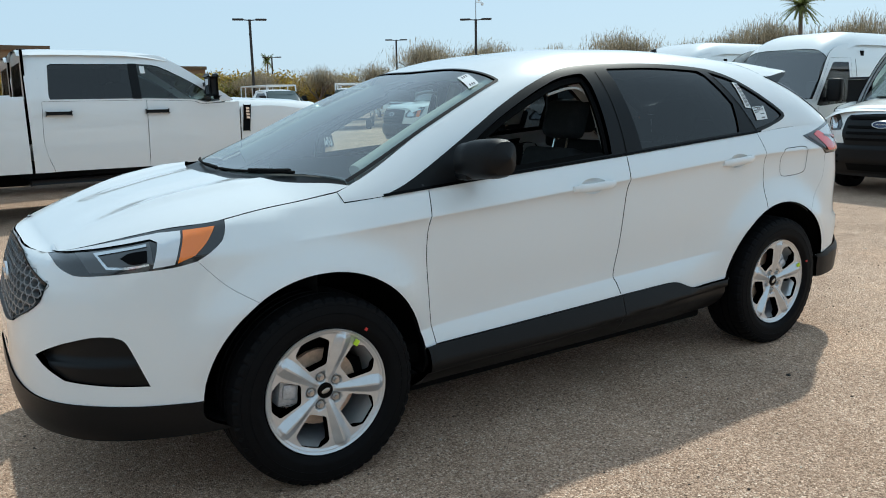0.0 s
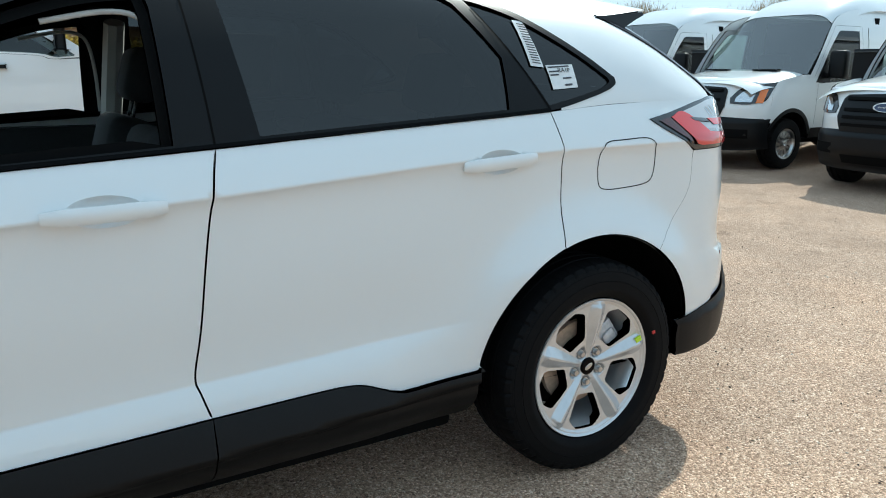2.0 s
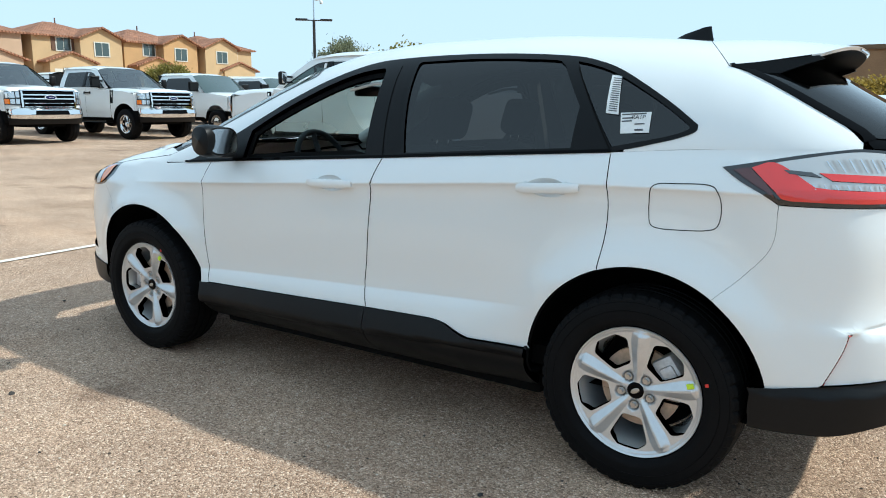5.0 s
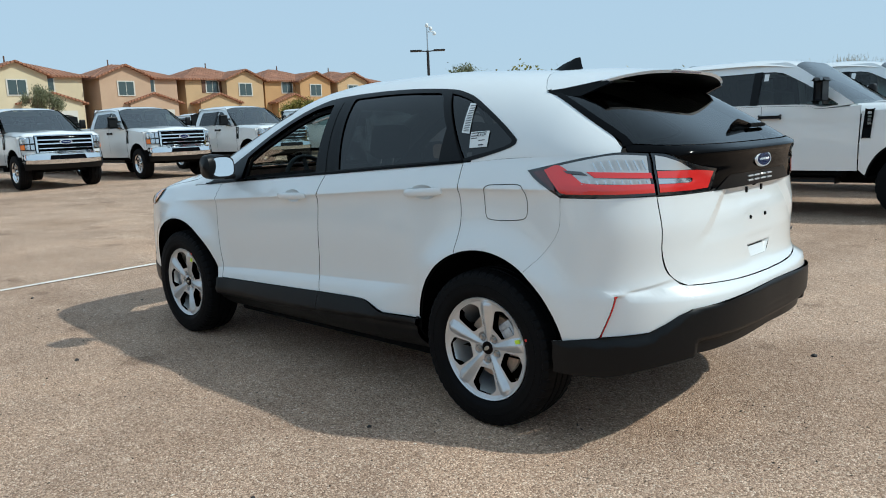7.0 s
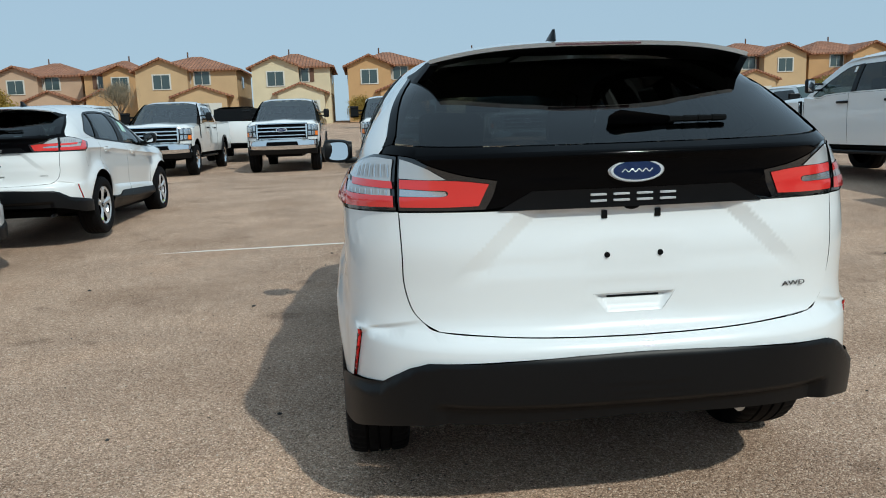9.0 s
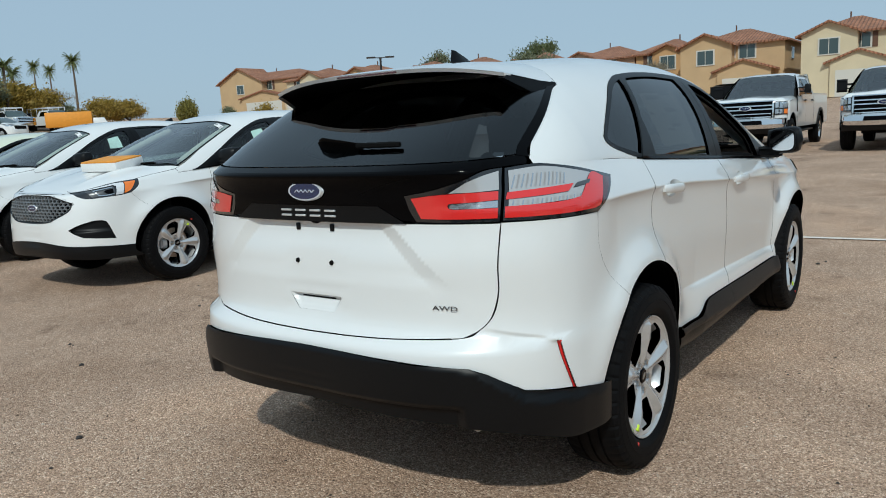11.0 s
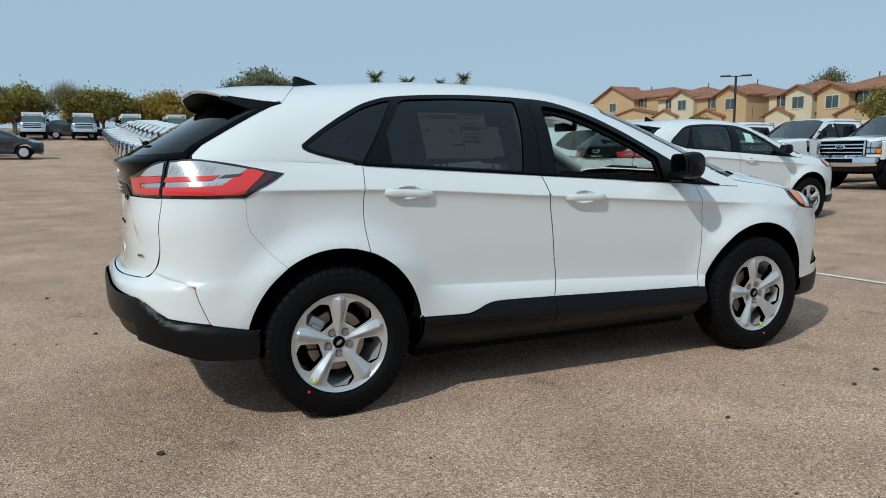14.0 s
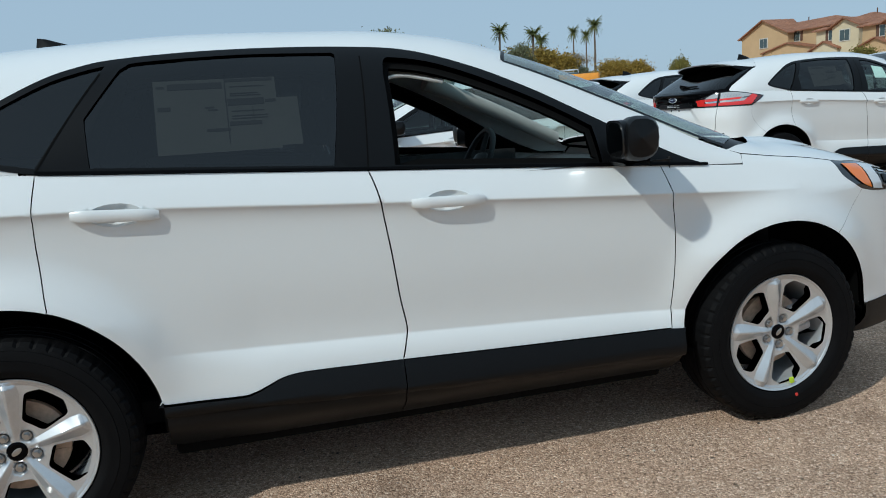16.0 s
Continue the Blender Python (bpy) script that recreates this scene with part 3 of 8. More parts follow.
    for i in range(5):
        a = radians(90 + 72 * i)
        bm = bmesh.new()
        p = Vector((.0572 * math.cos(a), 0, .0572 * math.sin(a)))
        rod(bm, p + Vector((0, .06, 0)), p + Vector((0, .090, 0)), .0115, .0095, 6)
        rod(bm, p + Vector((0, .066, 0)), p + Vector((0, .0775, 0)), .0145, .0145, 14)
        finish(bm, "lug_nut", M_STEEL, w)
    spun_part("brake_disc", [(.03, .0), (.03, .150), (.01, .150), (.01, .08)], M_DISC, w, 40, "bare steel brake disc")
    spun_part("disc_hat", [(.052, .0), (.052, .088), (.046, .094), (.028, .096)], M_LINER, w, 40, "black disc hat")
    bm = bmesh.new()
    box(bm, .095, .178, -.02, .060, -.062, .062)
    box(bm, .108, .165, .055, .068, -.030, .030)
    finish(bm, "brake_caliper", M_CALIPER, w, bevel=.012)
    spun_part("drum_back", [(-.07, .0), (-.07, .19), (-.12, .2)], M_LINER, w, 32)
    return w


def put_wheel(src, parent, m, dots=None, calm=None):
    """Hang a copy of the wheel's parts under a car."""
    made = {}
    for o in (src, *src.children_recursive):
        made[o] = new(o.name.split(".")[0], o.data)
        made[o].parent = made.get(o.parent, parent)
        if o.get("label"):
            made[o]["label"] = o["label"]
    made[src].matrix_local = m
    for o in made.values():
        if calm is not None and o.name.startswith("brake_caliper"):
            o.matrix_local = Matrix.Rotation(-calm, 4, "Y")
    if dots is not None:
        a = radians(dots)
        for nm, r, sz, mt, y in (("yellow_sticker", .214, (.012, .002, .009), M_YELLOW, .112), ("red_paint_mark", .276, (.006, .002, .006), M_REDDOT, .1245)):
            bm = bmesh.new()
            box(bm, r - sz[0], r + sz[0], y - .006, y + .003, -sz[2], sz[2], Matrix.Rotation(-a, 4, "Y"))
            finish(bm, nm, mt, made[src], bevel=.001)
    return made[src]


def text_mesh(name, body, size, material, parent, m, label="", thick=.0015):
    cu = bpy.data.curves.new(name, "FONT")
    cu.body, cu.size, cu.extrude, cu.align_x, cu.align_y = body, size, thick, "CENTER", "CENTER"
    tmp = new(name + "_curve", cu)
    me = bpy.data.meshes.new_from_object(tmp.evaluated_get(bpy.context.evaluated_depsgraph_get()))
    bpy.data.objects.remove(tmp)
    bpy.data.curves.remove(cu)
    me.materials.clear()
    me.materials.append(material)
    ob = hang(name, me, parent, label)
    ob.matrix_local = m
    return ob


def facing(p, n, up=(0, 0, 1)):
    """A pose at p whose z looks along n and whose y is up."""
    n = Vector(n).normalized()
    x = Vector(up).cross(n).normalized()
    y = n.cross(x)
    return Matrix.Translation(p) @ Matrix((x, y, n)).transposed().to_4x4()


def oval_badge(parent, p, n, w, h):
    m = facing(p, n)
    b = None
    for nm, k, y, mt in (("badge", 1.0, .004, M_SILVER), ("badge_field", .90, .0046, M_BLUE)):
        bm = bmesh.new()
        r = bmesh.ops.create_cone(bm, cap_ends=True, segments=40, radius1=1, radius2=.93, depth=1)
        bmesh.ops.transform(bm, matrix=m @ Matrix.Diagonal((w * k, h * k * (1 if k == 1 else .95), y * 2, 1)), verts=r["verts"])
        o = finish(bm, nm, mt, b or parent, "blue and chrome oval badge" if b is None else "")
        b = b or o
    bm = bmesh.new()
    tube(bm, [m @ Vector((u * w, (.12 * math.sin(u * 26)) * h, .0048)) for u in np.linspace(-.55, .55, 26)], h * .055, 5)
    finish(bm, "badge_script", M_SILVER, b)
    return b


def hexes(fn, poly, size, band, off):
    """A honeycomb of thin rails on a surface: verts and faces of every cell ring inside an outline."""
    arr = np.array(poly)
    lo, hi = arr.min(0), arr.max(0)
    V, F = [], []
    dx, dy = size * 1.9, size * .98
    cells = [(lo[0] + i * dx + (j % 2) * dx / 2, lo[1] + j * dy) for j in range(int((hi[1] - lo[1]) / dy) + 2) for i in range(int((hi[0] - lo[0]) / dx) + 2)]
    ok = inside(poly, np.array(cells))
    for c, good in zip(cells, ok):
        if not good:
            continue
        ring = []
        for r, o in ((1.0, off), (1.0 - band, off), (1.0 - band * 1.3, off - .02)):
            q = np.array([(c[0] + size * 1.12 * r * math.cos(a), c[1] + size * .66 * r * math.sin(a)) for a in np.arange(6) * math.pi / 3])
            p, _ = lay(fn, q, o)
            ring.append(p)
        k = len(V)
        V += [tuple(v) for rr in ring for v in rr]
        for lv in (0, 1):
            for i in range(6):
                j = (i + 1) % 6
                F.append((k + lv * 6 + i, k + lv * 6 + j, k + lv * 6 + 6 + j, k + lv * 6 + 6 + i))
    return V, F


def creases(x0, x1):
    xs = np.arange(x0, x1, .023)
    rows = [(x, CREASE(x) + o) for x in xs for o in (-.075, -.05, -.034, -.022, -.013, -.005, .005, .015, .03)]
    rows += [(x, LOWER(x) + o) for x in xs for o in (.05, .03, .015, .005, -.005, -.013, -.022, -.034, -.05) if -1.0 < x < 1.15]
    return np.array([(float(a), float(b)) for a, b in rows])


FRONT_HOLE = outline([(-.125, 1.178), (.3, 1.150), (.668, 1.126)], [(.668, 1.126), (.655, 1.262)], [(.655, 1.262), (.56, 1.318), (.42, 1.391), (.22, 1.480), (.06, 1.535), (-.07, 1.556), (-.105, 1.548), (-.118, 1.50)], n=5)


def sill_map(x, z):
    """The flank's surface with the folded edge that runs along the sill cladding."""
    p = side_map(x, z)
    fold = np.interp(p[..., 0], (-.99, -.7, -.4, .3, .95), (.425, .42, .405, .372, .36))
    p[..., 1] += .018 * np.clip((.50 - z) / (.50 - fold), 0, 1) * np.clip((z - fold + .012) / .012, 0, 1) - .004
    return p


def make_crossover():
    car = new("crossover")
    A = car
    for sd in (1, -1):
        # front wing
        edge = [(x, shut_z(x)) for x in np.linspace(1.30, 1.70, 8)]
        arch_f = arc(HUBS[0], ARCH_Z, ARCH_R, 57, 172, 30)
        panel("front_wing", side_map, outline(DOOR_F[::-1], [(.912, 1.098), (1.125, 1.083), (1.285, 1.072)], edge, LAMP_BACK, FRONT_SEAM, arch_f, n=4), M_PAINT, A, sd, res=.035, extra=creases(.95, 1.5), gap=.0012, label="white front wing")
        # doors with belt mouldings and handles
        fd = panel("front_door", side_map,  outline(DOOR_F, SILL_F[::-1], DOOR_B[::-1], [(-.222, 1.168), (.3, 1.137), (.912, 1.098)]), M_PAINT, A, sd, res=.03, gap=.0026, holes=(handle_ring(-.09, .175, 1.046, 1.040),), extra=creases(-.25, 1.0), label="white front door")
        rd = panel("rear_door", side_map,  outline(DOOR_B, SILL_R[::-1], arc(HUBS[1], ARCH_Z, ARCH_R, 10, 70, 14), DOOR_R[::-1], [(-1.264, 1.234), (-.7, 1.199), (-.222, 1.168)]), M_PAINT, A, sd, res=.03, gap=.0026, holes=(handle_ring(-1.17, -.91, 1.101, 1.086),), extra=creases(-1.3, -.1), label="white rear door")
        for door, x0, x1, z0, z1 in ((fd, -.09, .175, 1.046, 1.040), (rd, -1.17, -.91, 1.101, 1.086)):
            make_handle(door, x0, x1, z0, z1, sd)
        # rear quarter
        lamp_top = [(-1.682, 1.201), (-1.77, 1.219), (-1.9, 1.242), (-2.045, 1.268)]
        panel("rear_quarter", side_map, outline(DOOR_R, arc(HUBS[1], ARCH_Z, ARCH_R, 70, 124, 16), REAR_SEAM, [(-1.853, 1.092), (-1.77, 1.15), (-1.682, 1.201)], lamp_top, [(-2.045, 1.268), (-1.8, 1.262), (-1.5, 1.2505), (-1.264, 1.2335)], n=5), M_PAINT, A, sd, res=.03, extra=creases(-1.9, -1.25), gap=.0012, label="white rear quarter panel")
        fuel = smooth([(-1.43, 1.05), (-1.435, 1.11), (-1.46, 1.135), (-1.53, 1.14), (-1.63, 1.142), (-1.665, 1.12), (-1.678, 1.06), (-1.668, 1.005), (-1.63, .987), (-1.54, .98), (-1.47, .98), (-1.438, .995), (-1.43, 1.05)], 5)[:-1]
        if sd > 0:
            v, f = ribbon(side_map, fuel + fuel[:2], .0032, .0010)
            hang("fuel_flap_joint", mesh_of("fuel_flap_joint", v, f, M_LINER), A)
        # sill cladding in two lengths
        panel("sill_cladding", sill_map, outline(SILL_R, [(-.158, .490), (-.158, .262)], [(-.158, .258), (-.92, .258)], arc(HUBS[1], ARCH_Z, ARCH_R + .004, -14, 9, 8)), M_BLACKPL, A, sd, off=.012, gap=.002, depth=.03, res=.012, label="black plastic sill cladding")
        panel("sill_cladding", sill_map, outline(SILL_F, [(.925, .458), (.978, .455)], arc(HUBS[0], ARCH_Z, ARCH_R + .004, 174, 196, 8), [(.95, .258), (-.158, .258)], [(-.158, .262), (-.158, .490)]), M_BLACKPL, A, sd, off=.012, gap=.002, depth=.03, res=.012, label="black plastic sill cladding")
        # window band: black frame with three openings
        front_hole = FRONT_HOLE
        rear_hole = outline([(-1.105, 1.242), (-.7, 1.216), (-.335, 1.192)], [(-.335, 1.192), (-.30, 1.40), (-.278, 1.575)], [(-.29, 1.582), (-.6, 1.588), (-.93, 1.575), (-.985, 1.56)], [(-1.0, 1.55), (-1.112, 1.395)], [(-1.112, 1.395), (-1.105, 1.242)], n=5)
        quart_hole = outline([(-1.262, 1.252), (-1.45, 1.292), (-1.525, 1.318), (-1.528, 1.334)], [(-1.528, 1.334), (-1.44, 1.395), (-1.335, 1.457), (-1.215, 1.518), (-1.11, 1.552), (-1.045, 1.566)], [(-1.045, 1.566), (-1.16, 1.40), (-1.262, 1.252)], n=5)
        band = panel("window_frame", side_map, outline(DLO_LOW, DLO_TIP, DLO_TOP), M_TRIM, A, sd, holes=(front_hole, rear_hole, quart_hole), off=.003, depth=.022, res=.03, label="satin black window surround")
        for nm, hole in (("rear_window", rear_hole), ("quarter_window", quart_hole)):
            panel(nm, side_map, shrink(hole, -.004), M_PRIVACY, A, sd, off=-.004, depth=0, res=.04, label="dark privacy glass").visible_shadow = False
        for line in ([(-.222, 1.17), (-.19, 1.565)], [(-1.262, 1.238), (-1.15, 1.41), (-1.06, 1.54)]):
            v, f = ribbon(side_map, line, .005, .0045)
            hang("frame_joint", mesh_of("frame_joint", v * np.array([1, sd, 1]), f, M_LINER), band)
        q, _ = lay(side_map, np.array(smooth([(.12, 1.492), (-.02, 1.522), (-.095, 1.512), (-.13, 1.46), (-.15, 1.35), (-.16, 1.19)], 4)), -.05)
        bm = bmesh.new()
        tube(bm, q * (1, sd, 1), .007)
        finish(bm, "door_seal", M_HEADLINER, A)
        q, _ = lay(top_map, np.array(smooth([(1.17, .725), (.9, .672), (.55, .605), (.36, .565)], 5)), -.055)
        bm = bmesh.new()
        tube(bm, q * (1, sd, 1), .042, 10)
        finish(bm, "pillar_trim", M_HEADLINER, A, "grey screen pillar trim")
        panel("window_channel", side_map, shrink(front_hole, -.004), M_LINER, band, sd, holes=(shrink(front_hole, .024),), off=-.022, depth=.012, res=.04)
        v, f = ribbon(side_map, [(1.12, 1.085), (.5, 1.128), (-.25, 1.174), (-1.0, 1.220), (-1.262, 1.238)], .012, .008)
        hang("belt_moulding", mesh_of("belt_moulding", v * np.array([1, sd, 1]), f, M_GLOSSBLACK), band)
        # screen pillar, roof rail and rear pillar on one side, with half of the roof
        def up(pts):
            return [(x, q_z(x, z)) for x, z in pts]
        frame = outline([(1.125, q_z(1.125, 1.083)), (1.285, .0)], [(1.285, .0), (1.2975, q_y(1.2975, rim_y(1.2975)))], [(1.2975, q_y(1.2975, rim_y(1.2975))), (1.24, q_y(1.24, .797))],
                        [(1.24, q_y(1.24, .797)), (.9, q_y(.9, .715)), (.55, q_y(.55, .648)), (.375, q_y(.375, .612))],
                        [(.375, q_y(.375, .612)), (.44, q_y(.44, .4)), (.475, q_y(.475, .15)), (.48, 1.0)],
                        [(.48, 1.0), (-1.0, 1.0), (-1.44, 1.0)], [(-1.442 - .165 * q ** 3, q_y(-1.442 - .165 * q ** 3, .633 * q) if q else 1.0) for q in (0, .25, .45, .6, .72, .83, .92, 1)],
                        [(x, q_z(x, z)) for x, z in PILLAR], up([PILLAR[-1], (-2.06, 1.268)]),
                        [(-2.06, .0), (-1.8, .0), (-1.31, .0)], up([(-1.31, 1.245), (-1.45, 1.276), (-1.53, 1.3)]), up(DLO_TIP), up(DLO_TOP), n=5)
        panel("roof_side", arch_map, frame, M_PAINT, A, sd, res=.035, label="white roof and pillar pressing")
        # wheel housing
        for hx in HUBS:
            prof = [(.52, .05), (.52, ARCH_R + .02), (.905, ARCH_R + .02), (.925, ARCH_R - .004)]
            v, f = spun(prof, 48)
            v = [(p[0] + hx, sd * min(p[1], float(half(p[0] + hx, max(p[2] + ARCH_Z, .34))) - .014), max(p[2] + ARCH_Z, .34)) for p in v]
            hang("wheel_housing", mesh_of("wheel_housing", v, f, M_LINER), A)
        make_mirror(A, sd)
        make_tail_lamp(A, sd)
        make_head_lamp(A, sd)
    # bonnet
    xs = np.linspace(1.30, 2.262, 30)
    side_edge = [(x, rim_y(x)) for x in xs]
    half_poly = [(1.24, .80), (1.30, side_edge[0][1])] + side_edge + [(2.284, .429), (2.307, .323), (2.318, .216), (2.3195, .108), (2.3195, 0)]
    poly = half_poly + [(x, -y) for x, y in half_poly[::-1][1:]] + smooth([(1.24, -.80), (1.42, -.685), (1.53, -.45), (1.585, 0), (1.53, .45), (1.42, .685), (1.24, .80)], 6)[1:-1]

    def bonnet(x, y):
        p = top_map(x, y)
        lift = .016 * bump(np.abs(y), .60 - .22 * (x - 1.3), .05) - .012 * bump(np.abs(y), .34 - .1 * (x - 1.3), .10)
        p[..., 2] += lift * np.clip((2.15 - x) / .3, 0, 1) * np.clip((x - 1.36 + .2 * np.abs(y)) / .35, 0, 1)
        return p
    panel("bonnet", bonnet, poly, M_PAINT, A, res=.03, gap=.003, depth=.02, label="white bonnet with two raised creases")
    # scuttle and windscreen
    scut = smooth([(1.24, -.80), (1.42, -.685), (1.53, -.45), (1.585, 0), (1.53, .45), (1.42, .685), (1.24, .80)], 6) + smooth([(1.245, .775), (1.36, .66), (1.45, .45), (1.50, 0), (1.45, -.45), (1.36, -.66), (1.245, -.775)], 6)
    panel("scuttle_panel", top_map, scut, M_TRIM, A, res=.03, off=-.012, depth=0, label="black plastic scuttle under the windscreen")
    ws = smooth([(1.245, -.775), (1.36, -.66), (1.45, -.45), (1.50, 0), (1.45, .45), (1.36, .66), (1.245, .775)], 5) + smooth([(1.245, .782), (.9, .71), (.55, .643), (.375, .607)], 5) + smooth([(.375, .607), (.44, .4), (.475, .15), (.475, -.15), (.44, -.4), (.375, -.607)], 5)[1:] + smooth([(.375, -.607), (.55, -.643), (.9, -.71), (1.245, -.782)], 5)[1:-1]
    panel("windscreen", top_map, ws, M_WIND, A, res=.05, off=-.004, depth=0, label="green-tinted windscreen").visible_shadow = False
    for line, nm in (([(1.245, .78), (.9, .708), (.55, .641), (.375, .605)], "screen_seal"), ([(1.245, -.78), (.9, -.708), (.55, -.641), (.375, -.605)], "screen_seal"), ([(.375, .605), (.44, .4), (.475, 0), (.44, -.4), (.375, -.605)], "screen_seal")):
        v, f = ribbon(top_map, line, .014, .001)
        hang(nm, mesh_of(nm, v, f, M_TRIM), A)
    for y0, y1 in ((.62, .05), (.02, -.5)):
        bm = bmesh.new()
        p = [top_map(float(np.interp(abs(y), (0, .2, .45, .66), (1.50, 1.492, 1.45, 1.36))) + .012, y) + np.array([0, 0, .004]) for y in np.linspace(y0, y1, 10)]
        tube(bm, p, .006, 6)
        rod(bm, p[4] + np.array([.01, 0, .008]), top_map(1.51 - .3 * y0 ** 2, y0 - .03) + np.array([0, 0, .004]), .006, .010, 6)
        finish(bm, "wiper", M_LINER, A)
    make_tail(A)
    make_nose(A)
    make_stickers(A)
    make_cabin(A)
    # floor and dark inner skin behind the shut lines
    panel("inner_skin", side_map, [(-.93, .30), (.93, .30), (.93, 1.06), (-.2, 1.13), (-.93, 1.18)], M_LINER, A, off=-.03, depth=0, res=.08)
    panel("inner_skin", side_map, [(-.93, .30), (.93, .30), (.93, 1.06), (-.2, 1.13), (-.93, 1.18)], M_LINER, A, -1, off=-.03, depth=0, res=.08)
    bm = bmesh.new()
    box(bm, -1.95, 1.9, -.52, .52, .29, .38)
    # belly block, hung low to block light and darken the ground beneath
    box(bm, -.97, .97, -.74, .74, .20, .31)
    finish(bm, "underbody", M_LINER, A, bevel=.02)
    bm = bmesh.new()
    rod(bm, (-1.8, -.50, .32), (-2.06, -.50, .312), .018, .020, 14)
    finish(bm, "exhaust_pipe", M_STEEL, A)
    # roof aerial
    bm = bmesh.new()
    base = [(-1.40, .0), (-1.36, .024), (-1.28, .028), (-1.20, .018), (-1.18, 0)]
    ring = [(x, y) for x, y in base] + [(x, -y) for x, y in base[-2:0:-1]]
    lo = [bm.verts.new((x, y, float(TOP(x)) - .01)) for x, y in ring]
    mid = [bm.verts.new((-1.365 + (x + 1.365) * .55, y * .45, float(TOP(x)) + .03)) for x, y in ring]
    hi = [bm.verts.new((-1.37 + (x + 1.37) * .16, y * .2, 1.738 + (x + 1.3) * -.02)) for x, y in ring]
    for a, b in ((lo, mid), (mid, hi)):
        for i in range(len(ring)):
            bm.faces.new((a[i], a[(i + 1) % len(ring)], b[(i + 1) % len(ring)], b[i]))
    bm.faces.new(hi)
    finish(bm, "roof_aerial", M_TRIM, A, "black shark-fin aerial")
    wheel = make_wheel()
    for x in HUBS:
        for sd in (1, -1):
            corner = (1 if x > 0 else -1, sd)
            spin = radians({(1, 1): 15, (1, -1): 46, (-1, 1): 32, (-1, -1): 36}[corner])
            mark = {(1, 1): 141, (1, -1): 303, (-1, 1): 193, (-1, -1): -16}[corner]
            clamp = radians({(1, 1): 8, (1, -1): 165, (-1, 1): 145, (-1, -1): 30}[corner])
            put_wheel(wheel, A, Matrix.Translation((x, .81 * sd, HUB_Z)) @ Matrix.Rotation(0 if sd > 0 else math.pi, 4, "Z") @ Matrix.Rotation(spin, 4, "Y"), mark, spin + clamp)
    for o in (wheel, *wheel.children_recursive):
        bpy.data.objects.remove(o)
    return car


def handle_ring(x0, x1, z0, z1):
    return [((x0 + x1) / 2 + .086 * math.cos(a), (z0 + z1) / 2 + .037 * math.sin(a)) for a in np.arange(28) * math.pi / 14]


def make_handle(door, x0, x1, z0, z1, sd):
    xm, zm = (x0 + x1) / 2, (z0 + z1) / 2
    bm = bmesh.new()
    for i in range(15):
        t = i / 14
        x, z = x0 + (x1 - x0) * t, z0 + (z1 - z0) * t
        e = min(1, .15 + 5 * t, .15 + 5 * (1 - t)) ** .5
        y = float(half(x, z)) - .004 + .018 * e
        ring = [bm.verts.new((x, sd * (y + .010 * math.cos(a) * (.4 + .6 * e)), z + .0205 * math.sin(a) * (.5 + .5 * e))) for a in np.arange(10) * math.pi / 5]
        if i:
            for j in range(10):
                bm.faces.new((last[j], last[(j + 1) % 10], ring[(j + 1) % 10], ring[j]))
        else:
            bm.faces.new(ring)
        last = ring
    bm.faces.new(last)
    finish(bm, "door_handle", M_PAINT, door, "white pull handle")

    def cup(x, z):
        p = side_map(x, z)
        r2 = ((x - xm) / .086) ** 2 + ((z - zm) / .037) ** 2
        p[..., 1] -= .024 * np.clip(1 - r2, 0, 1) ** .7
        return p
    ring = handle_ring(x0, x1, z0, z1)
    panel("handle_recess", cup, ring, M_PAINT, door, sd, res=.012, depth=0)


def make_mirror(A, sd):
    bm = bmesh.new()
    n, rows = 20, []
    for i in range(11):
        t = i / 10
        y = .895 + .205 * t
        e = (1 - (2 * max(t, .12) - 1) ** 4) ** .35
        x0, zc = .750 - .06 * t, 1.208 + .012 * t
        rows.append([bm.verts.new((x0 + .082 * e * math.copysign(abs(math.cos(a)) ** .75, math.cos(a)) * (.72 if math.cos(a) < 0 else 1), sd * y, zc + .080 * e * math.copysign(abs(math.sin(a)) ** .7, math.sin(a)))) for a in np.arange(n) * 2 * math.pi / n])
    for a, b in zip(rows, rows[1:]):
        for j in range(n):
            bm.faces.new((a[j], a[(j + 1) % n], b[(j + 1) % n], b[j]))
    bm.faces.new(rows[0])
    bm.faces.new(rows[-1])
    m = finish(bm, "door_mirror", M_BLACKPL, A, "black plastic door mirror")
    n = 24
    for nm, k, back, deep, mt, words_ in (("mirror_rim", 1.13, .003, .045, M_BLACKPL, ""), ("mirror_glass", 1.0, 0, .004, M_CHROME, "mirror glass")):
        bm = bmesh.new()
        ring = [bm.verts.new((.642 + back + (.018 if sd > 0 else -.006) * math.cos(a) + (.006 if sd > 0 else -.005) * math.sin(a), sd * (.990 + .068 * k * math.copysign(abs(math.cos(a)) ** .6, math.cos(a))), 1.215 + .060 * k * math.copysign(abs(math.sin(a)) ** .6, math.sin(a)))) for a in np.arange(n) * 2 * math.pi / n]
        bm.faces.new(ring)
        r = bmesh.ops.extrude_face_region(bm, geom=bm.faces[:])
        bmesh.ops.translate(bm, vec=(deep, 0, 0), verts=[v for v in r["geom"] if isinstance(v, bmesh.types.BMVert)])
        finish(bm, nm, mt, m, words_)
    bm = bmesh.new()
    v = box(bm, .70, .80, .86, .95, 1.128, 1.165)
    for q in v:
        q.co.y *= sd
    finish(bm, "mirror_foot", M_BLACKPL, m, bevel=.014)


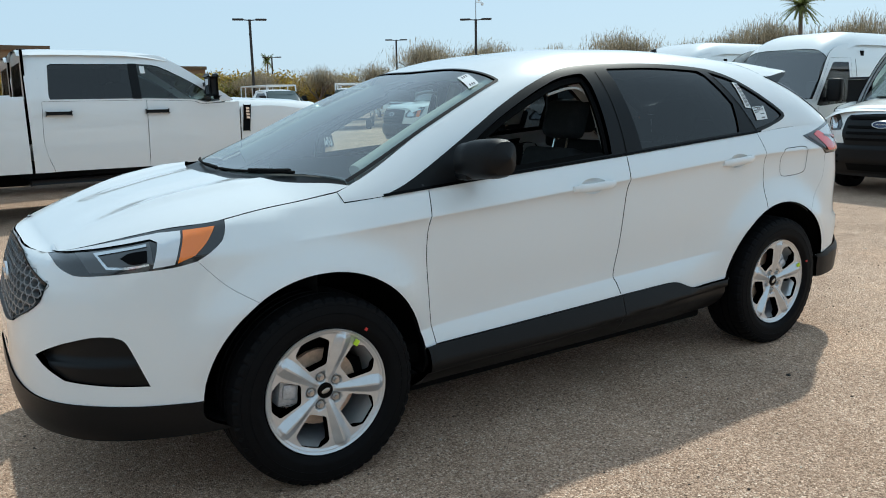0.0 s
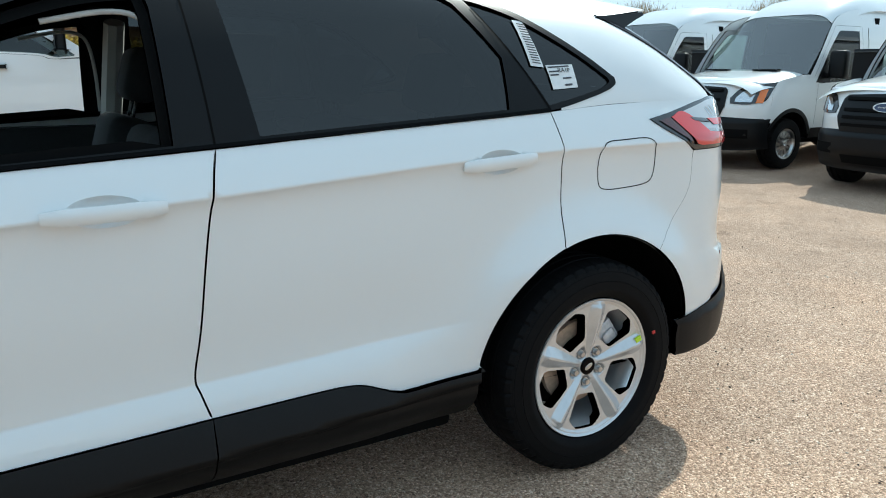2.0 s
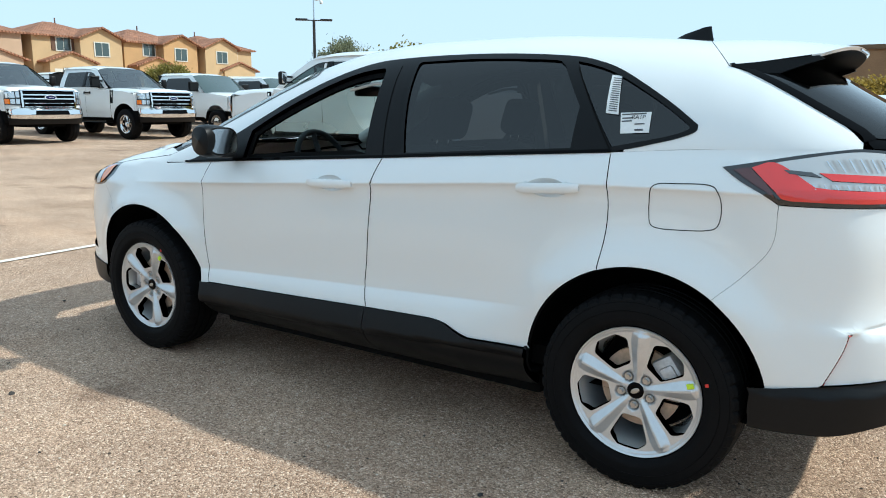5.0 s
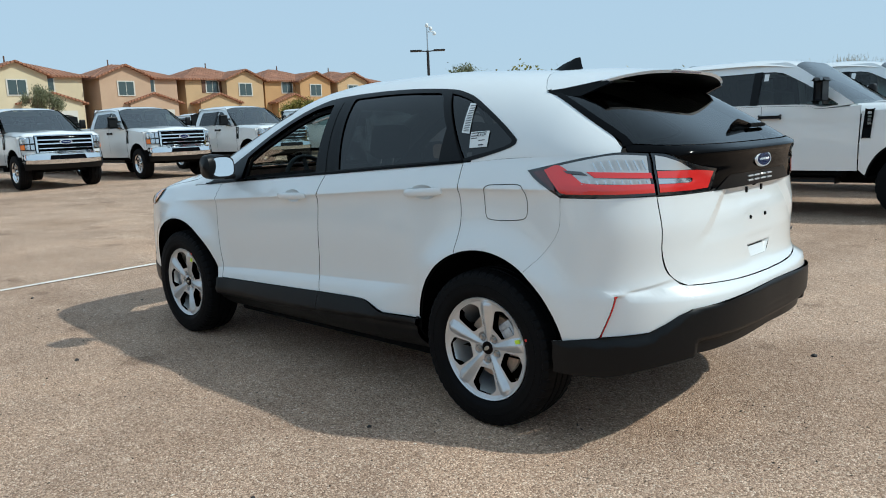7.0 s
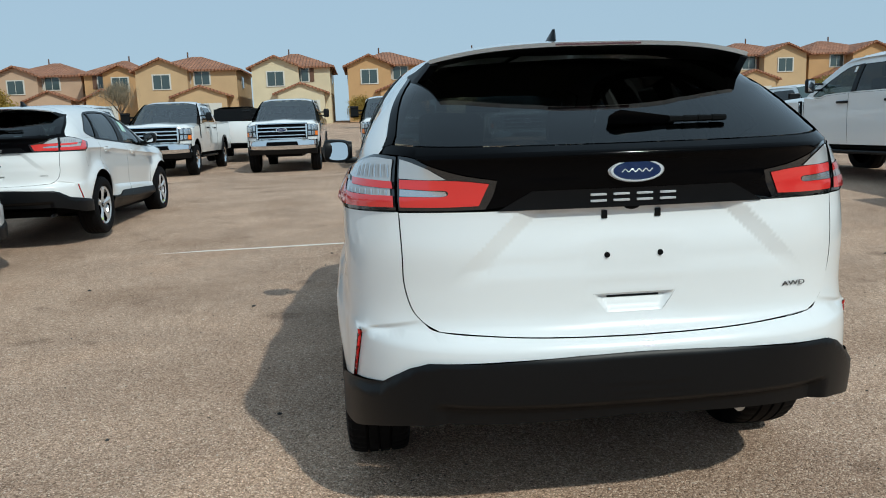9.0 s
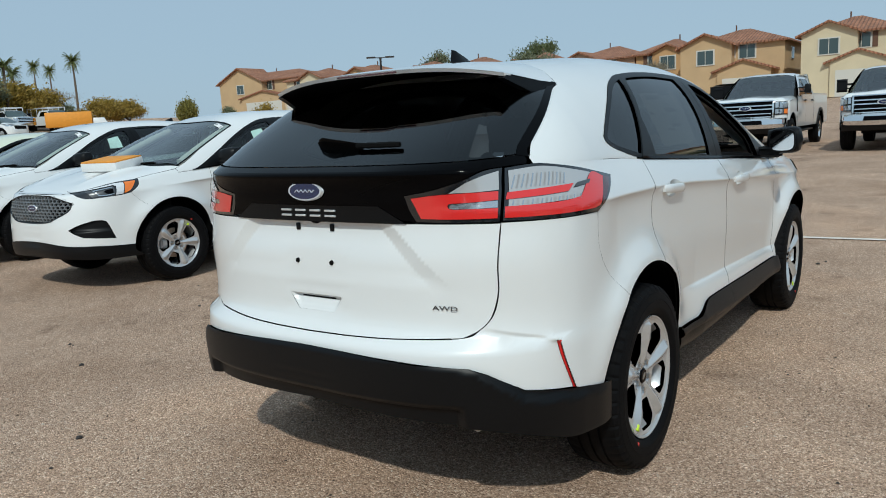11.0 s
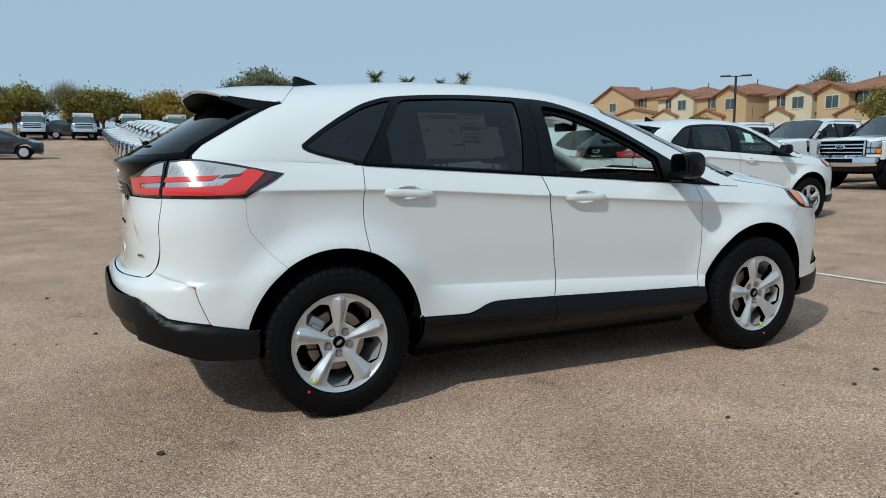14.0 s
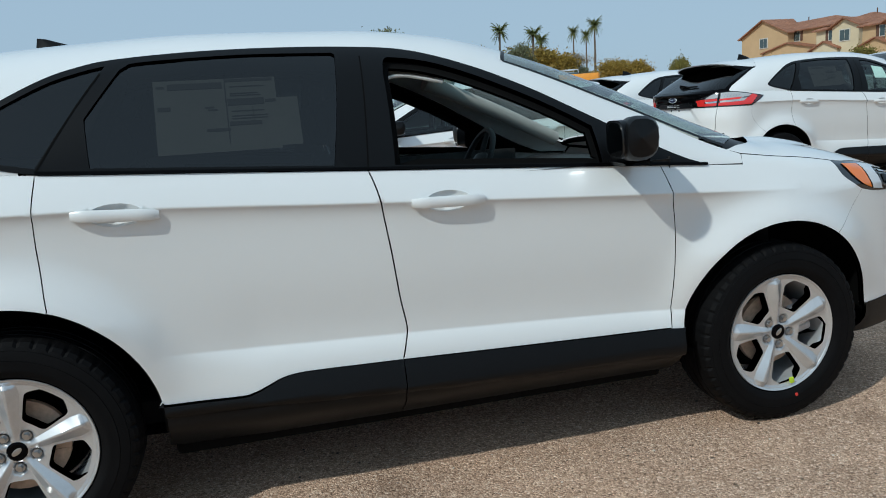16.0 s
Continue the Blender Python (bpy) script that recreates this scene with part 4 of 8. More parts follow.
PILLAR = [(-1.607, float(top_map(-1.607, .633)[2]))] + [(float(TAILS(a, b)[0]), b) for a, b in ((.752, 1.51), (.773, 1.455), (.79, 1.40), (.802, 1.34), (.806, 1.29))]
OUT_LAMP = [[(.728, 1.262), (.80, 1.268), (.86, 1.268), (1.0, 1.248), (1.145, 1.219), (1.238, 1.201)], [(1.238, 1.201), (1.19, 1.16), (1.085, 1.095)], [(1.085, 1.095), (.9, 1.095), (.71, 1.098)]]
IN_LAMP = [[(.402, 1.186), (.50, 1.203), (.60, 1.232), (.66, 1.256), (.718, 1.264)], [(.718, 1.264), (.70, 1.097)], [(.70, 1.097), (.56, 1.097), (.437, 1.10)], [(.437, 1.10), (.415, 1.14), (.402, 1.186)]]


def make_tail_lamp(A, sd):
    out = outline(*OUT_LAMP)
    inn = outline(*IN_LAMP)
    lamp = panel("tail_lamp", TAILS, out, M_LAMPDARK, A, sd, res=.03, off=.004, depth=.02, label="red and clear tail lamp")
    lamp_in = panel("tail_lamp", TAILS, inn, M_LAMPDARK, A, sd, res=.03, off=.004, depth=.02, label="red and clear tail lamp on the tailgate")
    def bit(name, runs, m, par, off=.0075):
        panel(name, TAILS, outline(*runs), m, par, sd, res=.025, off=off, depth=.003)
    # outer lamp: clear top, red hooked band, smoked tip
    bit("clear_lens", [[(.738, 1.253), (.86, 1.258), (1.02, 1.232), (1.10, 1.215)], [(1.10, 1.215), (1.02, 1.15), (.98, 1.148), (.728, 1.140)]], M_CLEAR, lamp)
    bit("red_band", [[(.726, 1.186), (.85, 1.190), (.965, 1.193)], [(.965, 1.193), (.935, 1.171)], [(.935, 1.171), (.85, 1.168), (.72, 1.164)]], M_RED, lamp, .0105)
    bit("red_lens", [[(.718, 1.142), (.90, 1.143), (.985, 1.150)], [(.985, 1.150), (1.075, 1.218), (1.15, 1.202)], [(1.15, 1.202), (1.09, 1.125), (1.055, 1.110)], [(1.055, 1.110), (.9, 1.107), (.715, 1.108)]], M_RED, lamp, .010)
    bit("smoked_lens", [[(1.155, 1.203), (1.205, 1.193)], [(1.205, 1.193), (1.15, 1.15), (1.098, 1.115)], [(1.098, 1.115), (1.12, 1.16), (1.155, 1.203)]], M_DARKRED, lamp)
    # inner lamp
    bit("clear_lens", [[(.605, 1.224), (.66, 1.243), (.708, 1.254)], [(.708, 1.254), (.702, 1.196)], [(.702, 1.196), (.62, 1.192), (.55, 1.192)], [(.55, 1.192), (.605, 1.224)]], M_CLEAR, lamp_in)
    bit("red_lens", [[(.425, 1.178), (.52, 1.188), (.70, 1.192)], [(.70, 1.192), (.698, 1.165)], [(.698, 1.165), (.60, 1.160), (.55, 1.158), (.545, 1.145), (.56, 1.139)], [(.56, 1.139), (.697, 1.139)], [(.697, 1.139), (.694, 1.108)], [(.694, 1.108), (.56, 1.108), (.455, 1.111)], [(.455, 1.111), (.425, 1.178)]], M_RED, lamp_in)
    bit("reflector", [[(.552, 1.156), (.60, 1.158), (.697, 1.163)], [(.697, 1.163), (.696, 1.141)], [(.696, 1.141), (.56, 1.141), (.552, 1.156)]], M_LAMPIN, lamp_in, .006)
    # short light guides in rows above and below the red band, and a clear blade beside it
    for i, s_ in enumerate(np.linspace(.74, .985, 17)):
        for z0, z1, lean in ((1.145, 1.159, .004), (1.198, 1.238 - .12 * max(0, s_ - .86), .016)):
            if s_ > .93 and z0 > 1.19:
                continue
            v, f = ribbon(TAILS, [(s_, z0), (s_ + lean, z1)], .0045, .0092)
            hang("light_guide", mesh_of("light_guide", v * np.array([1, sd, 1]), f, M_GUIDE if i % 2 else M_LAMPIN), lamp)
    bit("clear_blade", [[(.985, 1.194), (1.06, 1.199)], [(1.06, 1.199), (1.045, 1.187)], [(1.045, 1.187), (.962, 1.180)], [(.962, 1.180), (.985, 1.194)]], M_LAMPGREY, lamp, .011)


def make_head_lamp(A, sd):
    lamp = panel("head_lamp", side_map, outline(LAMP_TOP, LAMP_BACK, LAMP_LOW, LAMP_NOSE), M_LAMPDARK, A, sd, res=.014, off=-.001, depth=.02, label="clear headlamp with amber side lens")

    def bit(name, runs, m, off, res=.014):
        runs = [[(x + .030, z + .018 + .009 * min(1, max(0, (1.0 - z) / .08))) for x, z in run] for run in runs]
        panel(name, side_map, outline(*runs, n=4), m, lamp, sd, res=res, off=off, depth=.004)
    bit("reflector", [[(2.165, .938), (2.08, .952), (1.955, .978)], [(1.955, .978), (1.958, .902)], [(1.958, .902), (2.08, .884), (2.14, .880)], [(2.14, .880), (2.165, .938)]], M_LAMPGREY, .001)
    bit("projector_ring", [[(2.118, .940), (2.08, .948), (1.965, .970)], [(1.965, .970), (1.967, .962)], [(1.967, .962), (2.08, .940), (2.108, .934)], [(2.108, .934), (2.086, .899)], [(2.086, .899), (2.03, .898), (1.97, .906)], [(1.97, .906), (1.97, .899)], [(1.97, .899), (2.03, .890), (2.092, .891)], [(2.092, .891), (2.118, .940)]], M_LAMPIN, .004, .01)
    bit("projector_lens", [[(2.05, .925), (2.02, .942), (1.97, .950)], [(1.97, .950), (1.975, .910)], [(1.975, .910), (2.02, .905), (2.05, .925)]], M_GLOSSBLACK, .005)
    bit("daylight_strip", [[(2.219, .930), (2.206, .943)], [(x, shut_z(x + .03) - .026) for x in (2.206, 2.1, 2.0, 1.917)], [(1.917, shut_z(1.947) - .026), (1.853, shut_z(1.883) - .030)], [(1.853, shut_z(1.883) - .030), (1.893, .897)], [(1.893, .897), (1.960, .889)], [(1.960, .889), (1.932, .974)], [(1.932, .974), (1.950, .984)], [(1.950, .984), (2.08, .958), (2.17, .940)], [(2.17, .940), (2.219, .930)]], M_LAMPWHITE, .004)
    bit("amber_lens", [[(x, shut_z(x + .03) - .030) for x in (1.846, 1.80, 1.745)], [(1.745, shut_z(1.775) - .030), (1.785, .962), (1.826, .922)], [(1.826, .922), (1.884, .900)], [(1.884, .900), (1.846, shut_z(1.876) - .030)]], M_AMBER, .004)


def make_tail(A):
    gate_side = [(.724, 1.262), (.703, 1.095), (.697, .96), (.694, .87), (.672, .79), (.635, .745), (.585, .718)]
    # tailgate skin with the sloping creases beside the plate recess

    def gate(s, z):
        p = TAILS(s, z)
        a = np.abs(s)
        ridge = .30 + (1.06 - z) * 1.0
        out = np.where(a < ridge, 0, np.clip((a - ridge) / .07, 0, 1))
        span = np.clip((z - .865) / .05, 0, 1) * np.clip((1.13 - z) / .04, 0, 1)
        p[..., 0] += .021 * span * (1 - out) * np.clip((z - .80) / .24, 0, 1)
        p[..., 0] -= .004 * bump(z, .80, .05)
        return p
    hole = [(-.085, .765), (.085, .765), (.11, .80), (.125, .825), (-.125, .825), (-.11, .80)]
    half_p = smooth([(.437, 1.094), (.703, 1.092)], 2) + smooth(gate_side[1:], 6)[1:] + smooth([(.585, .718), (.39, .707), (.2, .702), (0, .70)], 5)[1:]
    poly = [(s, z) for s, z in half_p] + [(-s, z) for s, z in half_p[::-1][1:]]
    vee = np.array([(sg * (.30 + (1.06 - z) + d), z) for sg in (1, -1) for z in np.arange(.87, 1.09, .012) for d in (-.012, -.004, .004, .014, .03, .05, .066, .074, .085)])
    t = panel("tailgate", gate, poly, M_PAINT, A, res=.025, extra=vee, gap=.002, holes=(hole,), depth=.02, label="white tailgate with bare plate recess")

    def pocket(s, z):
        p = gate(s, z)
        side = .090 + (z - .765) * .58
        p[..., 0] += .020 * np.clip((.825 - z) / .010, 0, 1) * np.clip((z - .763) / .05, 0, 1) * np.clip((side - np.abs(s)) / .018, 0, 1)
        return p
    panel("release_recess", pocket, shrink(hole, -.003), M_PAINT, t, res=.008, off=-.0005, depth=0)
    v, f = ribbon(pocket, [(-.080, .812), (0, .812), (.080, .812)], .008, .0015)
    hang("release_button", mesh_of("release_button", v, f, M_BLACKPL), t)
    # black garnish
    g_half = smooth([(0, 1.118), (.22, 1.118), (.40, 1.104), (.435, 1.097)], 4) + smooth([(.435, 1.097), (.415, 1.14), (.402, 1.188)], 4)[1:] + smooth([(.402, 1.188), (.50, 1.206), (.60, 1.235), (.66, 1.26), (.73, 1.268), (.80, 1.272)], 4)[1:] + smooth([(.80, 1.272), (.79, 1.300)], 3)[1:] + smooth([(.79, 1.300), (.6, 1.288), (.3, 1.283), (0, 1.282)], 4)[1:]
    poly = g_half + [(-s, z) for s, z in g_half[::-1][1:-1]]

    def garnish(s, z):
        p = TAILS(s, z)
        p[..., 0] -= .012 * bump(z, 1.262, .02) * (np.abs(s) < .9) + .004 * bump(z, 1.165, .02)
        return p
    g = panel("tailgate_garnish", garnish, poly, M_GLOSSBLACK, A, res=.02, off=.002, depth=.012, label="gloss black tailgate garnish")
    panel("garnish_strip", TAILS, [(-.40, 1.093), (.40, 1.093), (.30, 1.152), (-.30, 1.152)], M_TRIM, g, res=.03, off=.006, depth=.008)
    p = TAILS(np.array(.0), np.array(1.203))
    oval_badge(A, (p[0] - .008, 0, 1.203), (-1, 0, .05), .088, .036)
    for i, y in enumerate((.115, .043, -.030, -.103)):
        bm = bmesh.new()
        pz = TAILS(np.array(y), np.array(1.124))
        x = float(pz[0]) - .0095
        for z0, z1, y0, y1 in ((-.013, -.006, -.025, .025), (.006, .013, -.025, .025)):
            box(bm, x - .004, x + .003, y + y0, y + y1, 1.124 + z0, 1.124 + z1)
        finish(bm, "chrome_bar", M_SILVER, g, bevel=.001, seg=1)
    # plate fixings, lamp and bolts
    for y, z, r in ((.085, .945, .0105), (-.085, .945, .0105)):
        bm = bmesh.new()
        x = float(gate(np.array(abs(y)), np.array(z))[0])
        rod(bm, (x + .004, y, z), (x - .006, y, z), r, r * .7, 14)
        finish(bm, "plate_bolt", M_LINER, t)
    for y in (.088, -.082):
        bm = bmesh.new()
        x = float(gate(np.array(abs(y)), np.array(1.068))[0])
        box(bm, x - .006, x + .01, y - .009, y + .009, 1.056, 1.082)
        finish(bm, "plate_clip", M_TRIM, t, bevel=.002)
    bm = bmesh.new()
    box(bm, -2.292, -2.28, -.065, .072, 1.025, 1.028)
    box(bm, -2.292, -2.28, -.065, -.062, .985, 1.028)
    box(bm, -2.292, -2.28, .069, .072, .985, 1.028)
    finish(bm, "plate_emboss", M_PAINT, t)
    bm = bmesh.new()
    ball(bm, (-2.292, 0, 1.092), (.02, .028, .012), 12, 8)
    finish(bm, "rear_camera", M_LINER, g)
    q = gate(np.array(.525), np.array(.815))
    text_mesh("drive_badge", "AWD", .024, M_DARKSTEEL, t, facing((float(q[0]) - .0045, -float(q[1]), .815), (-1, -.22, 0)) @ Matrix.Diagonal((1.55, .9, 1, 1)), "dark chrome drive lettering", .001)
    # rear glass, side trims, wiper
    gl = smooth([(0, 1.287), (.3, 1.288), (.6, 1.293), (.765, 1.305)], 4) + smooth([(.765, 1.305), (.745, 1.42), (.705, 1.56)], 4)[1:] + [(0, 1.585)]
    poly = gl + [(-s, z) for s, z in gl[::-1][1:-1]]
    panel("rear_glass", TAILS, poly, M_PRIVACY, A, res=.05, off=0, depth=0, label="dark tinted rear window").visible_shadow = False
    for sd in (1, -1):
        tr = outline([(.806, 1.290), (.802, 1.34), (.79, 1.40), (.773, 1.455), (.754, 1.51), (.741, 1.545)], [(.741, 1.545), (.705, 1.55)], [(.705, 1.55), (.742, 1.42), (.762, 1.30)], n=4)
        panel("rear_glass_trim", TAILS, tr, M_GLOSSBLACK, A, sd, res=.03, off=.004, depth=.012, label="gloss black trim beside the rear window")
    bm = bmesh.new()
    def on(y, z, d):
        p = TAILS(np.array(y), np.array(z))
        return (float(p[0]) - d * .5, float(p[1]), z + d * .85)
    ring = []
    for i in range(13):
        t_ = i / 12
        y = .045 - .215 * t_
        w, hgt = .027 * (1 - .45 * t_) * min(1, 6 * t_ + .35), .05 * (1 - .72 * t_) * min(1, 4 * t_ + .45)
        c = on(y, 1.345 - .004 * t_, .004)
        ring.append([bm.verts.new((c[0] - hgt * .5 * max(0, math.cos(a)) - .3 * w * math.sin(a), c[1], c[2] + hgt * .75 * max(0, math.cos(a)) + w * math.sin(a) * .8)) for a in np.arange(10) * math.pi / 5])
    for a, b in zip(ring, ring[1:]):
        for j in range(10):
            bm.faces.new((a[j], a[(j + 1) % 10], b[(j + 1) % 10], b[j]))
    bm.faces.new(ring[0])
    bm.faces.new(ring[-1])
    wp = finish(bm, "rear_wiper", M_GLOSSBLACK, A, "black rear wiper")
    bm = bmesh.new()
    for a, b in zip(np.linspace(-.15, -.34, 5), np.linspace(-.15, -.34, 5)[1:]):
        rod(bm, on(a, 1.340, .014), on(b, 1.340, .014), .011, .009, 6)
    finish(bm, "wiper_blade", M_LINER, wp)
    # spoiler: white top skin with a thin lip, black hollow underside, side fins
    def spoil(bm, top):
        rows = []
        for t_ in np.linspace(0, 1, 9):
            row = []
            for k in np.linspace(-1, 1, 33):
                q = abs(k)
                x0, y0 = -1.444 - .165 * q ** 3, .632 * k
                z0 = float(top_map(x0, y0)[2]) + .001
                x1, y1, z1 = -1.975 + .075 * q ** 3, .575 * k, 1.622 - .042 * q ** 3
                if not top:
                    z0, x1, z1 = z0 - .035, x1 + .010, z1 - .013
                lift = .012 * math.sin(math.pi * t_) * (1 - q ** 4)
                row.append(bm.verts.new((x0 + (x1 - x0) * t_, y0 + (y1 - y0) * t_, z0 + (z1 - z0) * t_ + (lift if top else .3 * lift))))
            rows.append(row)
        return rows
    bm = bmesh.new()
    a = spoil(bm, True)
    b = spoil(bm, False)
    for rows in (a, b):
        for r0, r1 in zip(rows, rows[1:]):
            for j in range(32):
                f = bm.faces.new((r0[j], r0[j + 1], r1[j + 1], r1[j]))
                if rows is b:
                    f.material_index = 1
    for j in range(32):
        bm.faces.new((a[-1][j], a[-1][j + 1], b[-1][j + 1], b[-1][j]))
    for i in range(8):
        for j in (0, -1):
            f = bm.faces.new((a[i][j], a[i + 1][j], b[i + 1][j], b[i][j]))
            f.material_index = 1 if i < 7 else 0
    sp = finish(bm, "roof_spoiler", M_PAINT, A, "white roof spoiler with black underside")
    sp.data.materials.append(M_UNDER)
    bm = bmesh.new()
    box(bm, -1.9725, -1.955, -.15, .15, 1.6115, 1.6175)
    finish(bm, "brake_light", M_DARKRED, sp)
    for sd in (1, -1):
        bm = bmesh.new()
        pts = [(-1.612, .636, 1.545), (-1.76, .606, 1.557), (-1.885, .580, 1.572), (-1.90, .574, 1.562), (-1.84, .590, 1.540), (-1.77, .612, 1.512), (-1.70, .640, 1.500)]
        a_ = [bm.verts.new((x, sd * y, z)) for x, y, z in pts]
        b_ = [bm.verts.new((x, sd * (y - .03), z)) for x, y, z in pts]
        bm.faces.new(a_)
        bm.faces.new(b_[::-1])
        for i in range(len(pts)):
            k = (i + 1) % len(pts)
            bm.faces.new((a_[i], b_[i], b_[k], a_[k]))
        finish(bm, "spoiler_fin", M_TRIM, sp, bevel=.003)
    # bumper: white upper part and black apron
    apron_top = [(1.205, .478), (1.10, .497), (1.01, .515), (.90, .532), (.80, .548), (.74, .580), (.685, .612), (.63, .632), (.4, .645), (.17, .655), (0, .658)]
    seam = round_end(TAILS, smooth(REAR_SEAM, 5)[::-1])
    archs = [(s_of(TAILS, HUBS[1] + ARCH_R * math.cos(radians(a)), ARCH_Z + ARCH_R * math.sin(radians(a))), ARCH_Z + ARCH_R * math.sin(radians(a))) for a in np.linspace(124, 168, 10)]
    hp = smooth([(0, .6995), (.2, .7015), (.39, .7065), (.585, .7175), (.636, .745), (.674, .79), (.6965, .87), (.6995, .96), (.7055, 1.092)], 5) + smooth([(.7055, 1.092), (.9, 1.091), (1.085, 1.091)], 4)[1:] + seam[1:] + archs[1:] + [(archs[-1][0], .482)] + apron_top
    poly = hp + [(-s, z) for s, z in hp[::-1][1:-1]]

    def shell(s, z):
        p = TAILS(s, z)
        a = np.abs(s)
        d = .928 + (.70 - z) * .38 - a
        under = np.clip((.738 - .045 * (a - .72) / .22 - z) / .012, 0, 1)
        k = np.clip(d / .014, 0, 1) * np.exp(-np.maximum(d, 0) / .16) * under * np.clip((z - .45) / .08, 0, 1) * np.clip((a - .55) / .15, 0, 1)
        p[..., 0] += .026 * k
        p[..., 1] -= np.sign(s) * .006 * k
        return p
    wall = np.array([(sg * (.928 + (.70 - z) * .38 - d), z) for sg in (1, -1) for z in np.arange(.49, .75, .012) for d in (-.004, 0, .004, .009, .014, .02, .03, .045)])
    brow = np.array([(sg * a, .738 - .045 * (a - .72) / .22 - d) for sg in (1, -1) for a in np.arange(.60, .93, .015) for d in (-.004, 0, .004, .008, .012, .017)])
    b = panel("rear_bumper", shell, poly, M_PAINT, A, res=.025, extra=np.vstack([wall, brow]), depth=.02, label="white rear bumper cover")
    hp = apron_top[::-1] + smooth([(1.205, .478), (1.2, .41), (1.175, .345)], 4)[1:] + smooth([(1.175, .345), (1.05, .352), (.94, .36), (.81, .398), (.65, .43), (.425, .436), (0, .45)], 5)[1:]
    poly = hp + [(-s, z) for s, z in hp[::-1][1:-1]]

    def apron(s, z):
        p = TAILS(s, z)
        a = np.abs(s)
        edge = np.interp(a, (0, .455, .65, .75, .805, .985, 1.2), (.652, .646, .618, .55, .508, .485, .462))
        k = np.clip((edge + .028 - z) / .028, 0, 1)
        p[..., 0] -= .021 * k - .008 - .035 * np.clip((.508 - z) / .02, 0, 1) * np.clip((.625 - a) / .05, 0, 1)
        p[..., 1] *= 1 + .010 * k * np.clip((a - .6) / .3, 0, 1)
        return p
    panel("bumper_apron", apron, poly, M_BLACKPL, b, res=.015, off=.006, depth=.03, label="black grained plastic lower bumper")
    bm = bmesh.new()
    box(bm, -2.24, -1.95, -.52, .52, .45, .50)
    finish(bm, "diffuser", M_LINER, b, bevel=.02)
    for sd in (1, -1):
        zs = np.linspace(.695, .520, 8)
        ring = [(.926 + (.70 - z) * .38, z) for z in zs] + [(.904 + (.70 - z) * .38, z) for z in zs[::-1]]
        panel("side_reflector", shell, ring, M_RED, b, sd, res=.006, off=.003, depth=.004, label="red vertical reflector")


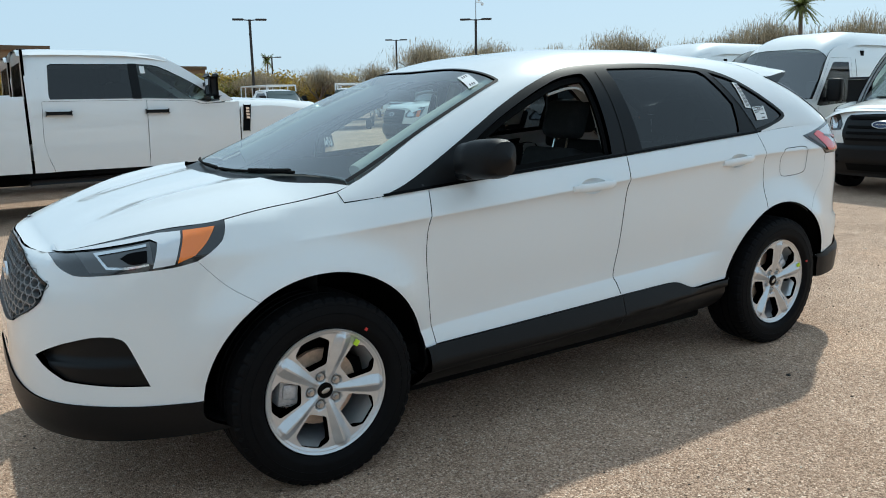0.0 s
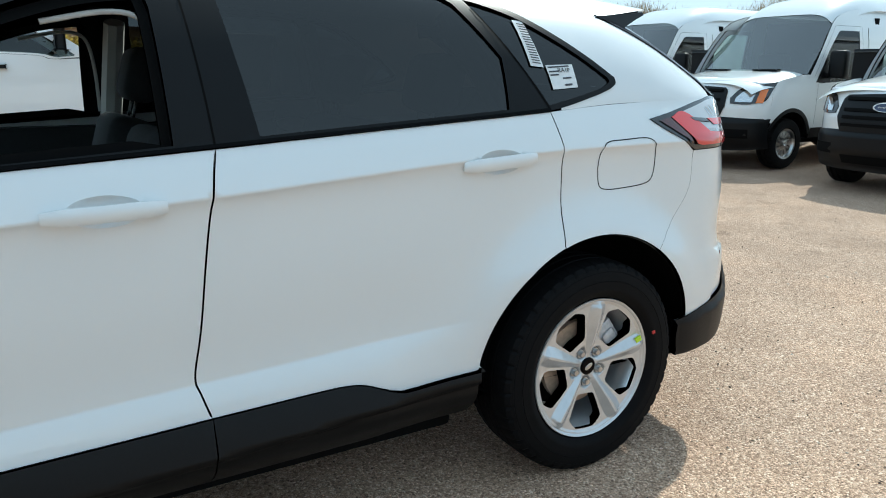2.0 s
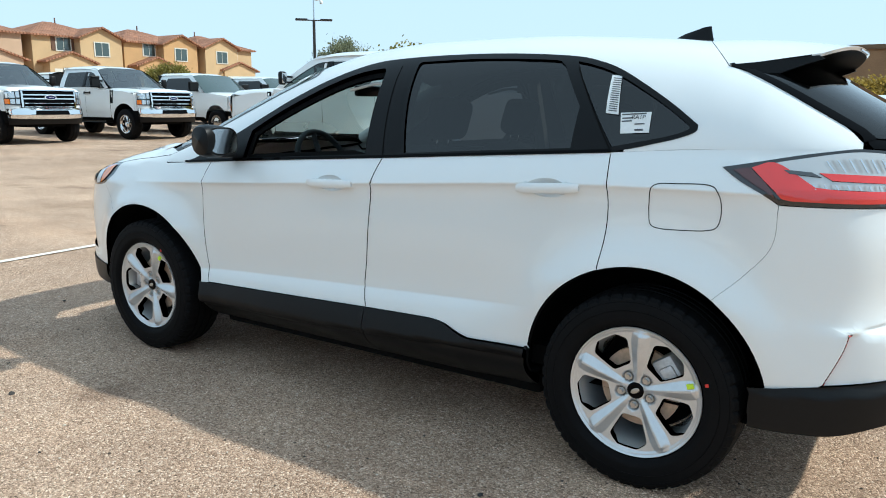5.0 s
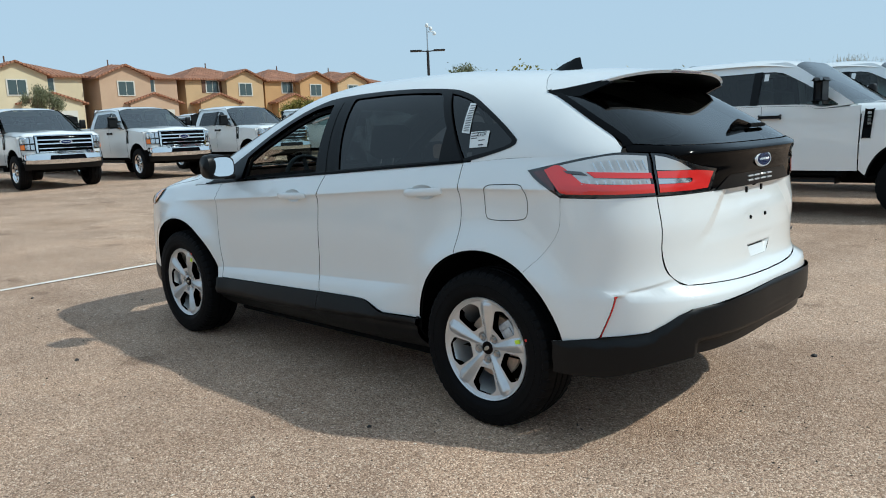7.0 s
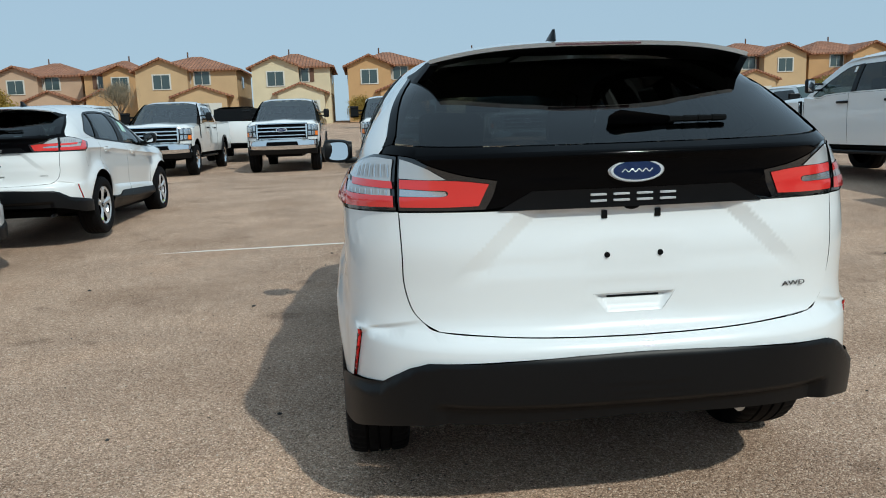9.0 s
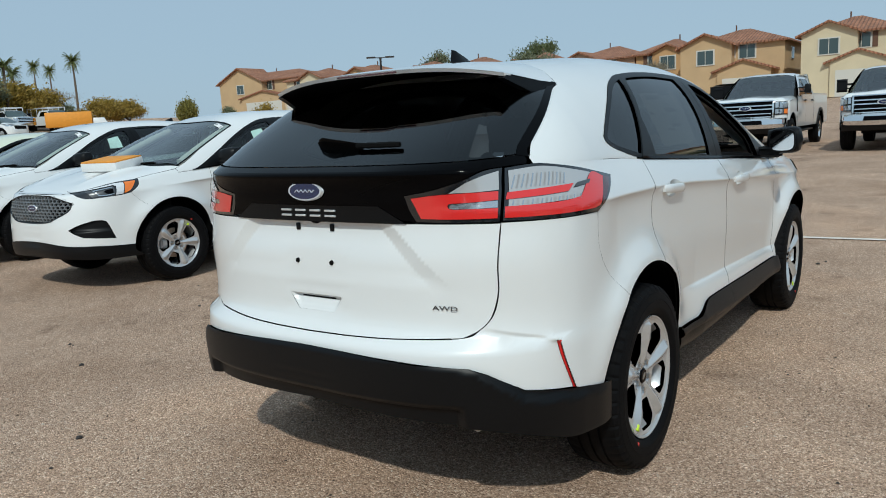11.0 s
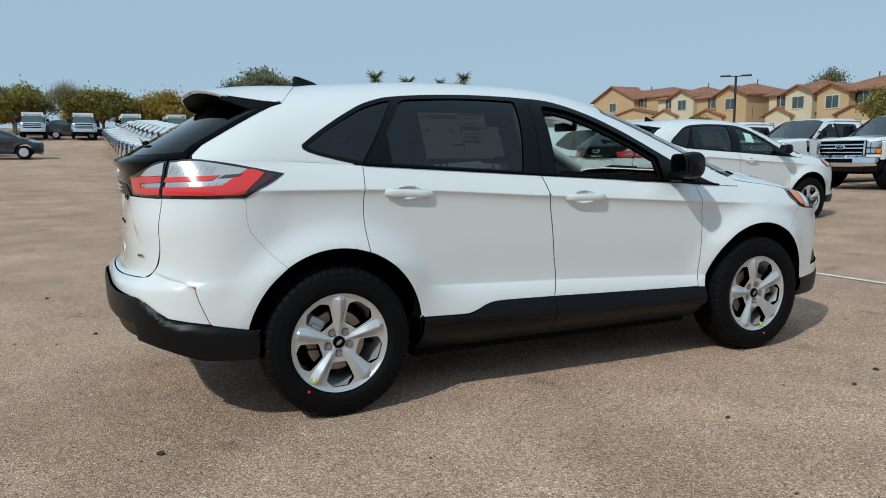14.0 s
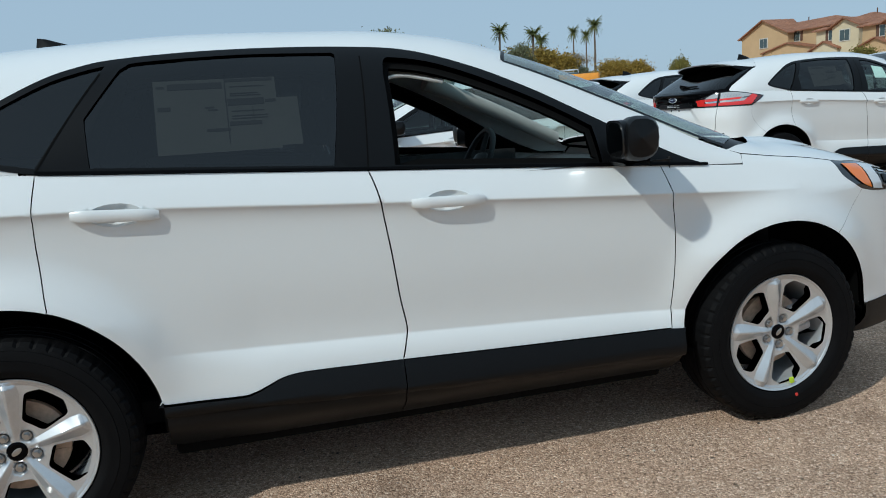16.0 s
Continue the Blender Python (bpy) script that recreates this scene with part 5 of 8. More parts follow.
def make_nose(A):
    grille = [[(-.25, .934), (0, .937), (.25, .934)], [(.25, .934), (.40, .905), (.555, .862)], [(.555, .862), (.515, .782), (.31, .69)], [(.31, .69), (.2, .676), (0, .670), (-.2, .676), (-.31, .69)], [(-.31, .69), (-.515, .782), (-.555, .862)], [(-.555, .862), (-.40, .905), (-.25, .934)]]
    fog = [[(.518, .612), (.58, .642), (.647, .668)], [(.647, .668), (.744, .692), (.814, .692)], [(.814, .692), (.858, .660), (.92, .510)], [(.92, .510), (.791, .521), (.65, .537)], [(.65, .537), (.569, .577), (.518, .612)]]
    g_out, f_out = outline(*grille), outline(*fog)
    f_left = [(-s, z) for s, z in f_out]
    seam = round_end(NOSES, smooth(FRONT_SEAM, 5))
    lamp_edge = round_end(NOSES, smooth(LAMP_NOSE, 4)[::-1] + smooth(LAMP_LOW, 4)[::-1][1:])
    archs = [(s_of(NOSES, HUBS[0] + ARCH_R * math.cos(radians(a)), ARCH_Z + ARCH_R * math.sin(radians(a))), ARCH_Z + ARCH_R * math.sin(radians(a))) for a in np.linspace(57, 4, 12)]
    low = [(archs[-1][0], .436), (1.065, .434), (.912, .440), (.75, .452), (.62, .456), (.5, .462), (.35, .478), (.2, .49), (0, .495)]
    hp = [(0, .946)] + smooth([(0, .946), (.2, .945), lamp_edge[0]], 4)[1:] + lamp_edge[1:] + seam[1:] + archs[1:] + smooth(low, 4)[1:]
    poly = hp + [(-s, z) for s, z in hp[::-1][1:-1]]
    b = panel("front_bumper", NOSES, poly, M_PAINT, A, res=.028, holes=(g_out, f_out, f_left), depth=.025, label="white front bumper cover")
    hp = smooth(low[::-1], 4) + smooth([(low[0][0], .436), (low[0][0], .37), (1.14, .318)], 3)[1:] + smooth([(1.14, .318), (.9, .318), (.68, .325), (.5, .336), (0, .345)], 4)[1:]
    poly = hp + [(-s, z) for s, z in hp[::-1][1:-1]]
    panel("front_apron", NOSES, poly, M_BLACKPL, b, res=.03, off=.006, depth=.03, label="black grained plastic front apron")
    bm = bmesh.new()
    box(bm, 1.75, 2.12, -.58, .58, .30, .37)
    finish(bm, "front_tray", M_LINER, b, bevel=.02)
    panel("grille_backing", NOSES, shrink(g_out, -.01), M_LINER, b, res=.05, off=-.03, depth=0)
    v, f = hexes(NOSES, shrink(g_out, .008), .030, .20, .0)
    hang("grille_mesh", mesh_of("grille_mesh", v, f, M_GRILLE, smooth_all=False), b, "grey honeycomb grille")
    rim_line = g_out + g_out[:1]
    a0, _ = lay(NOSES, np.array(rim_line), .006)
    a1, _ = lay(NOSES, np.array(shrink(g_out, .014) + shrink(g_out, .014)[:1]), -.004)
    k = len(rim_line)
    hang("grille_frame", mesh_of("grille_frame", np.vstack([a0, a1]), [(i, i + 1, k + i + 1, k + i) for i in range(k - 1)], M_TRIM), b)
    p = NOSES(np.array(0.), np.array(.815))
    oval_badge(b, (float(p[0]) + .004, 0, .815), (1, 0, .1), .088, .036)
    for sd in (1, -1):
        def pocket(s, z):
            p = NOSES(s, z)
            p[..., 0] -= .006 + .024 * np.clip((z - .585) / .02, 0, 1)
            return p
        panel("fog_lamp_cover", pocket, shrink(f_out, -.025), M_BLACKPL, b, sd, res=.025, off=-.008, depth=0, label="black plastic fog lamp blank")


def make_cabin(A):
    cab = new("cabin")
    cab.parent = A

    def seat(x, y, w, back_h, head=True):
        s = new("seat")
        s.parent = cab
        bm = bmesh.new()
        box(bm, x - .26, x + .26, y - w, y + w, .46, .66)
        finish(bm, "cushion", M_FABRIC, s, bevel=.05, seg=3)
        bm = bmesh.new()
        m = Matrix.Translation((x - .27, y, .60)) @ Matrix.Rotation(radians(-16), 4, "Y")
        box(bm, -.08, .09, -w, w, 0, back_h, m)
        for v in bm.verts:
            if v.co.z > .9:
                v.co.y = y + (v.co.y - y) * .8
        finish(bm, "backrest", M_FABRIC, s, bevel=.045, seg=3)
        if head:
            for hy in ((0,) if w < .4 else (-w * .62, w * .62)):
                bm = bmesh.new()
                box(bm, -.06, .06, hy - .13, hy + .13, back_h + .06, back_h + .26, m)
                finish(bm, "headrest", M_FABRIC, s, bevel=.045, seg=3)
                for d in (-.05, .05):
                    bm = bmesh.new()
                    q0, q1 = m @ Vector((0, hy + d, back_h - .02)), m @ Vector((0, hy + d, back_h + .08))
                    rod(bm, q0, q1, .007, .007, 6)
                    finish(bm, "headrest_post", M_CHROME, s)
        return s
    seat(.22, .37, .25, .60)
    seat(.22, -.37, .25, .60)
    seat(-.62, 0, .64, .58)
    dash = bmesh.new()
    prof = [(.70, .62), (.68, .86), (.72, .98), (.80, 1.055), (1.05, 1.075), (1.40, 1.06), (1.42, .60)]
    rows = [[dash.verts.new((x, y, z - (.02 if abs(y) > .7 else 0))) for x, z in prof] for y in np.linspace(-.84, .84, 9)]
    for a, b in zip(rows, rows[1:]):
        for j in range(len(prof) - 1):
            dash.faces.new((a[j], a[j + 1], b[j + 1], b[j]))
    finish(dash, "dashboard", M_DASH, cab, "black dashboard", bevel=.01)
    bm = bmesh.new()
    V, F = [], []
    for i in range(36):
        a = 2 * math.pi * i / 36
        for j in range(8):
            b = 2 * math.pi * j / 8
            V.append(((.185 + .016 * math.cos(b)) * math.cos(a), (.185 + .016 * math.cos(b)) * math.sin(a), .016 * math.sin(b)))
    F = [(i * 8 + j, i * 8 + (j + 1) % 8, (i + 1) % 36 * 8 + (j + 1) % 8, (i + 1) % 36 * 8 + j) for i in range(36) for j in range(8)]
    bm.free()
    st = hang("steering_wheel", mesh_of("steering_wheel", V, F, M_DASH), cab, "black steering wheel")
    st.matrix_local = Matrix.Translation((.56, .37, 1.075)) @ Matrix.Rotation(radians(-66), 4, "Y")
    bm = bmesh.new()
    ball(bm, (0, 0, -.02), (.075, .085, .04), 14, 8)
    for a in (0, 180, 270):
        q = Vector((math.cos(radians(a + 90)), math.sin(radians(a + 90)), 0))
        rod(bm, (0, 0, -.015), q * .18, .018, .014, 6)
    finish(bm, "wheel_boss", M_DASH, st)
    bm = bmesh.new()
    box(bm, -.008, .008, -.11, .11, 0, .17, Matrix.Translation((.70, 0, .90)) @ Matrix.Rotation(radians(-18), 4, "Y"))
    finish(bm, "centre_screen", M_GLOSSBLACK, cab, bevel=.004)
    bm = bmesh.new()
    box(bm, -.15, .66, -.11, .11, .42, .80)
    finish(bm, "centre_console", M_DASH, cab, bevel=.03)
    panel("headlining", top_map, [(.44, -.52), (.44, .52), (-1.6, .48), (-1.6, -.48)], M_HEADLINER, cab, res=.12, off=-.06, depth=0)
    bm = bmesh.new()
    box(bm, -1.9, 1.3, -.8, .8, .36, .44)
    finish(bm, "carpet", M_LINER, cab)
    for sd in (1, -1):
        bm = bmesh.new()
        v = box(bm, -.92, .95, .80, .845, .42, 1.12)
        v += box(bm, -.05, .75, .74, .81, .72, .80)
        for q in bm.verts:
            q.co.y *= sd
        finish(bm, "door_lining", M_DASH, cab, bevel=.01)
        # inner posts
        for x0, x1, t0 in ((-.20, -.22, .0), (-1.20, -1.02, 0)):
            bm = bmesh.new()
            rod(bm, (x0, sd * .80, 1.12), (x1, sd * .60, 1.53), .045, .04, 8)
            finish(bm, "post_trim", M_HEADLINER if x0 > -1 else M_FABRIC, cab)
    bm = bmesh.new()
    box(bm, .52, .55, -.12, .12, 1.44, 1.50)
    finish(bm, "inner_mirror", M_TRIM, cab, bevel=.012)
    return cab


def make_stickers(A):
    """Paper labels on the glass."""
    def paper(name, fn, poly, sd, rows, label, off=.001):
        p = panel(name, fn, poly, M_PAPER, A, sd, res=.03, off=off, depth=.0008, label=label)
        (x0, z0), (x1, z1), _, (x3, z3) = poly
        for k, (a, b, c, h) in enumerate(rows):
            def at(u, w):
                return (x0 + (x1 - x0) * u + (x3 - x0) * w, z0 + (z1 - z0) * u + (z3 - z0) * w)
            panel("printed_bar", fn, [at(a, c - h), at(b, c - h), at(b, c + h), at(a, c + h)], M_INK, p, sd, res=.05, off=off + .0012, depth=0)
    tall = [(-1.218, 1.372), (-1.268, 1.367), (-1.243, 1.508), (-1.203, 1.512)]
    paper("tall_label", side_map, tall, 1, [(.2, .85, w, .012) for w in np.linspace(.08, .92, 16)], "white barcode label")
    wide = [(-1.288, 1.300), (-1.392, 1.306), (-1.388, 1.378), (-1.276, 1.374)]
    paper("wide_label", side_map, wide, 1, [(.05, .9, .9, .03), (.05, .45, .72, .03), (.05, .4, .58, .03), (.5, .85, .42, .03), (.5, .8, .14, .04)], "white paper label with printed code")
    q, n = lay(side_map, np.array([(-1.345, 1.358)]), .003)
    text_mesh("printed_code", "RA1P", .022, M_INK, A, facing(q[0], n[0]), thick=.0003)
    paper("screen_label", top_map, [(.52, .49), (.53, .60), (.47, .59), (.46, .485)], 1, [(.1, .9, w, .05) for w in (.3, .5, .7)], "white label inside the windscreen")
    # price sheet hung inside the rear window
    bm = bmesh.new()
    m = Matrix.Translation((-.70, -.745, 1.39)) @ Matrix.Rotation(radians(-26), 4, "X")
    box(bm, -.20, .20, -.001, .001, -.14, .13, m)
    box(bm, .20, .27, -.001, .001, -.13, .05, m)
    sheet = finish(bm, "price_sheet", M_SHEET, A, "printed price sheet behind the rear side glass", flat=True)
    bm = bmesh.new()
    for x0, x1, z, h in ((-.155, .02, .106, .011), (-.19, -.165, .106, .004), (.03, .19, .122, .005), (.035, .155, .040, .012), (.16, .195, .040, .005),
                         (.035, .14, -.040, .007), (-.04, .035, -.060, .005), (-.19, -.15, .025, .007), (-.04, -.01, .024, .0025), (-.03, .0, .014, .0025)):
        box(bm, x0, x1, -.003, -.0015, z - h, z + h, m)
    for z in (.098, .072, .064, .006, -.012, -.022):
        box(bm, .045, .13 + .4 * (z * 10 % .1), -.003, -.0015, z - .0015, z + .0015, m)
    box(bm, .029, .031, -.003, -.0015, -.11, .115, m)
    box(bm, .115, .117, -.003, -.0015, -.03, .02, m)
    finish(bm, "printed_bars", M_FADED, sheet, flat=True)

# ---- pickup trucks and vans: slab-sided bodies ----
class Slab:
    """Half width of a tall vehicle: straight flanks, leaning glasshouse, rounded nose."""

    def __init__(self, width, belt, lean, nose, corner, power=3.0, tuck=.10, crease=None, bow=.022, crown=.05):
        self.w, self.belt, self.lean, self.nose, self.corner, self.power, self.tuck, self.crease = width, belt, lean, nose, corner, power, tuck, crease
        self.bow, self.crown = bow, crown

    def side(self, x, z):
        x, z = np.broadcast_arrays(np.asarray(x, float), np.asarray(z, float))
        y = self.w - .05 * np.clip((.8 - z) / .5, 0, 2) ** 2 * self.tuck * 4 - self.bow * ((z - 1.0) / .5) ** 2
        if self.crease:
            y = y - .012 * (1 - np.exp(-np.maximum(0, self.crease - z) / .04)) * np.clip((z - .5) / .2, 0, 1)
        over = np.maximum(0, z - self.belt)
        y = y - self.lean * over - self.crown * np.clip(over / .6, 0, 2) ** 3
        f = np.clip((x - self.corner) / (self.nose(z) - self.corner), 0, 1)
        y = y * (1 - f ** self.power) ** (1 / self.power)
        return np.stack([x, y, z], -1)

    def front(self, s, z):
        """Round the nose: s is the sideways place, 0 in the middle."""
        s, z = np.broadcast_arrays(np.asarray(s, float), np.asarray(z, float))
        k = np.clip(np.abs(s) / self.w, 0, .985)
        x = self.corner + (self.nose(z) - self.corner) * (1 - k ** self.power) ** (1 / self.power)
        return np.stack([x, s, z], -1)


def grid_part(name, fn, us, vs, material, parent, label="", off=0.0, core=(2.2, 0, 1.0)):
    u, v = np.meshgrid(us, vs, indexing="ij")
    uv = np.stack([u.ravel(), v.ravel()], 1)
    p, n = lay(fn, uv, off, core)
    w = len(vs)
    f = [(i * w + j, i * w + j + 1, (i + 1) * w + j + 1, (i + 1) * w + j) for i in range(len(us) - 1) for j in range(w - 1)]
    t = p[np.array(f)[:, :3]]
    if (np.cross(t[:, 1] - t[:, 0], t[:, 2] - t[:, 0]) * n[np.array(f)[:, 0]]).sum() < 0:
        f = [q[::-1] for q in f]
    return hang(name, mesh_of(name, p, f, material, n), parent, label)


def big_wheel(radius, rim_r, width, alloy, holes=8):
    w = new("wheel")
    h = width / 2
    k = radius
    prof = [(-h, rim_r + .02), (-h - .004, k * .86), (-h * .92, k * .965), (-h * .75, k * .99), (-.35 * h, k), (-.33 * h, k - .012), (-.25 * h, k - .012), (-.23 * h, k), (.23 * h, k), (.25 * h, k - .012), (.33 * h, k - .012), (.35 * h, k), (.75 * h, k * .99), (.92 * h, k * .965), (h + .004, k * .86), (h, rim_r + .02), (h * .85, rim_r + .004)]
    spun_part("tyre", prof, M_RUBBER, w, 96, "black truck tyre", lambda i, j: -.010 if i % 4 == 0 and (2 < j < 5 or 11 < j < 14) else 0, sharp=28)
    r = spun_part("rim", [(h * .85, rim_r), (h * .95, rim_r + .004), (h * .9, rim_r - .012), (h * .6, rim_r - .03), (h * .55, rim_r - .045)], alloy, w, 48, "bright rim")
    bm = bmesh.new()
    for i in range(holes):
        turn = Matrix.Rotation(2 * math.pi * i / holes, 4, "Y")
        rows = []
        for rr, wd, y in ((.06, .026, h * .62), (.12, .026, h * .66), (rim_r - .05, .034, h * .62), (rim_r - .025, .045, h * .60)):
            rows.append([bm.verts.new(turn @ Vector(p)) for p in ((rr, y - .03, -wd), (rr, y, -wd * .7), (rr, y, wd * .7), (rr, y - .03, wd))])
        for a, b in zip(rows, rows[1:]):
            for j in range(3):
                bm.faces.new((a[j], a[j + 1], b[j + 1], b[j]))
    finish(bm, "spokes", alloy, r)
    spun_part("hub", [(h * .62, .0), (h * .85, .03), (h * .8, .05), (h * .6, .085), (h * .4, .09)], alloy, w, 24)
    spun_part("brake_drum", [(h * .1, .0), (h * .1, rim_r - .03), (-h, rim_r)], M_LINER, w, 24)
    return w


def drop_thing(ob):
    for o in (*ob.children_recursive, ob):
        bpy.data.objects.remove(o)


TRUCK_NOSE = pchip([(.4, 2.86), (.6, 2.95), (1.2, 2.93), (1.33, 2.85), (1.5, 2.7)])


def make_truck(paint, label_paint, rack=False):
    """Crew-cab pickup, nose along +x, middle of the wheelbase over the origin."""
    T = new("pickup_truck")
    S = Slab(1.0, 1.43, .26, TRUCK_NOSE, 2.35, 3.2, crease=None)
    FA, RA, AR, AZ = 2.13, -2.03, .50, .45
    m = S.side

    def hood_z(x, y):
        c = 1.395 - .07 * ((x - 1.4) / 1.45) ** 2 + .035 * bump(np.abs(y), .0, .33)
        return c - .20 * np.clip((np.abs(y) - .78) / .24, 0, 1) ** 2.2

    def top(x, y):
        x, y = np.broadcast_arrays(np.asarray(x, float), np.asarray(y, float))
        return np.stack([x, y, hood_z(x, y)], -1)
    belt = 1.405
    for sd in (1, -1):
        panel("front_wing", m, outline([(1.54, .60), (1.56, 1.30)], [(1.56, 1.30), (2.05, 1.30), (2.62, 1.22)], [(2.62, 1.22), (2.66, .78)], arc(FA, AZ, AR + .02, 40, 172, 24)), paint, T, sd, res=.06, label=label_paint + " front wing")
        fd = panel("front_door", m, outline([(1.53, .58), (1.55, 1.372)], [(1.55, 1.372), (1.1, belt - .055), (.95, belt - .02), (.42, belt)], [(.42, belt), (.40, .58)]), paint, T, sd, res=.06, gap=.004, label=label_paint + " front door")
        rd = panel("rear_door", m, outline([(.40, .58), (.42, belt)], [(.42, belt), (-.70, belt)], [(-.70, belt), (-.72, .9), (-.64, .58)]), paint, T, sd, res=.06, gap=.004, label=label_paint + " rear door")
        panel("cab_corner", m, outline([(-.64, .58), (-.72, .9), (-.70, belt)], [(-.70, belt), (-.71, 1.945)], [(-.71, 1.945), (-.835, 1.92)], [(-.845, 1.5), (-.845, .58)]), paint, T, sd, res=.06)
        # glasshouse frame with two openings
        fr_hole = outline([(.37, belt + .02), (.95, belt + .0), (1.12, belt - .035), (1.30, 1.385)], [(1.30, 1.40), (.98, 1.62), (.66, 1.80), (.56, 1.83)], [(.52, 1.84), (.37, 1.845)], n=4)
        re_hole = outline([(.27, 1.845), (-.55, 1.84)], [(-.59, 1.82), (-.62, 1.5), (-.61, belt + .02)], [(-.61, belt + .02), (.27, belt + .02)], n=4)
        panel("cab_frame", m, outline([(1.47, 1.385), (1.1, belt - .055), (.95, belt - .02), (.42, belt)], [(.42, belt), (-.70, belt)], [(-.70, belt), (-.71, 1.945)], [(-.71, 1.945), (.45, 1.96), (.72, 1.92), (1.1, 1.67), (1.47, 1.40)], n=4), paint, T, sd, holes=(fr_hole, re_hole), res=.06, depth=.03)
        panel("front_window", m, shrink(fr_hole, -.005), M_TINTD, T, sd, res=.1, off=-.006, depth=0, label="side window").visible_shadow = False
        panel("rear_window", m, shrink(re_hole, -.005), M_PRIVACY, T, sd, res=.1, off=-.006, depth=0, label="dark rear side window").visible_shadow = False
        panel("window_post", m, [(.27, belt + .015), (.37, belt + .015), (.37, 1.85), (.27, 1.85)], M_TRIM, T, sd, res=.1, off=.004, depth=.01)
        panel("window_label", m, [(.40, 1.73), (.455, 1.73), (.455, 1.82), (.40, 1.82)], M_PAPER, T, sd, res=.1, off=.0, depth=.001, label="white paper label")
        # bed side
        panel("bed_side", m, outline([(-.875, .60), (-.875, 1.46)], [(-.875, 1.46), (-3.25, 1.46)], [(-3.25, 1.44), (-3.28, .62)], [(-3.2, .60), (-2.56, .60)], arc(RA, AZ, AR + .03, 14, 166, 24)[::-1], [(-1.5, .58), (-.875, .58)]), paint, T, sd, res=.06, depth=.06, label=label_paint + " bed side")
        flare = arc(RA, AZ, AR + .025, 14, 166, 20)
        panel("arch_flare", m, flare + arc(RA, AZ, AR + .10, 166, 14, 20), M_BLACKPL, T, sd, res=.05, off=.02, depth=.03, label="black wheel-arch flare")
        for door, x in ((fd, .53), (rd, -.54)):
            bm = bmesh.new()
            for v in box(bm, x - .13, x + .13, 1.0, 1.035, 1.245, 1.285):
                v.co.y *= sd
            finish(bm, "door_handle", M_TRIM, door, "black door handle", bevel=.012)
        # fender vent badge
        bm = bmesh.new()
        for v in box(bm, 1.60, 1.69, .985, 1.012, .98, 1.32):
            if v.co.z < 1.1:
                v.co.x -= .03
            v.co.y *= sd
        vent = finish(bm, "wing_vent", M_GLOSSBLACK, T, "black wing vent with chrome letters", bevel=.008)
        bm = bmesh.new()
        for i in range(4):
            for v in box(bm, 1.625, 1.665, 1.010, 1.016, 1.14 + .04 * i, 1.17 + .04 * i):
                v.co.y *= sd
        finish(bm, "vent_letter_bars", M_CHROME, vent)
        # tow mirror
        bm = bmesh.new()
        for v in box(bm, 1.11, 1.21, 1.09, 1.25, 1.44, 1.68):
            v.co.y *= sd
        mir = finish(bm, "tow_mirror", M_BLACKPL, T, "black tow mirror", bevel=.04, seg=3)
        bm = bmesh.new()
        for z in (1.47, 1.57):
            for v in box(bm, 1.12, 1.17, .93, 1.13, z, z + .035):
                v.co.y *= sd
        finish(bm, "mirror_arm", M_BLACKPL, mir, bevel=.008)
        bm = bmesh.new()
        for v in box(bm, 1.105, 1.115, 1.11, 1.23, 1.47, 1.65):
            v.co.y *= sd
        finish(bm, "mirror_glass", M_CHROME, mir, bevel=.003)
        for x in (FA, RA):
            v, f = spun([(.55, .1), (.55, AR + .04), (.97, AR + .04), (.985, AR + .0)], 28)
            v = [(p[0] + x, sd * p[1], max(p[2] + AZ, .5)) for p in v]
            hang("wheel_housing", mesh_of("wheel_housing", v, f, M_LINER), T)
        # headlamp
        lamp = panel("head_lamp", S.front, outline([(.70, .92), (.70, 1.25)], [(.70, 1.25), (.955, 1.24)], [(.955, 1.24), (.965, .93)], [(.965, .93), (.70, .92)], n=2), M_LAMPDARK, T, sd, res=.05, off=.006, depth=.03, label="clear headlamp in a chrome surround")
        for a, b, c, d in ((.71, .78, 1.10, 1.235), (.80, .945, 1.09, 1.225), (.71, .78, .95, 1.06), (.80, .88, .95, 1.06)):
            panel("lamp_cell", S.front, [(a, c), (b, c), (b, d), (a, d)], M_LAMPIN, lamp, sd, res=.04, off=.016, depth=.01)
        panel("amber_lens", S.front, [(.89, .95), (.955, .95), (.955, 1.06), (.89, 1.06)], M_AMBER, lamp, sd, res=.04, off=.016, depth=.01)
        panel("tail_lamp", lambda s, z: np.stack([-3.29 + 0 * s, s, z], -1), [(.86, .95), (.985, .95), (.985, 1.36), (.86, 1.36)], M_RED, T, sd, res=.1, off=0, depth=.05, label="red tail lamp")
        bm = bmesh.new()
        for v in box(bm, -.9, 1.3, .80, .98, .44, .50):
            v.co.y *= sd
        finish(bm, "running_board", M_BLACKPL, T, bevel=.02)
    # nose: grille, bumper
    panel("nose_panel", S.front, [(-.99, .80), (.99, .80), (.99, 1.26), (.6, 1.30), (-.6, 1.30), (-.99, 1.26)], paint, T, res=.06, off=-.012, depth=0)
    panel("grille_backing", S.front, [(-.70, .86), (.70, .86), (.70, 1.27), (-.70, 1.27)], M_GLOSSBLACK, T, res=.08, off=.0, depth=0)
    for z0, z1, w in ((1.243, 1.266, .69), (1.15, 1.178, .66), (1.06, 1.088, .66), (.955, .975, .62), (.87, .895, .62)):
        panel("grille_bar", S.front, [(-w, z0), (w, z0), (w, z1), (-w, z1)], M_CHROME, T, res=.06, off=.04, depth=.05, label="chrome grille bar")
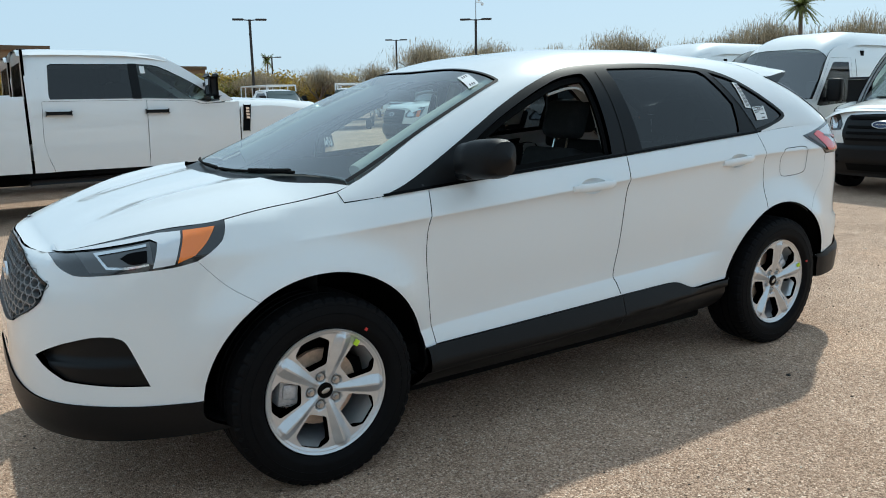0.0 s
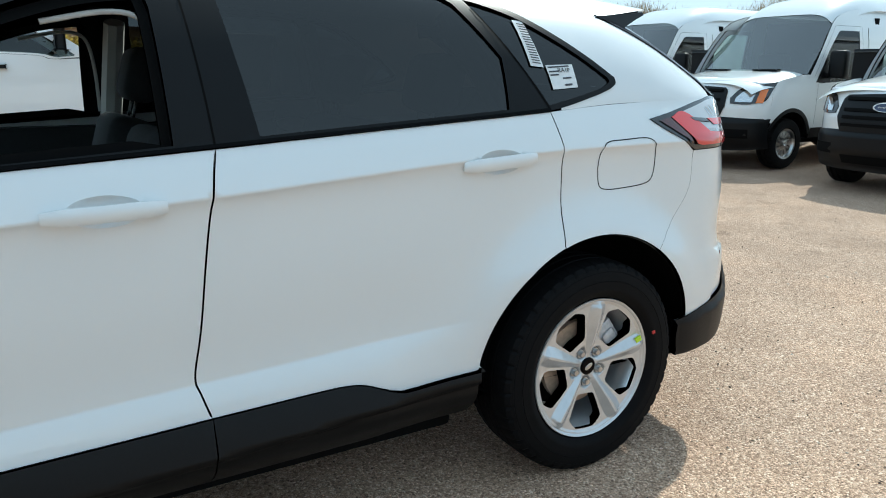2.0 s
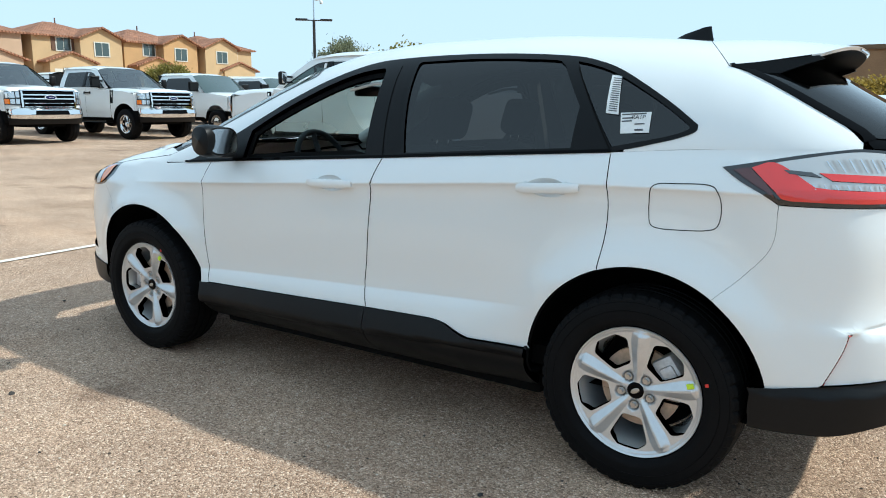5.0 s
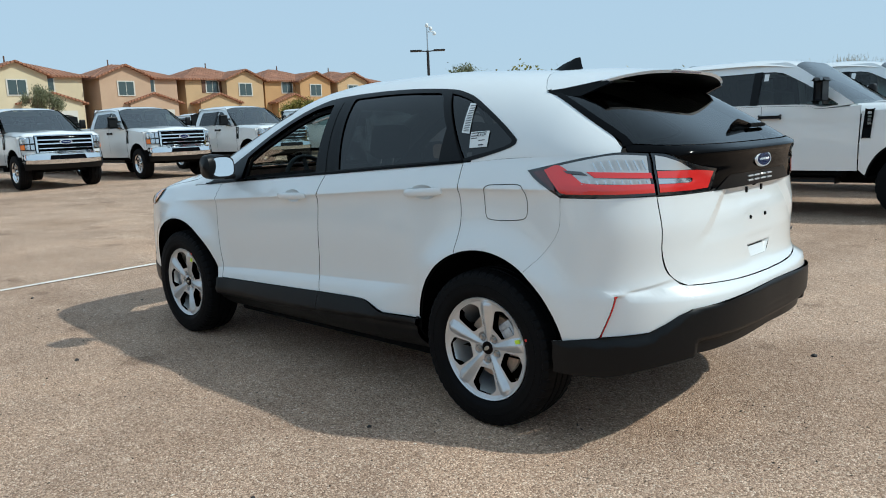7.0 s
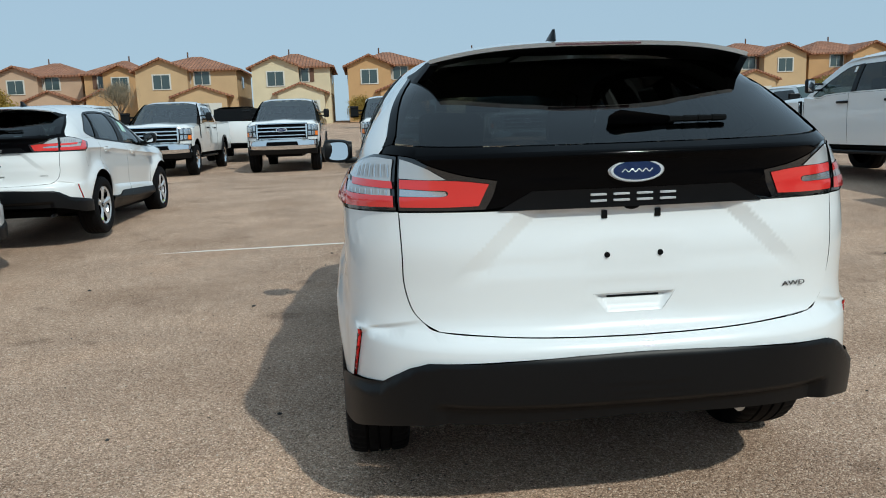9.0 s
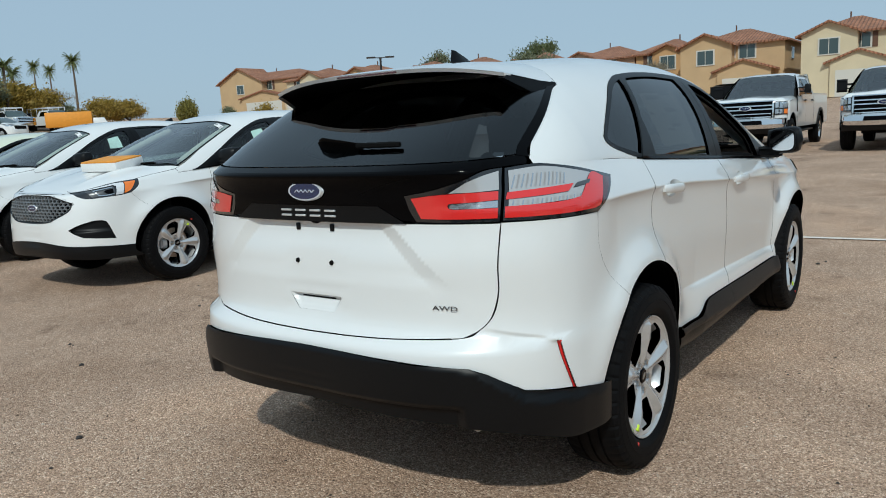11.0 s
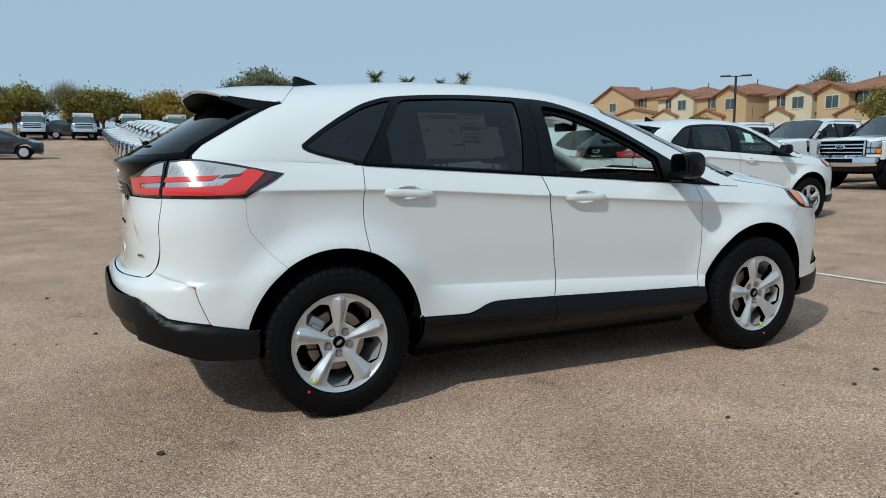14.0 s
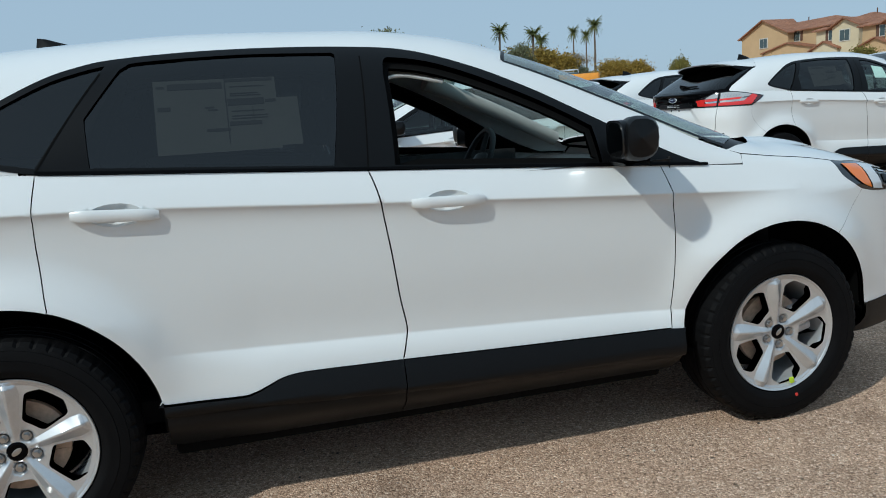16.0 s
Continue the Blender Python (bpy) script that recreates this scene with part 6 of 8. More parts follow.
    for s0 in (-.70, .62):
        panel("grille_bar", S.front, [(s0 + .02, .87), (s0 + .06, .87), (s0 + .06, 1.265), (s0 + .02, 1.265)], M_CHROME, T, res=.06, off=.03, depth=.05, label="chrome grille surround")
    oval_badge(T, (float(TRUCK_NOSE(1.11)) + .045, 0, 1.11), (1, 0, 0), .15, .062)

    def bump_map(s, z):
        p = S.front(s * .97, z)
        p[..., 0] += .07 + .02 * bump(z, .70, .06)
        return p
    panel("front_bumper", bump_map, outline([(-1.0, .62), (-.5, .60), (.5, .60), (1.0, .62)], [(1.0, .62), (1.0, .84)], [(1.0, .84), (.5, .86), (-.5, .86), (-1.0, .84)], [(-1.0, .84), (-1.0, .62)], n=4), M_CHROME, T, res=.05, depth=.08, label="chrome front bumper")
    panel("bumper_intake", bump_map, [(-.45, .70), (.45, .70), (.42, .80), (-.42, .80)], M_GLOSSBLACK, T, res=.06, off=.004, depth=0)
    panel("air_dam", bump_map, [(-.98, .46), (.98, .46), (1.0, .62), (-1.0, .62)], M_BLACKPL, T, res=.06, off=-.02, depth=.05, label="grey plastic air dam")
    # bonnet, roof, screen
    xs, ys = np.linspace(1.40, 2.80, 15), np.linspace(-.975, .975, 27)

    def hood(u, v):
        return top(u, v * (1 - .10 * np.clip((u - 2.2) / .6, 0, 1) ** 2)) - np.stack([0 * u, 0 * u, .09 * np.clip((u - 2.6) / .2, 0, 1) ** 2], -1)
    grid_part("bonnet", hood, xs, ys, paint, T, label_paint + " bonnet")

    def roof(u, v):
        z = 2.035 - .055 * np.clip((u - .1) / .75, 0, 1) ** 2 * 1.6 - .03 * np.clip((-u - .5) / .5, 0, 1) ** 2 - .09 * (np.abs(v) / .80) ** 5
        return np.stack([u, v, z], -1)
    grid_part("roof", roof, np.linspace(.75, -.88, 14), np.linspace(-.80, .80, 21), paint, T, label_paint + " cab roof")

    def screen(u, v):
        a, b = roof(np.full_like(u, .75), v * .98), np.stack([1.60 - .16 * (v / .9) ** 2, v * 1.10, 1.375 + 0 * v], -1)
        return a * (1 - u)[..., None] + b * u[..., None]
    grid_part("windscreen", screen, np.linspace(0, 1, 8), np.linspace(-.80, .80, 15), M_SCREEN, T, "windscreen").visible_shadow = False
    back_glass = lambda u, v: np.stack([-.865 + 0 * u + .03 * (v - 1.4), u, v], -1)
    panel("cab_back", back_glass, [(-.95, .7), (.95, .7), (.95, 1.45), (.80, 2.0), (-.80, 2.0), (-.95, 1.45)], paint, T, res=.2, depth=.03)
    panel("rear_screen", back_glass, [(-.72, 1.47), (.72, 1.47), (.66, 1.86), (-.66, 1.86)], M_GLOSSBLACK, T, res=.2, off=0, depth=.0)
    bm = bmesh.new()
    for y in (-.5, -.25, 0, .25, .5):
        if abs(y) < .3:
            box(bm, -.84, -.74, y - .06, y + .06, 1.99, 2.04)
    finish(bm, "roof_marker_lamps", M_TRIM, T, bevel=.01)
    # bed floor, tailgate, chassis
    bm = bmesh.new()
    box(bm, -3.25, -.90, -.86, .86, .82, .90)
    box(bm, -3.25, -.90, -.95, -.85, .85, 1.435)
    box(bm, -3.25, -.90, .85, .95, .85, 1.435)
    box(bm, -.94, -.89, -.93, .93, .85, 1.435)
    finish(bm, "bed", M_BLACKPL, T, "dark load bed")
    bm = bmesh.new()
    box(bm, -3.29, -3.22, -.85, .85, .88, 1.44)
    finish(bm, "tailgate", paint, T, label_paint + " tailgate", bevel=.012)
    bm = bmesh.new()
    box(bm, -3.42, -3.26, -.95, .95, .58, .78)
    finish(bm, "rear_bumper", M_CHROME, T, "chrome step bumper", bevel=.03)
    bm = bmesh.new()
    box(bm, -3.2, 2.7, -.5, .5, .40, .62)
    box(bm, -.98, 1.4, -.90, .90, .52, .62)
    finish(bm, "chassis", M_LINER, T)
    # dark cabin
    bm = bmesh.new()
    box(bm, .95, 1.45, -.85, .85, .9, 1.36)
    finish(bm, "dashboard", M_DASH, T, bevel=.04)
    for y in (.42, -.42):
        bm = bmesh.new()
        box(bm, .08, .30, y - .27, y + .27, .9, 1.62)
        box(bm, .10, .24, y - .14, y + .14, 1.64, 1.84)
        finish(bm, "seat", M_FABRIC, T, bevel=.05)
    bm = bmesh.new()
    box(bm, -.85, -.62, -.75, .75, .9, 1.6)
    finish(bm, "rear_seat", M_FABRIC, T, bevel=.05)
    wh = big_wheel(.415, .245, .27, M_CHROME)
    for x in (FA, RA):
        for sd in (1, -1):
            put_wheel(wh, T, Matrix.Translation((x, .855 * sd, .412)) @ Matrix.Rotation(0 if sd > 0 else math.pi, 4, "Z"))
    drop_thing(wh)
    return T


def make_far_truck(paint):
    """A pickup for the far rows: fewer parts."""
    T = new("pickup_truck")
    S = Slab(1.0, 1.43, .26, TRUCK_NOSE, 2.35, 3.2)
    m = S.side
    for sd in (1, -1):
        panel("body_side", m, outline([(-3.28, .62), (-2.56, .6)], arc(-2.03, .45, .53, 166, 14, 14), [(-1.4, .58), (1.42, .58)], arc(2.03, .45, .52, 172, 40, 14), [(2.66, .78), (2.62, 1.25)], [(2.62, 1.25), (1.4, 1.37), (.95, 1.39), (-.95, 1.42), (-3.25, 1.44)], n=3), paint, T, sd, res=.12)
        fr = outline([(1.28, 1.40), (.98, 1.62), (.60, 1.84)], [(.60, 1.84), (-.5, 1.84)], [(-.53, 1.42), (1.28, 1.40)], n=3)
        panel("cab_side", m, outline([(1.47, 1.385), (-.95, 1.41)], [(-.95, 1.41), (-.9, 1.93)], [(-.9, 1.93), (.45, 1.96), (.72, 1.92), (1.1, 1.67), (1.47, 1.385)], n=3), paint, T, sd, holes=(fr,), res=.12)
        panel("side_window", m, fr, M_PRIVACY, T, sd, res=.2, off=-.005, depth=0)
        panel("head_lamp", S.front, [(.70, .92), (.96, .92), (.96, 1.25), (.70, 1.25)], M_LAMPIN, T, sd, res=.12, off=.02, depth=.02)
        bm = bmesh.new()
        for v in box(bm, 1.11, 1.21, .98, 1.25, 1.44, 1.68):
            v.co.y *= sd
        finish(bm, "tow_mirror", M_BLACKPL, T, bevel=.03)
        for x in (2.03, -2.03):
            v, f = spun([(.10, .0), (.12, .24), (.135, .25), (.135, .36), (.11, .41), (-.11, .41), (-.12, .2)], 24)
            o = hang("wheel", mesh_of("wheel", [(p[0] + x, sd * (p[1] + .86), p[2] + .412) for p in v], f, M_RUBBER), T)
            v, f = spun([(.125, .0), (.13, .1), (.11, .15), (.128, .24)], 16)
            hang("rim", mesh_of("rim", [(p[0] + x, sd * (p[1] + .866), p[2] + .412) for p in v], f, M_CHROME), o)
    panel("nose_panel", S.front, [(-.99, .80), (.99, .80), (.99, 1.26), (.6, 1.30), (-.6, 1.30), (-.99, 1.26)], paint, T, res=.12, depth=0)
    panel("grille", S.front, [(-.68, .86), (.68, .86), (.68, 1.27), (-.68, 1.27)], M_GLOSSBLACK, T, res=.12, off=.012, depth=0)
    for z in (.95, 1.08, 1.22):
        panel("grille_bar", S.front, [(-.68, z), (.68, z), (.68, z + .06), (-.68, z + .06)], M_CHROME, T, res=.12, off=.04, depth=.02)
    panel("front_bumper", lambda s, z: S.front(s * .97, z) + np.array([.07, 0, 0]), [(-1.0, .55), (1.0, .55), (1.0, .85), (-1.0, .85)], M_CHROME, T, res=.1, depth=.06)
    grid_part("bonnet", lambda u, v: np.stack([u, v * (1 - .1 * np.clip((u - 2.2) / .6, 0, 1) ** 2), 1.40 - .08 * ((u - 1.4) / 1.4) ** 2 - .12 * (np.abs(v) / .97) ** 5 - .08 * np.clip((u - 2.6) / .2, 0, 1) ** 2], -1), np.linspace(1.4, 2.8, 8), np.linspace(-.97, .97, 13), paint, T)
    grid_part("roof", lambda u, v: np.stack([u, v, 2.03 - .09 * np.clip((u - .1) / .7, 0, 1) ** 2 - .09 * (np.abs(v) / .8) ** 5], -1), np.linspace(.76, -.95, 7), np.linspace(-.8, .8, 11), paint, T)
    grid_part("windscreen", lambda u, v: np.stack([.75 + u * (.85 - .16 * (v / .8) ** 2), v * (1 + .12 * u), 1.955 - .58 * u - .04 * (v / .8) ** 4], -1), np.linspace(0, 1, 4), np.linspace(-.8, .8, 7), M_PANE, T)
    bm = bmesh.new()
    box(bm, -3.28, -.9, -.9, .9, .6, 1.25)
    box(bm, -.95, -.88, -.85, .85, .6, 1.95)
    finish(bm, "bed", M_BLACKPL, T)
    bm = bmesh.new()
    box(bm, -3.3, -3.24, -.92, .92, .65, 1.43)
    finish(bm, "tailgate", paint, T, bevel=.02)
    bm = bmesh.new()
    box(bm, -3.0, 2.6, -.8, .8, .45, .75)
    finish(bm, "chassis", M_LINER, T)
    return T


def make_far_car(paint):
    """A low crossover for the far rows: fewer parts."""
    C = new("parked_car")
    hole = outline([(1.0, 1.13), (-.25, 1.19), (-1.45, 1.29)], [(-1.45, 1.31), (-1.2, 1.50), (-.8, 1.57), (-.2, 1.57), (.25, 1.47), (.6, 1.31), (1.0, 1.13)], n=3)
    for sd in (1, -1):
        panel("body_side", side_map, outline(arc(-1.425, .388, .45, 160, 20, 12), [(-.95, .3), (.95, .3)], arc(1.425, .388, .45, 160, 20, 12), [(1.95, .4), (1.95, .95)], [(1.95, .95), (1.3, 1.07), (-.2, 1.16), (-1.9, 1.25)], [(-1.95, 1.2), (-1.95, .4)], n=3), paint, C, sd, res=.1)
        panel("roof_side", arch_map, outline([(1.25, .0), (-2.0, .0)], [(-2.0, .0), (-1.5, 1.0)], [(-1.5, 1.0), (.5, 1.0)], [(.5, 1.0), (1.25, .0)], n=3), paint, C, sd, res=.1)
        panel("side_window", side_map, hole, M_PANE, C, sd, res=.1, off=.006, depth=0)
        panel("head_lamp", side_map, outline(LAMP_TOP, LAMP_BACK, LAMP_LOW, LAMP_NOSE, n=2), M_LAMPIN, C, sd, res=.05, off=.008, depth=0)
        for x in HUBS:
            v, f = spun([(.10, .0), (.112, .24), (.12, .25), (.12, .33), (.10, .372), (-.11, .372), (-.12, .2)], 24)
            o = hang("wheel", mesh_of("wheel", [(p[0] + x, sd * (p[1] + .80), p[2] + .374) for p in v], f, M_RUBBER), C)
            v, f = spun([(.118, .0), (.12, .1), (.105, .15), (.12, .24)], 16)
            hang("rim", mesh_of("rim", [(p[0] + x, sd * (p[1] + .806), p[2] + .374) for p in v], f, M_ALLOY), o)
    hp = [(0, .946), (.4, .94), (.8, .98), (1.0, 1.0), (1.05, .6), (1.0, .3), (0, .25)]
    panel("nose_panel", NOSES, hp + [(-s, z) for s, z in hp[::-1][1:-1]], paint, C, res=.1, depth=0)
    panel("grille", NOSES, [(-.42, .68), (.42, .68), (.46, .92), (-.46, .92)], M_LINER, C, res=.1, off=.006, depth=0)
    panel("tail_panel", TAILS, [(-1.1, .35), (1.1, .35), (1.0, 1.24), (-1.0, 1.24)], paint, C, res=.1, depth=0)
    panel("rear_glass", TAILS, [(-.76, 1.25), (.76, 1.25), (.7, 1.58), (-.7, 1.58)], M_PANE, C, res=.1, off=.004, depth=0)
    panel("bonnet", top_map, [(1.25, -.84), (1.9, -.74), (2.24, 0), (1.9, .74), (1.25, .84)], paint, C, res=.1, depth=0)
    panel("windscreen", top_map, [(1.3, -.72), (1.5, 0), (1.3, .72), (.42, .58), (.42, -.58)], M_PANE, C, res=.1, off=.004, depth=0)
    bm = bmesh.new()
    box(bm, -1.9, 1.9, -.8, .8, .28, .6)
    finish(bm, "chassis", M_LINER, C)
    return C


VAN_NOSE = pchip([(.3, 2.66), (.5, 2.78), (.8, 2.78), (1.0, 2.72), (1.15, 2.62), (1.3, 2.4)])


def make_van():
    """High white panel van, nose along +x, middle of the wheelbase over the origin."""
    V = new("panel_van")
    S = Slab(1.02, 1.45, .06, VAN_NOSE, 1.95, 2.7, bow=.011, crown=.025)
    FA, RA, AR, AZ = 1.875, -1.875, .42, .37
    m = S.side
    for sd in (1, -1):
        panel("front_wing", m, outline([(1.36, .55), (1.36, 1.20)], [(1.36, 1.20), (1.60, 1.29), (2.05, 1.232), (2.22, 1.19)], [(2.22, 1.19), (2.28, 1.0), (2.3, .66)], arc(FA, AZ, AR, 36, 166, 24)), M_PAINT, V, sd, res=.06, label="white front wing")
        win = outline([(.42, 1.22), (1.30, 1.17)], [(1.42, 1.19), (1.15, 1.62), (.92, 1.88)], [(.85, 1.90), (.42, 1.90)], n=4)
        panel("cab_door", m, outline([(1.36, .5), (1.36, 1.17)], [(1.50, 1.19), (1.25, 1.62), (1.0, 1.95)], [(.95, 1.97), (.34, 1.97)], [(.34, 1.97), (.34, .5)], n=4), M_PAINT, V, sd, holes=(win,), res=.07, gap=.004, label="white cab door")
        panel("cab_window", m, shrink(win, -.004), M_TINT, V, sd, res=.1, off=-.005, depth=0, label="side window").visible_shadow = False
        panel("door_mirror_base", m, [(1.10, 1.19), (1.42, 1.185), (1.20, 1.50)], M_BLACKPL, V, sd, res=.08, off=.006, depth=.02)
        panel("load_side", m, outline([(.34, .5), (.34, 2.2)], [(.34, 2.2), (-2.95, 2.2)], [(-3.0, 2.2), (-3.05, .5)], [(-3.0, .48), (-2.35, .48)], arc(RA, AZ, AR + .02, 15, 165, 20)[::-1], [(-1.4, .48), (.34, .48)]), M_PAINT, V, sd, res=.09, label="white load bay side")
        panel("load_side_recess", m, outline([(.2, 1.25), (.2, 1.95)], [(.2, 1.95), (-1.2, 1.95)], [(-1.2, 1.95), (-1.2, 1.25)], n=2), M_PAINT, V, sd, res=.09, off=.006, depth=.01)
        panel("a_pillar", m, outline([(1.50, 1.19), (1.25, 1.62), (1.0, 1.95)], [(.95, 1.97), (.34, 1.97)], [(.34, 1.97), (.34, 2.22)], [(.34, 2.22), (.70, 2.16), (1.02, 2.02), (1.32, 1.64), (1.62, 1.19)], n=4), M_PAINT, V, sd, res=.06)
        lamp = panel("head_lamp", S.front, outline([(.60, .97), (.70, 1.10), (.90, 1.16)], [(.985, 1.19), (.955, .97), (.93, .92)], [(.93, .92), (.8, .89), (.62, .90)], n=4), M_LAMPDARK, V, sd, res=.05, off=.01, depth=.03, label="clear headlamp with amber corner")
        panel("reflector", S.front, outline([(.67, .97), (.74, 1.06), (.86, 1.07)], [(.86, 1.07), (.84, .92)], [(.84, .92), (.67, .92)], n=3), M_LAMPIN, lamp, sd, res=.04, off=.018, depth=.01)
        panel("amber_lens", S.front, [(.875, .91), (.93, .91), (.945, 1.09), (.89, 1.09)], M_AMBER, lamp, sd, res=.04, off=.018, depth=.01)
        bm = bmesh.new()
        for v in box(bm, 1.12, 1.26, 1.06, 1.30, 1.24, 1.62):
            v.co.y *= sd
        mir = finish(bm, "door_mirror", M_BLACKPL, V, "tall black door mirror", bevel=.04, seg=3)
        bm = bmesh.new()
        for v in box(bm, 1.16, 1.24, .95, 1.10, 1.24, 1.32):
            v.co.y *= sd
        finish(bm, "mirror_arm", M_BLACKPL, mir, bevel=.01)
        for x in (FA, RA):
            vv, f = spun([(.6, .1), (.6, AR + .03), (.96, AR + .03), (.99, AR - .005)], 28)
            vv = [(p[0] + x, sd * p[1], max(p[2] + AZ, .42)) for p in vv]
            hang("wheel_housing", mesh_of("wheel_housing", vv, f, M_LINER), V)
        panel("arch_trim", m, outline(arc(FA, AZ, AR - .002, 24, 166, 20), arc(FA, AZ, AR + .05, 166, 24, 20), n=2), M_BLACKPL, V, sd, res=.05, off=.006, depth=.01)
        panel("sill_trim", m, [(-1.4, .42), (1.42, .42), (1.42, .56), (-1.4, .56)], M_BLACKPL, V, sd, res=.1, off=.006, depth=.01)
    panel("nose_panel", S.front, outline([(-.99, .66), (.99, .66)], [(.99, 1.18), (.6, 1.20), (0, 1.215), (-.6, 1.20), (-.99, 1.18)], n=4), M_PAINT, V, res=.06, depth=.02, label="white nose panel")
    gr = panel("grille", S.front, outline([(-.50, .70), (.50, .70)], [(.56, .86), (.54, 1.06)], [(.50, 1.10), (0, 1.12), (-.50, 1.10)], [(-.54, 1.06), (-.56, .86)], n=3), M_BLACKPL, V, res=.05, off=.02, depth=.03, label="black slatted grille")
    for z in (.76, .84, .92, 1.04):
        panel("grille_slat", S.front, [(-.48, z), (.48, z), (.48, z + .035), (-.48, z + .035)], M_LINER, gr, res=.08, off=.034, depth=.012)
    oval_badge(V, (float(VAN_NOSE(.98)) + .045, 0, .985), (1, 0, .12), .14, .055)

    def low(s, z):
        p = S.front(s, z)
        p[..., 0] += .05 * np.clip((.72 - z) / .08, 0, 1)
        return p
    bmp = panel("front_bumper", low, outline([(-.99, .30), (-.6, .26), (.6, .26), (.99, .30)], [(.99, .30), (.99, .70)], [(.99, .70), (.5, .72), (-.5, .72), (-.99, .70)], [(-.99, .70), (-.99, .30)], n=3), M_BLACKPL, V, res=.05, depth=.05, label="dark grey plastic bumper")
    panel("bumper_intake", low, [(-.45, .34), (.45, .34), (.45, .44), (-.45, .44)], M_LINER, bmp, res=.08, off=.004, depth=0)
    for s0 in (-.86, .58):
        panel("fog_pocket", low, [(s0, .44), (s0 + .28, .44), (s0 + .28, .56), (s0, .56)], M_LINER, bmp, res=.08, off=.004, depth=0)

    def hood(u, v):
        k = v * (1 - .13 * np.clip((u - 1.9) / .8, 0, 1) ** 2)
        z = 1.36 - .15 * ((u - 1.55) / 1.1) ** 1.0 - .13 * (np.abs(v) / 1.0) ** 5 - .06 * np.clip((u - 2.35) / .3, 0, 1) ** 2
        return np.stack([u, k, z], -1)
    grid_part("bonnet", hood, np.linspace(1.55, 2.62, 12), np.linspace(-1.012, 1.012, 25), M_PAINT, V, "white short bonnet")
    for y in (-.42, .42):
        bm = bmesh.new()
        box(bm, 1.66, 1.76, y - .2, y + .2, 1.335, 1.355, Matrix.Translation((0, 0, .003)))
        finish(bm, "bonnet_vent", M_LINER, V)

    def roof(u, v):
        z = 2.46 - .34 * np.clip((u + .1) / 1.0, 0, 1) ** 2.2 - .26 * (np.abs(v) / .92) ** 6
        return np.stack([u, v * (1 - .06 * np.clip((u + .1) / 1.0, 0, 1)), z], -1)

    def screen(u, v):
        a = roof(np.full_like(v, .85), v * 1.08) - np.array([0, 0, .006])
        b = np.stack([1.74 - .22 * (v / .8) ** 2, v * 1.18, 1.315 - .02 * (v / .8) ** 2], -1)
        return a * (1 - u)[..., None] + b * u[..., None]
    grid_part("windscreen", screen, np.linspace(0, 1, 8), np.linspace(-.80, .80, 15), M_SCREEN, V, "large windscreen").visible_shadow = False

    grid_part("roof", roof, np.r_[np.linspace(.86, -.2, 12), np.linspace(-.5, -3.02, 6)], np.linspace(-.92, .92, 25), M_PAINT, V, "white raised roof")
    bm = bmesh.new()
    box(bm, -3.06, -2.98, -.95, .95, .5, 2.3)
    finish(bm, "rear_doors", M_PAINT, V, bevel=.03)
    bm = bmesh.new()
    box(bm, -3.0, 2.4, -.6, .6, .3, .5)
    box(bm, 1.0, 1.7, -.88, .88, .7, 1.27)
    box(bm, -.1, .0, -.92, .92, .5, 2.1)
    finish(bm, "inner_bulkhead", M_LINER, V)
    for y in (.45, -.45):
        bm = bmesh.new()
        box(bm, .25, .45, y - .25, y + .25, .8, 1.6)
        finish(bm, "seat", M_FABRIC, V, bevel=.05)
    wh = big_wheel(.35, .205, .235, M_STEEL, 12)
    for x in (FA, RA):
        for sd in (1, -1):
            put_wheel(wh, V, Matrix.Translation((x, .86 * sd, .348)) @ Matrix.Rotation(0 if sd > 0 else math.pi, 4, "Z"))
    drop_thing(wh)
    return V


# ---- houses ----
M_TILE = grain(mat("clay_roof_tiles", (.33, .15, .085), .85), 3.2, .35, 0, second=.5)


def tile_rows(m):
    nt = m.node_tree
    b = nt.nodes["Principled BSDF"]
    co = nt.nodes.new("ShaderNodeTexCoord")
    w = nt.nodes.new("ShaderNodeTexWave")
    w.inputs["Scale"].default_value = 1.0
    w.bands_direction = "Y"
    nt.links.new(co.outputs["Object"], w.inputs["Vector"])
    bp = nt.nodes.new("ShaderNodeBump")
    bp.inputs["Strength"].default_value, bp.inputs["Distance"].default_value = .9, .12
    nt.links.new(w.outputs["Fac"], bp.inputs["Height"])
    nt.links.new(bp.outputs[0], b.inputs["Normal"])


tile_rows(M_TILE)
STUCCO = [grain(mat("stucco_" + n, c, .92), 40, .10, .3, second=.6) for n, c in (("cream", (.62, .53, .36)), ("tan", (.52, .36, .20)), ("ochre", (.50, .30, .14)), ("pink", (.50, .345, .235)))]
M_PANE = mat("house_window_pane", (.05, .075, .075), .08, 0, .5)
M_FRAME = mat("pale_window_frame", (.6, .58, .52), .6)
M_SHUTTER = mat("brown_shutter", (.12, .06, .035), .7)


def roof_slab(bm, poly, thick=.16):
    top = [bm.verts.new(p) for p in poly]
    low = [bm.verts.new((p[0], p[1], p[2] - thick)) for p in poly]
    bm.faces.new(top)
    bm.faces.new(low[::-1])
    for i in range(len(poly)):
        j = (i + 1) % len(poly)
        bm.faces.new((top[i], low[i], low[j], top[j]))


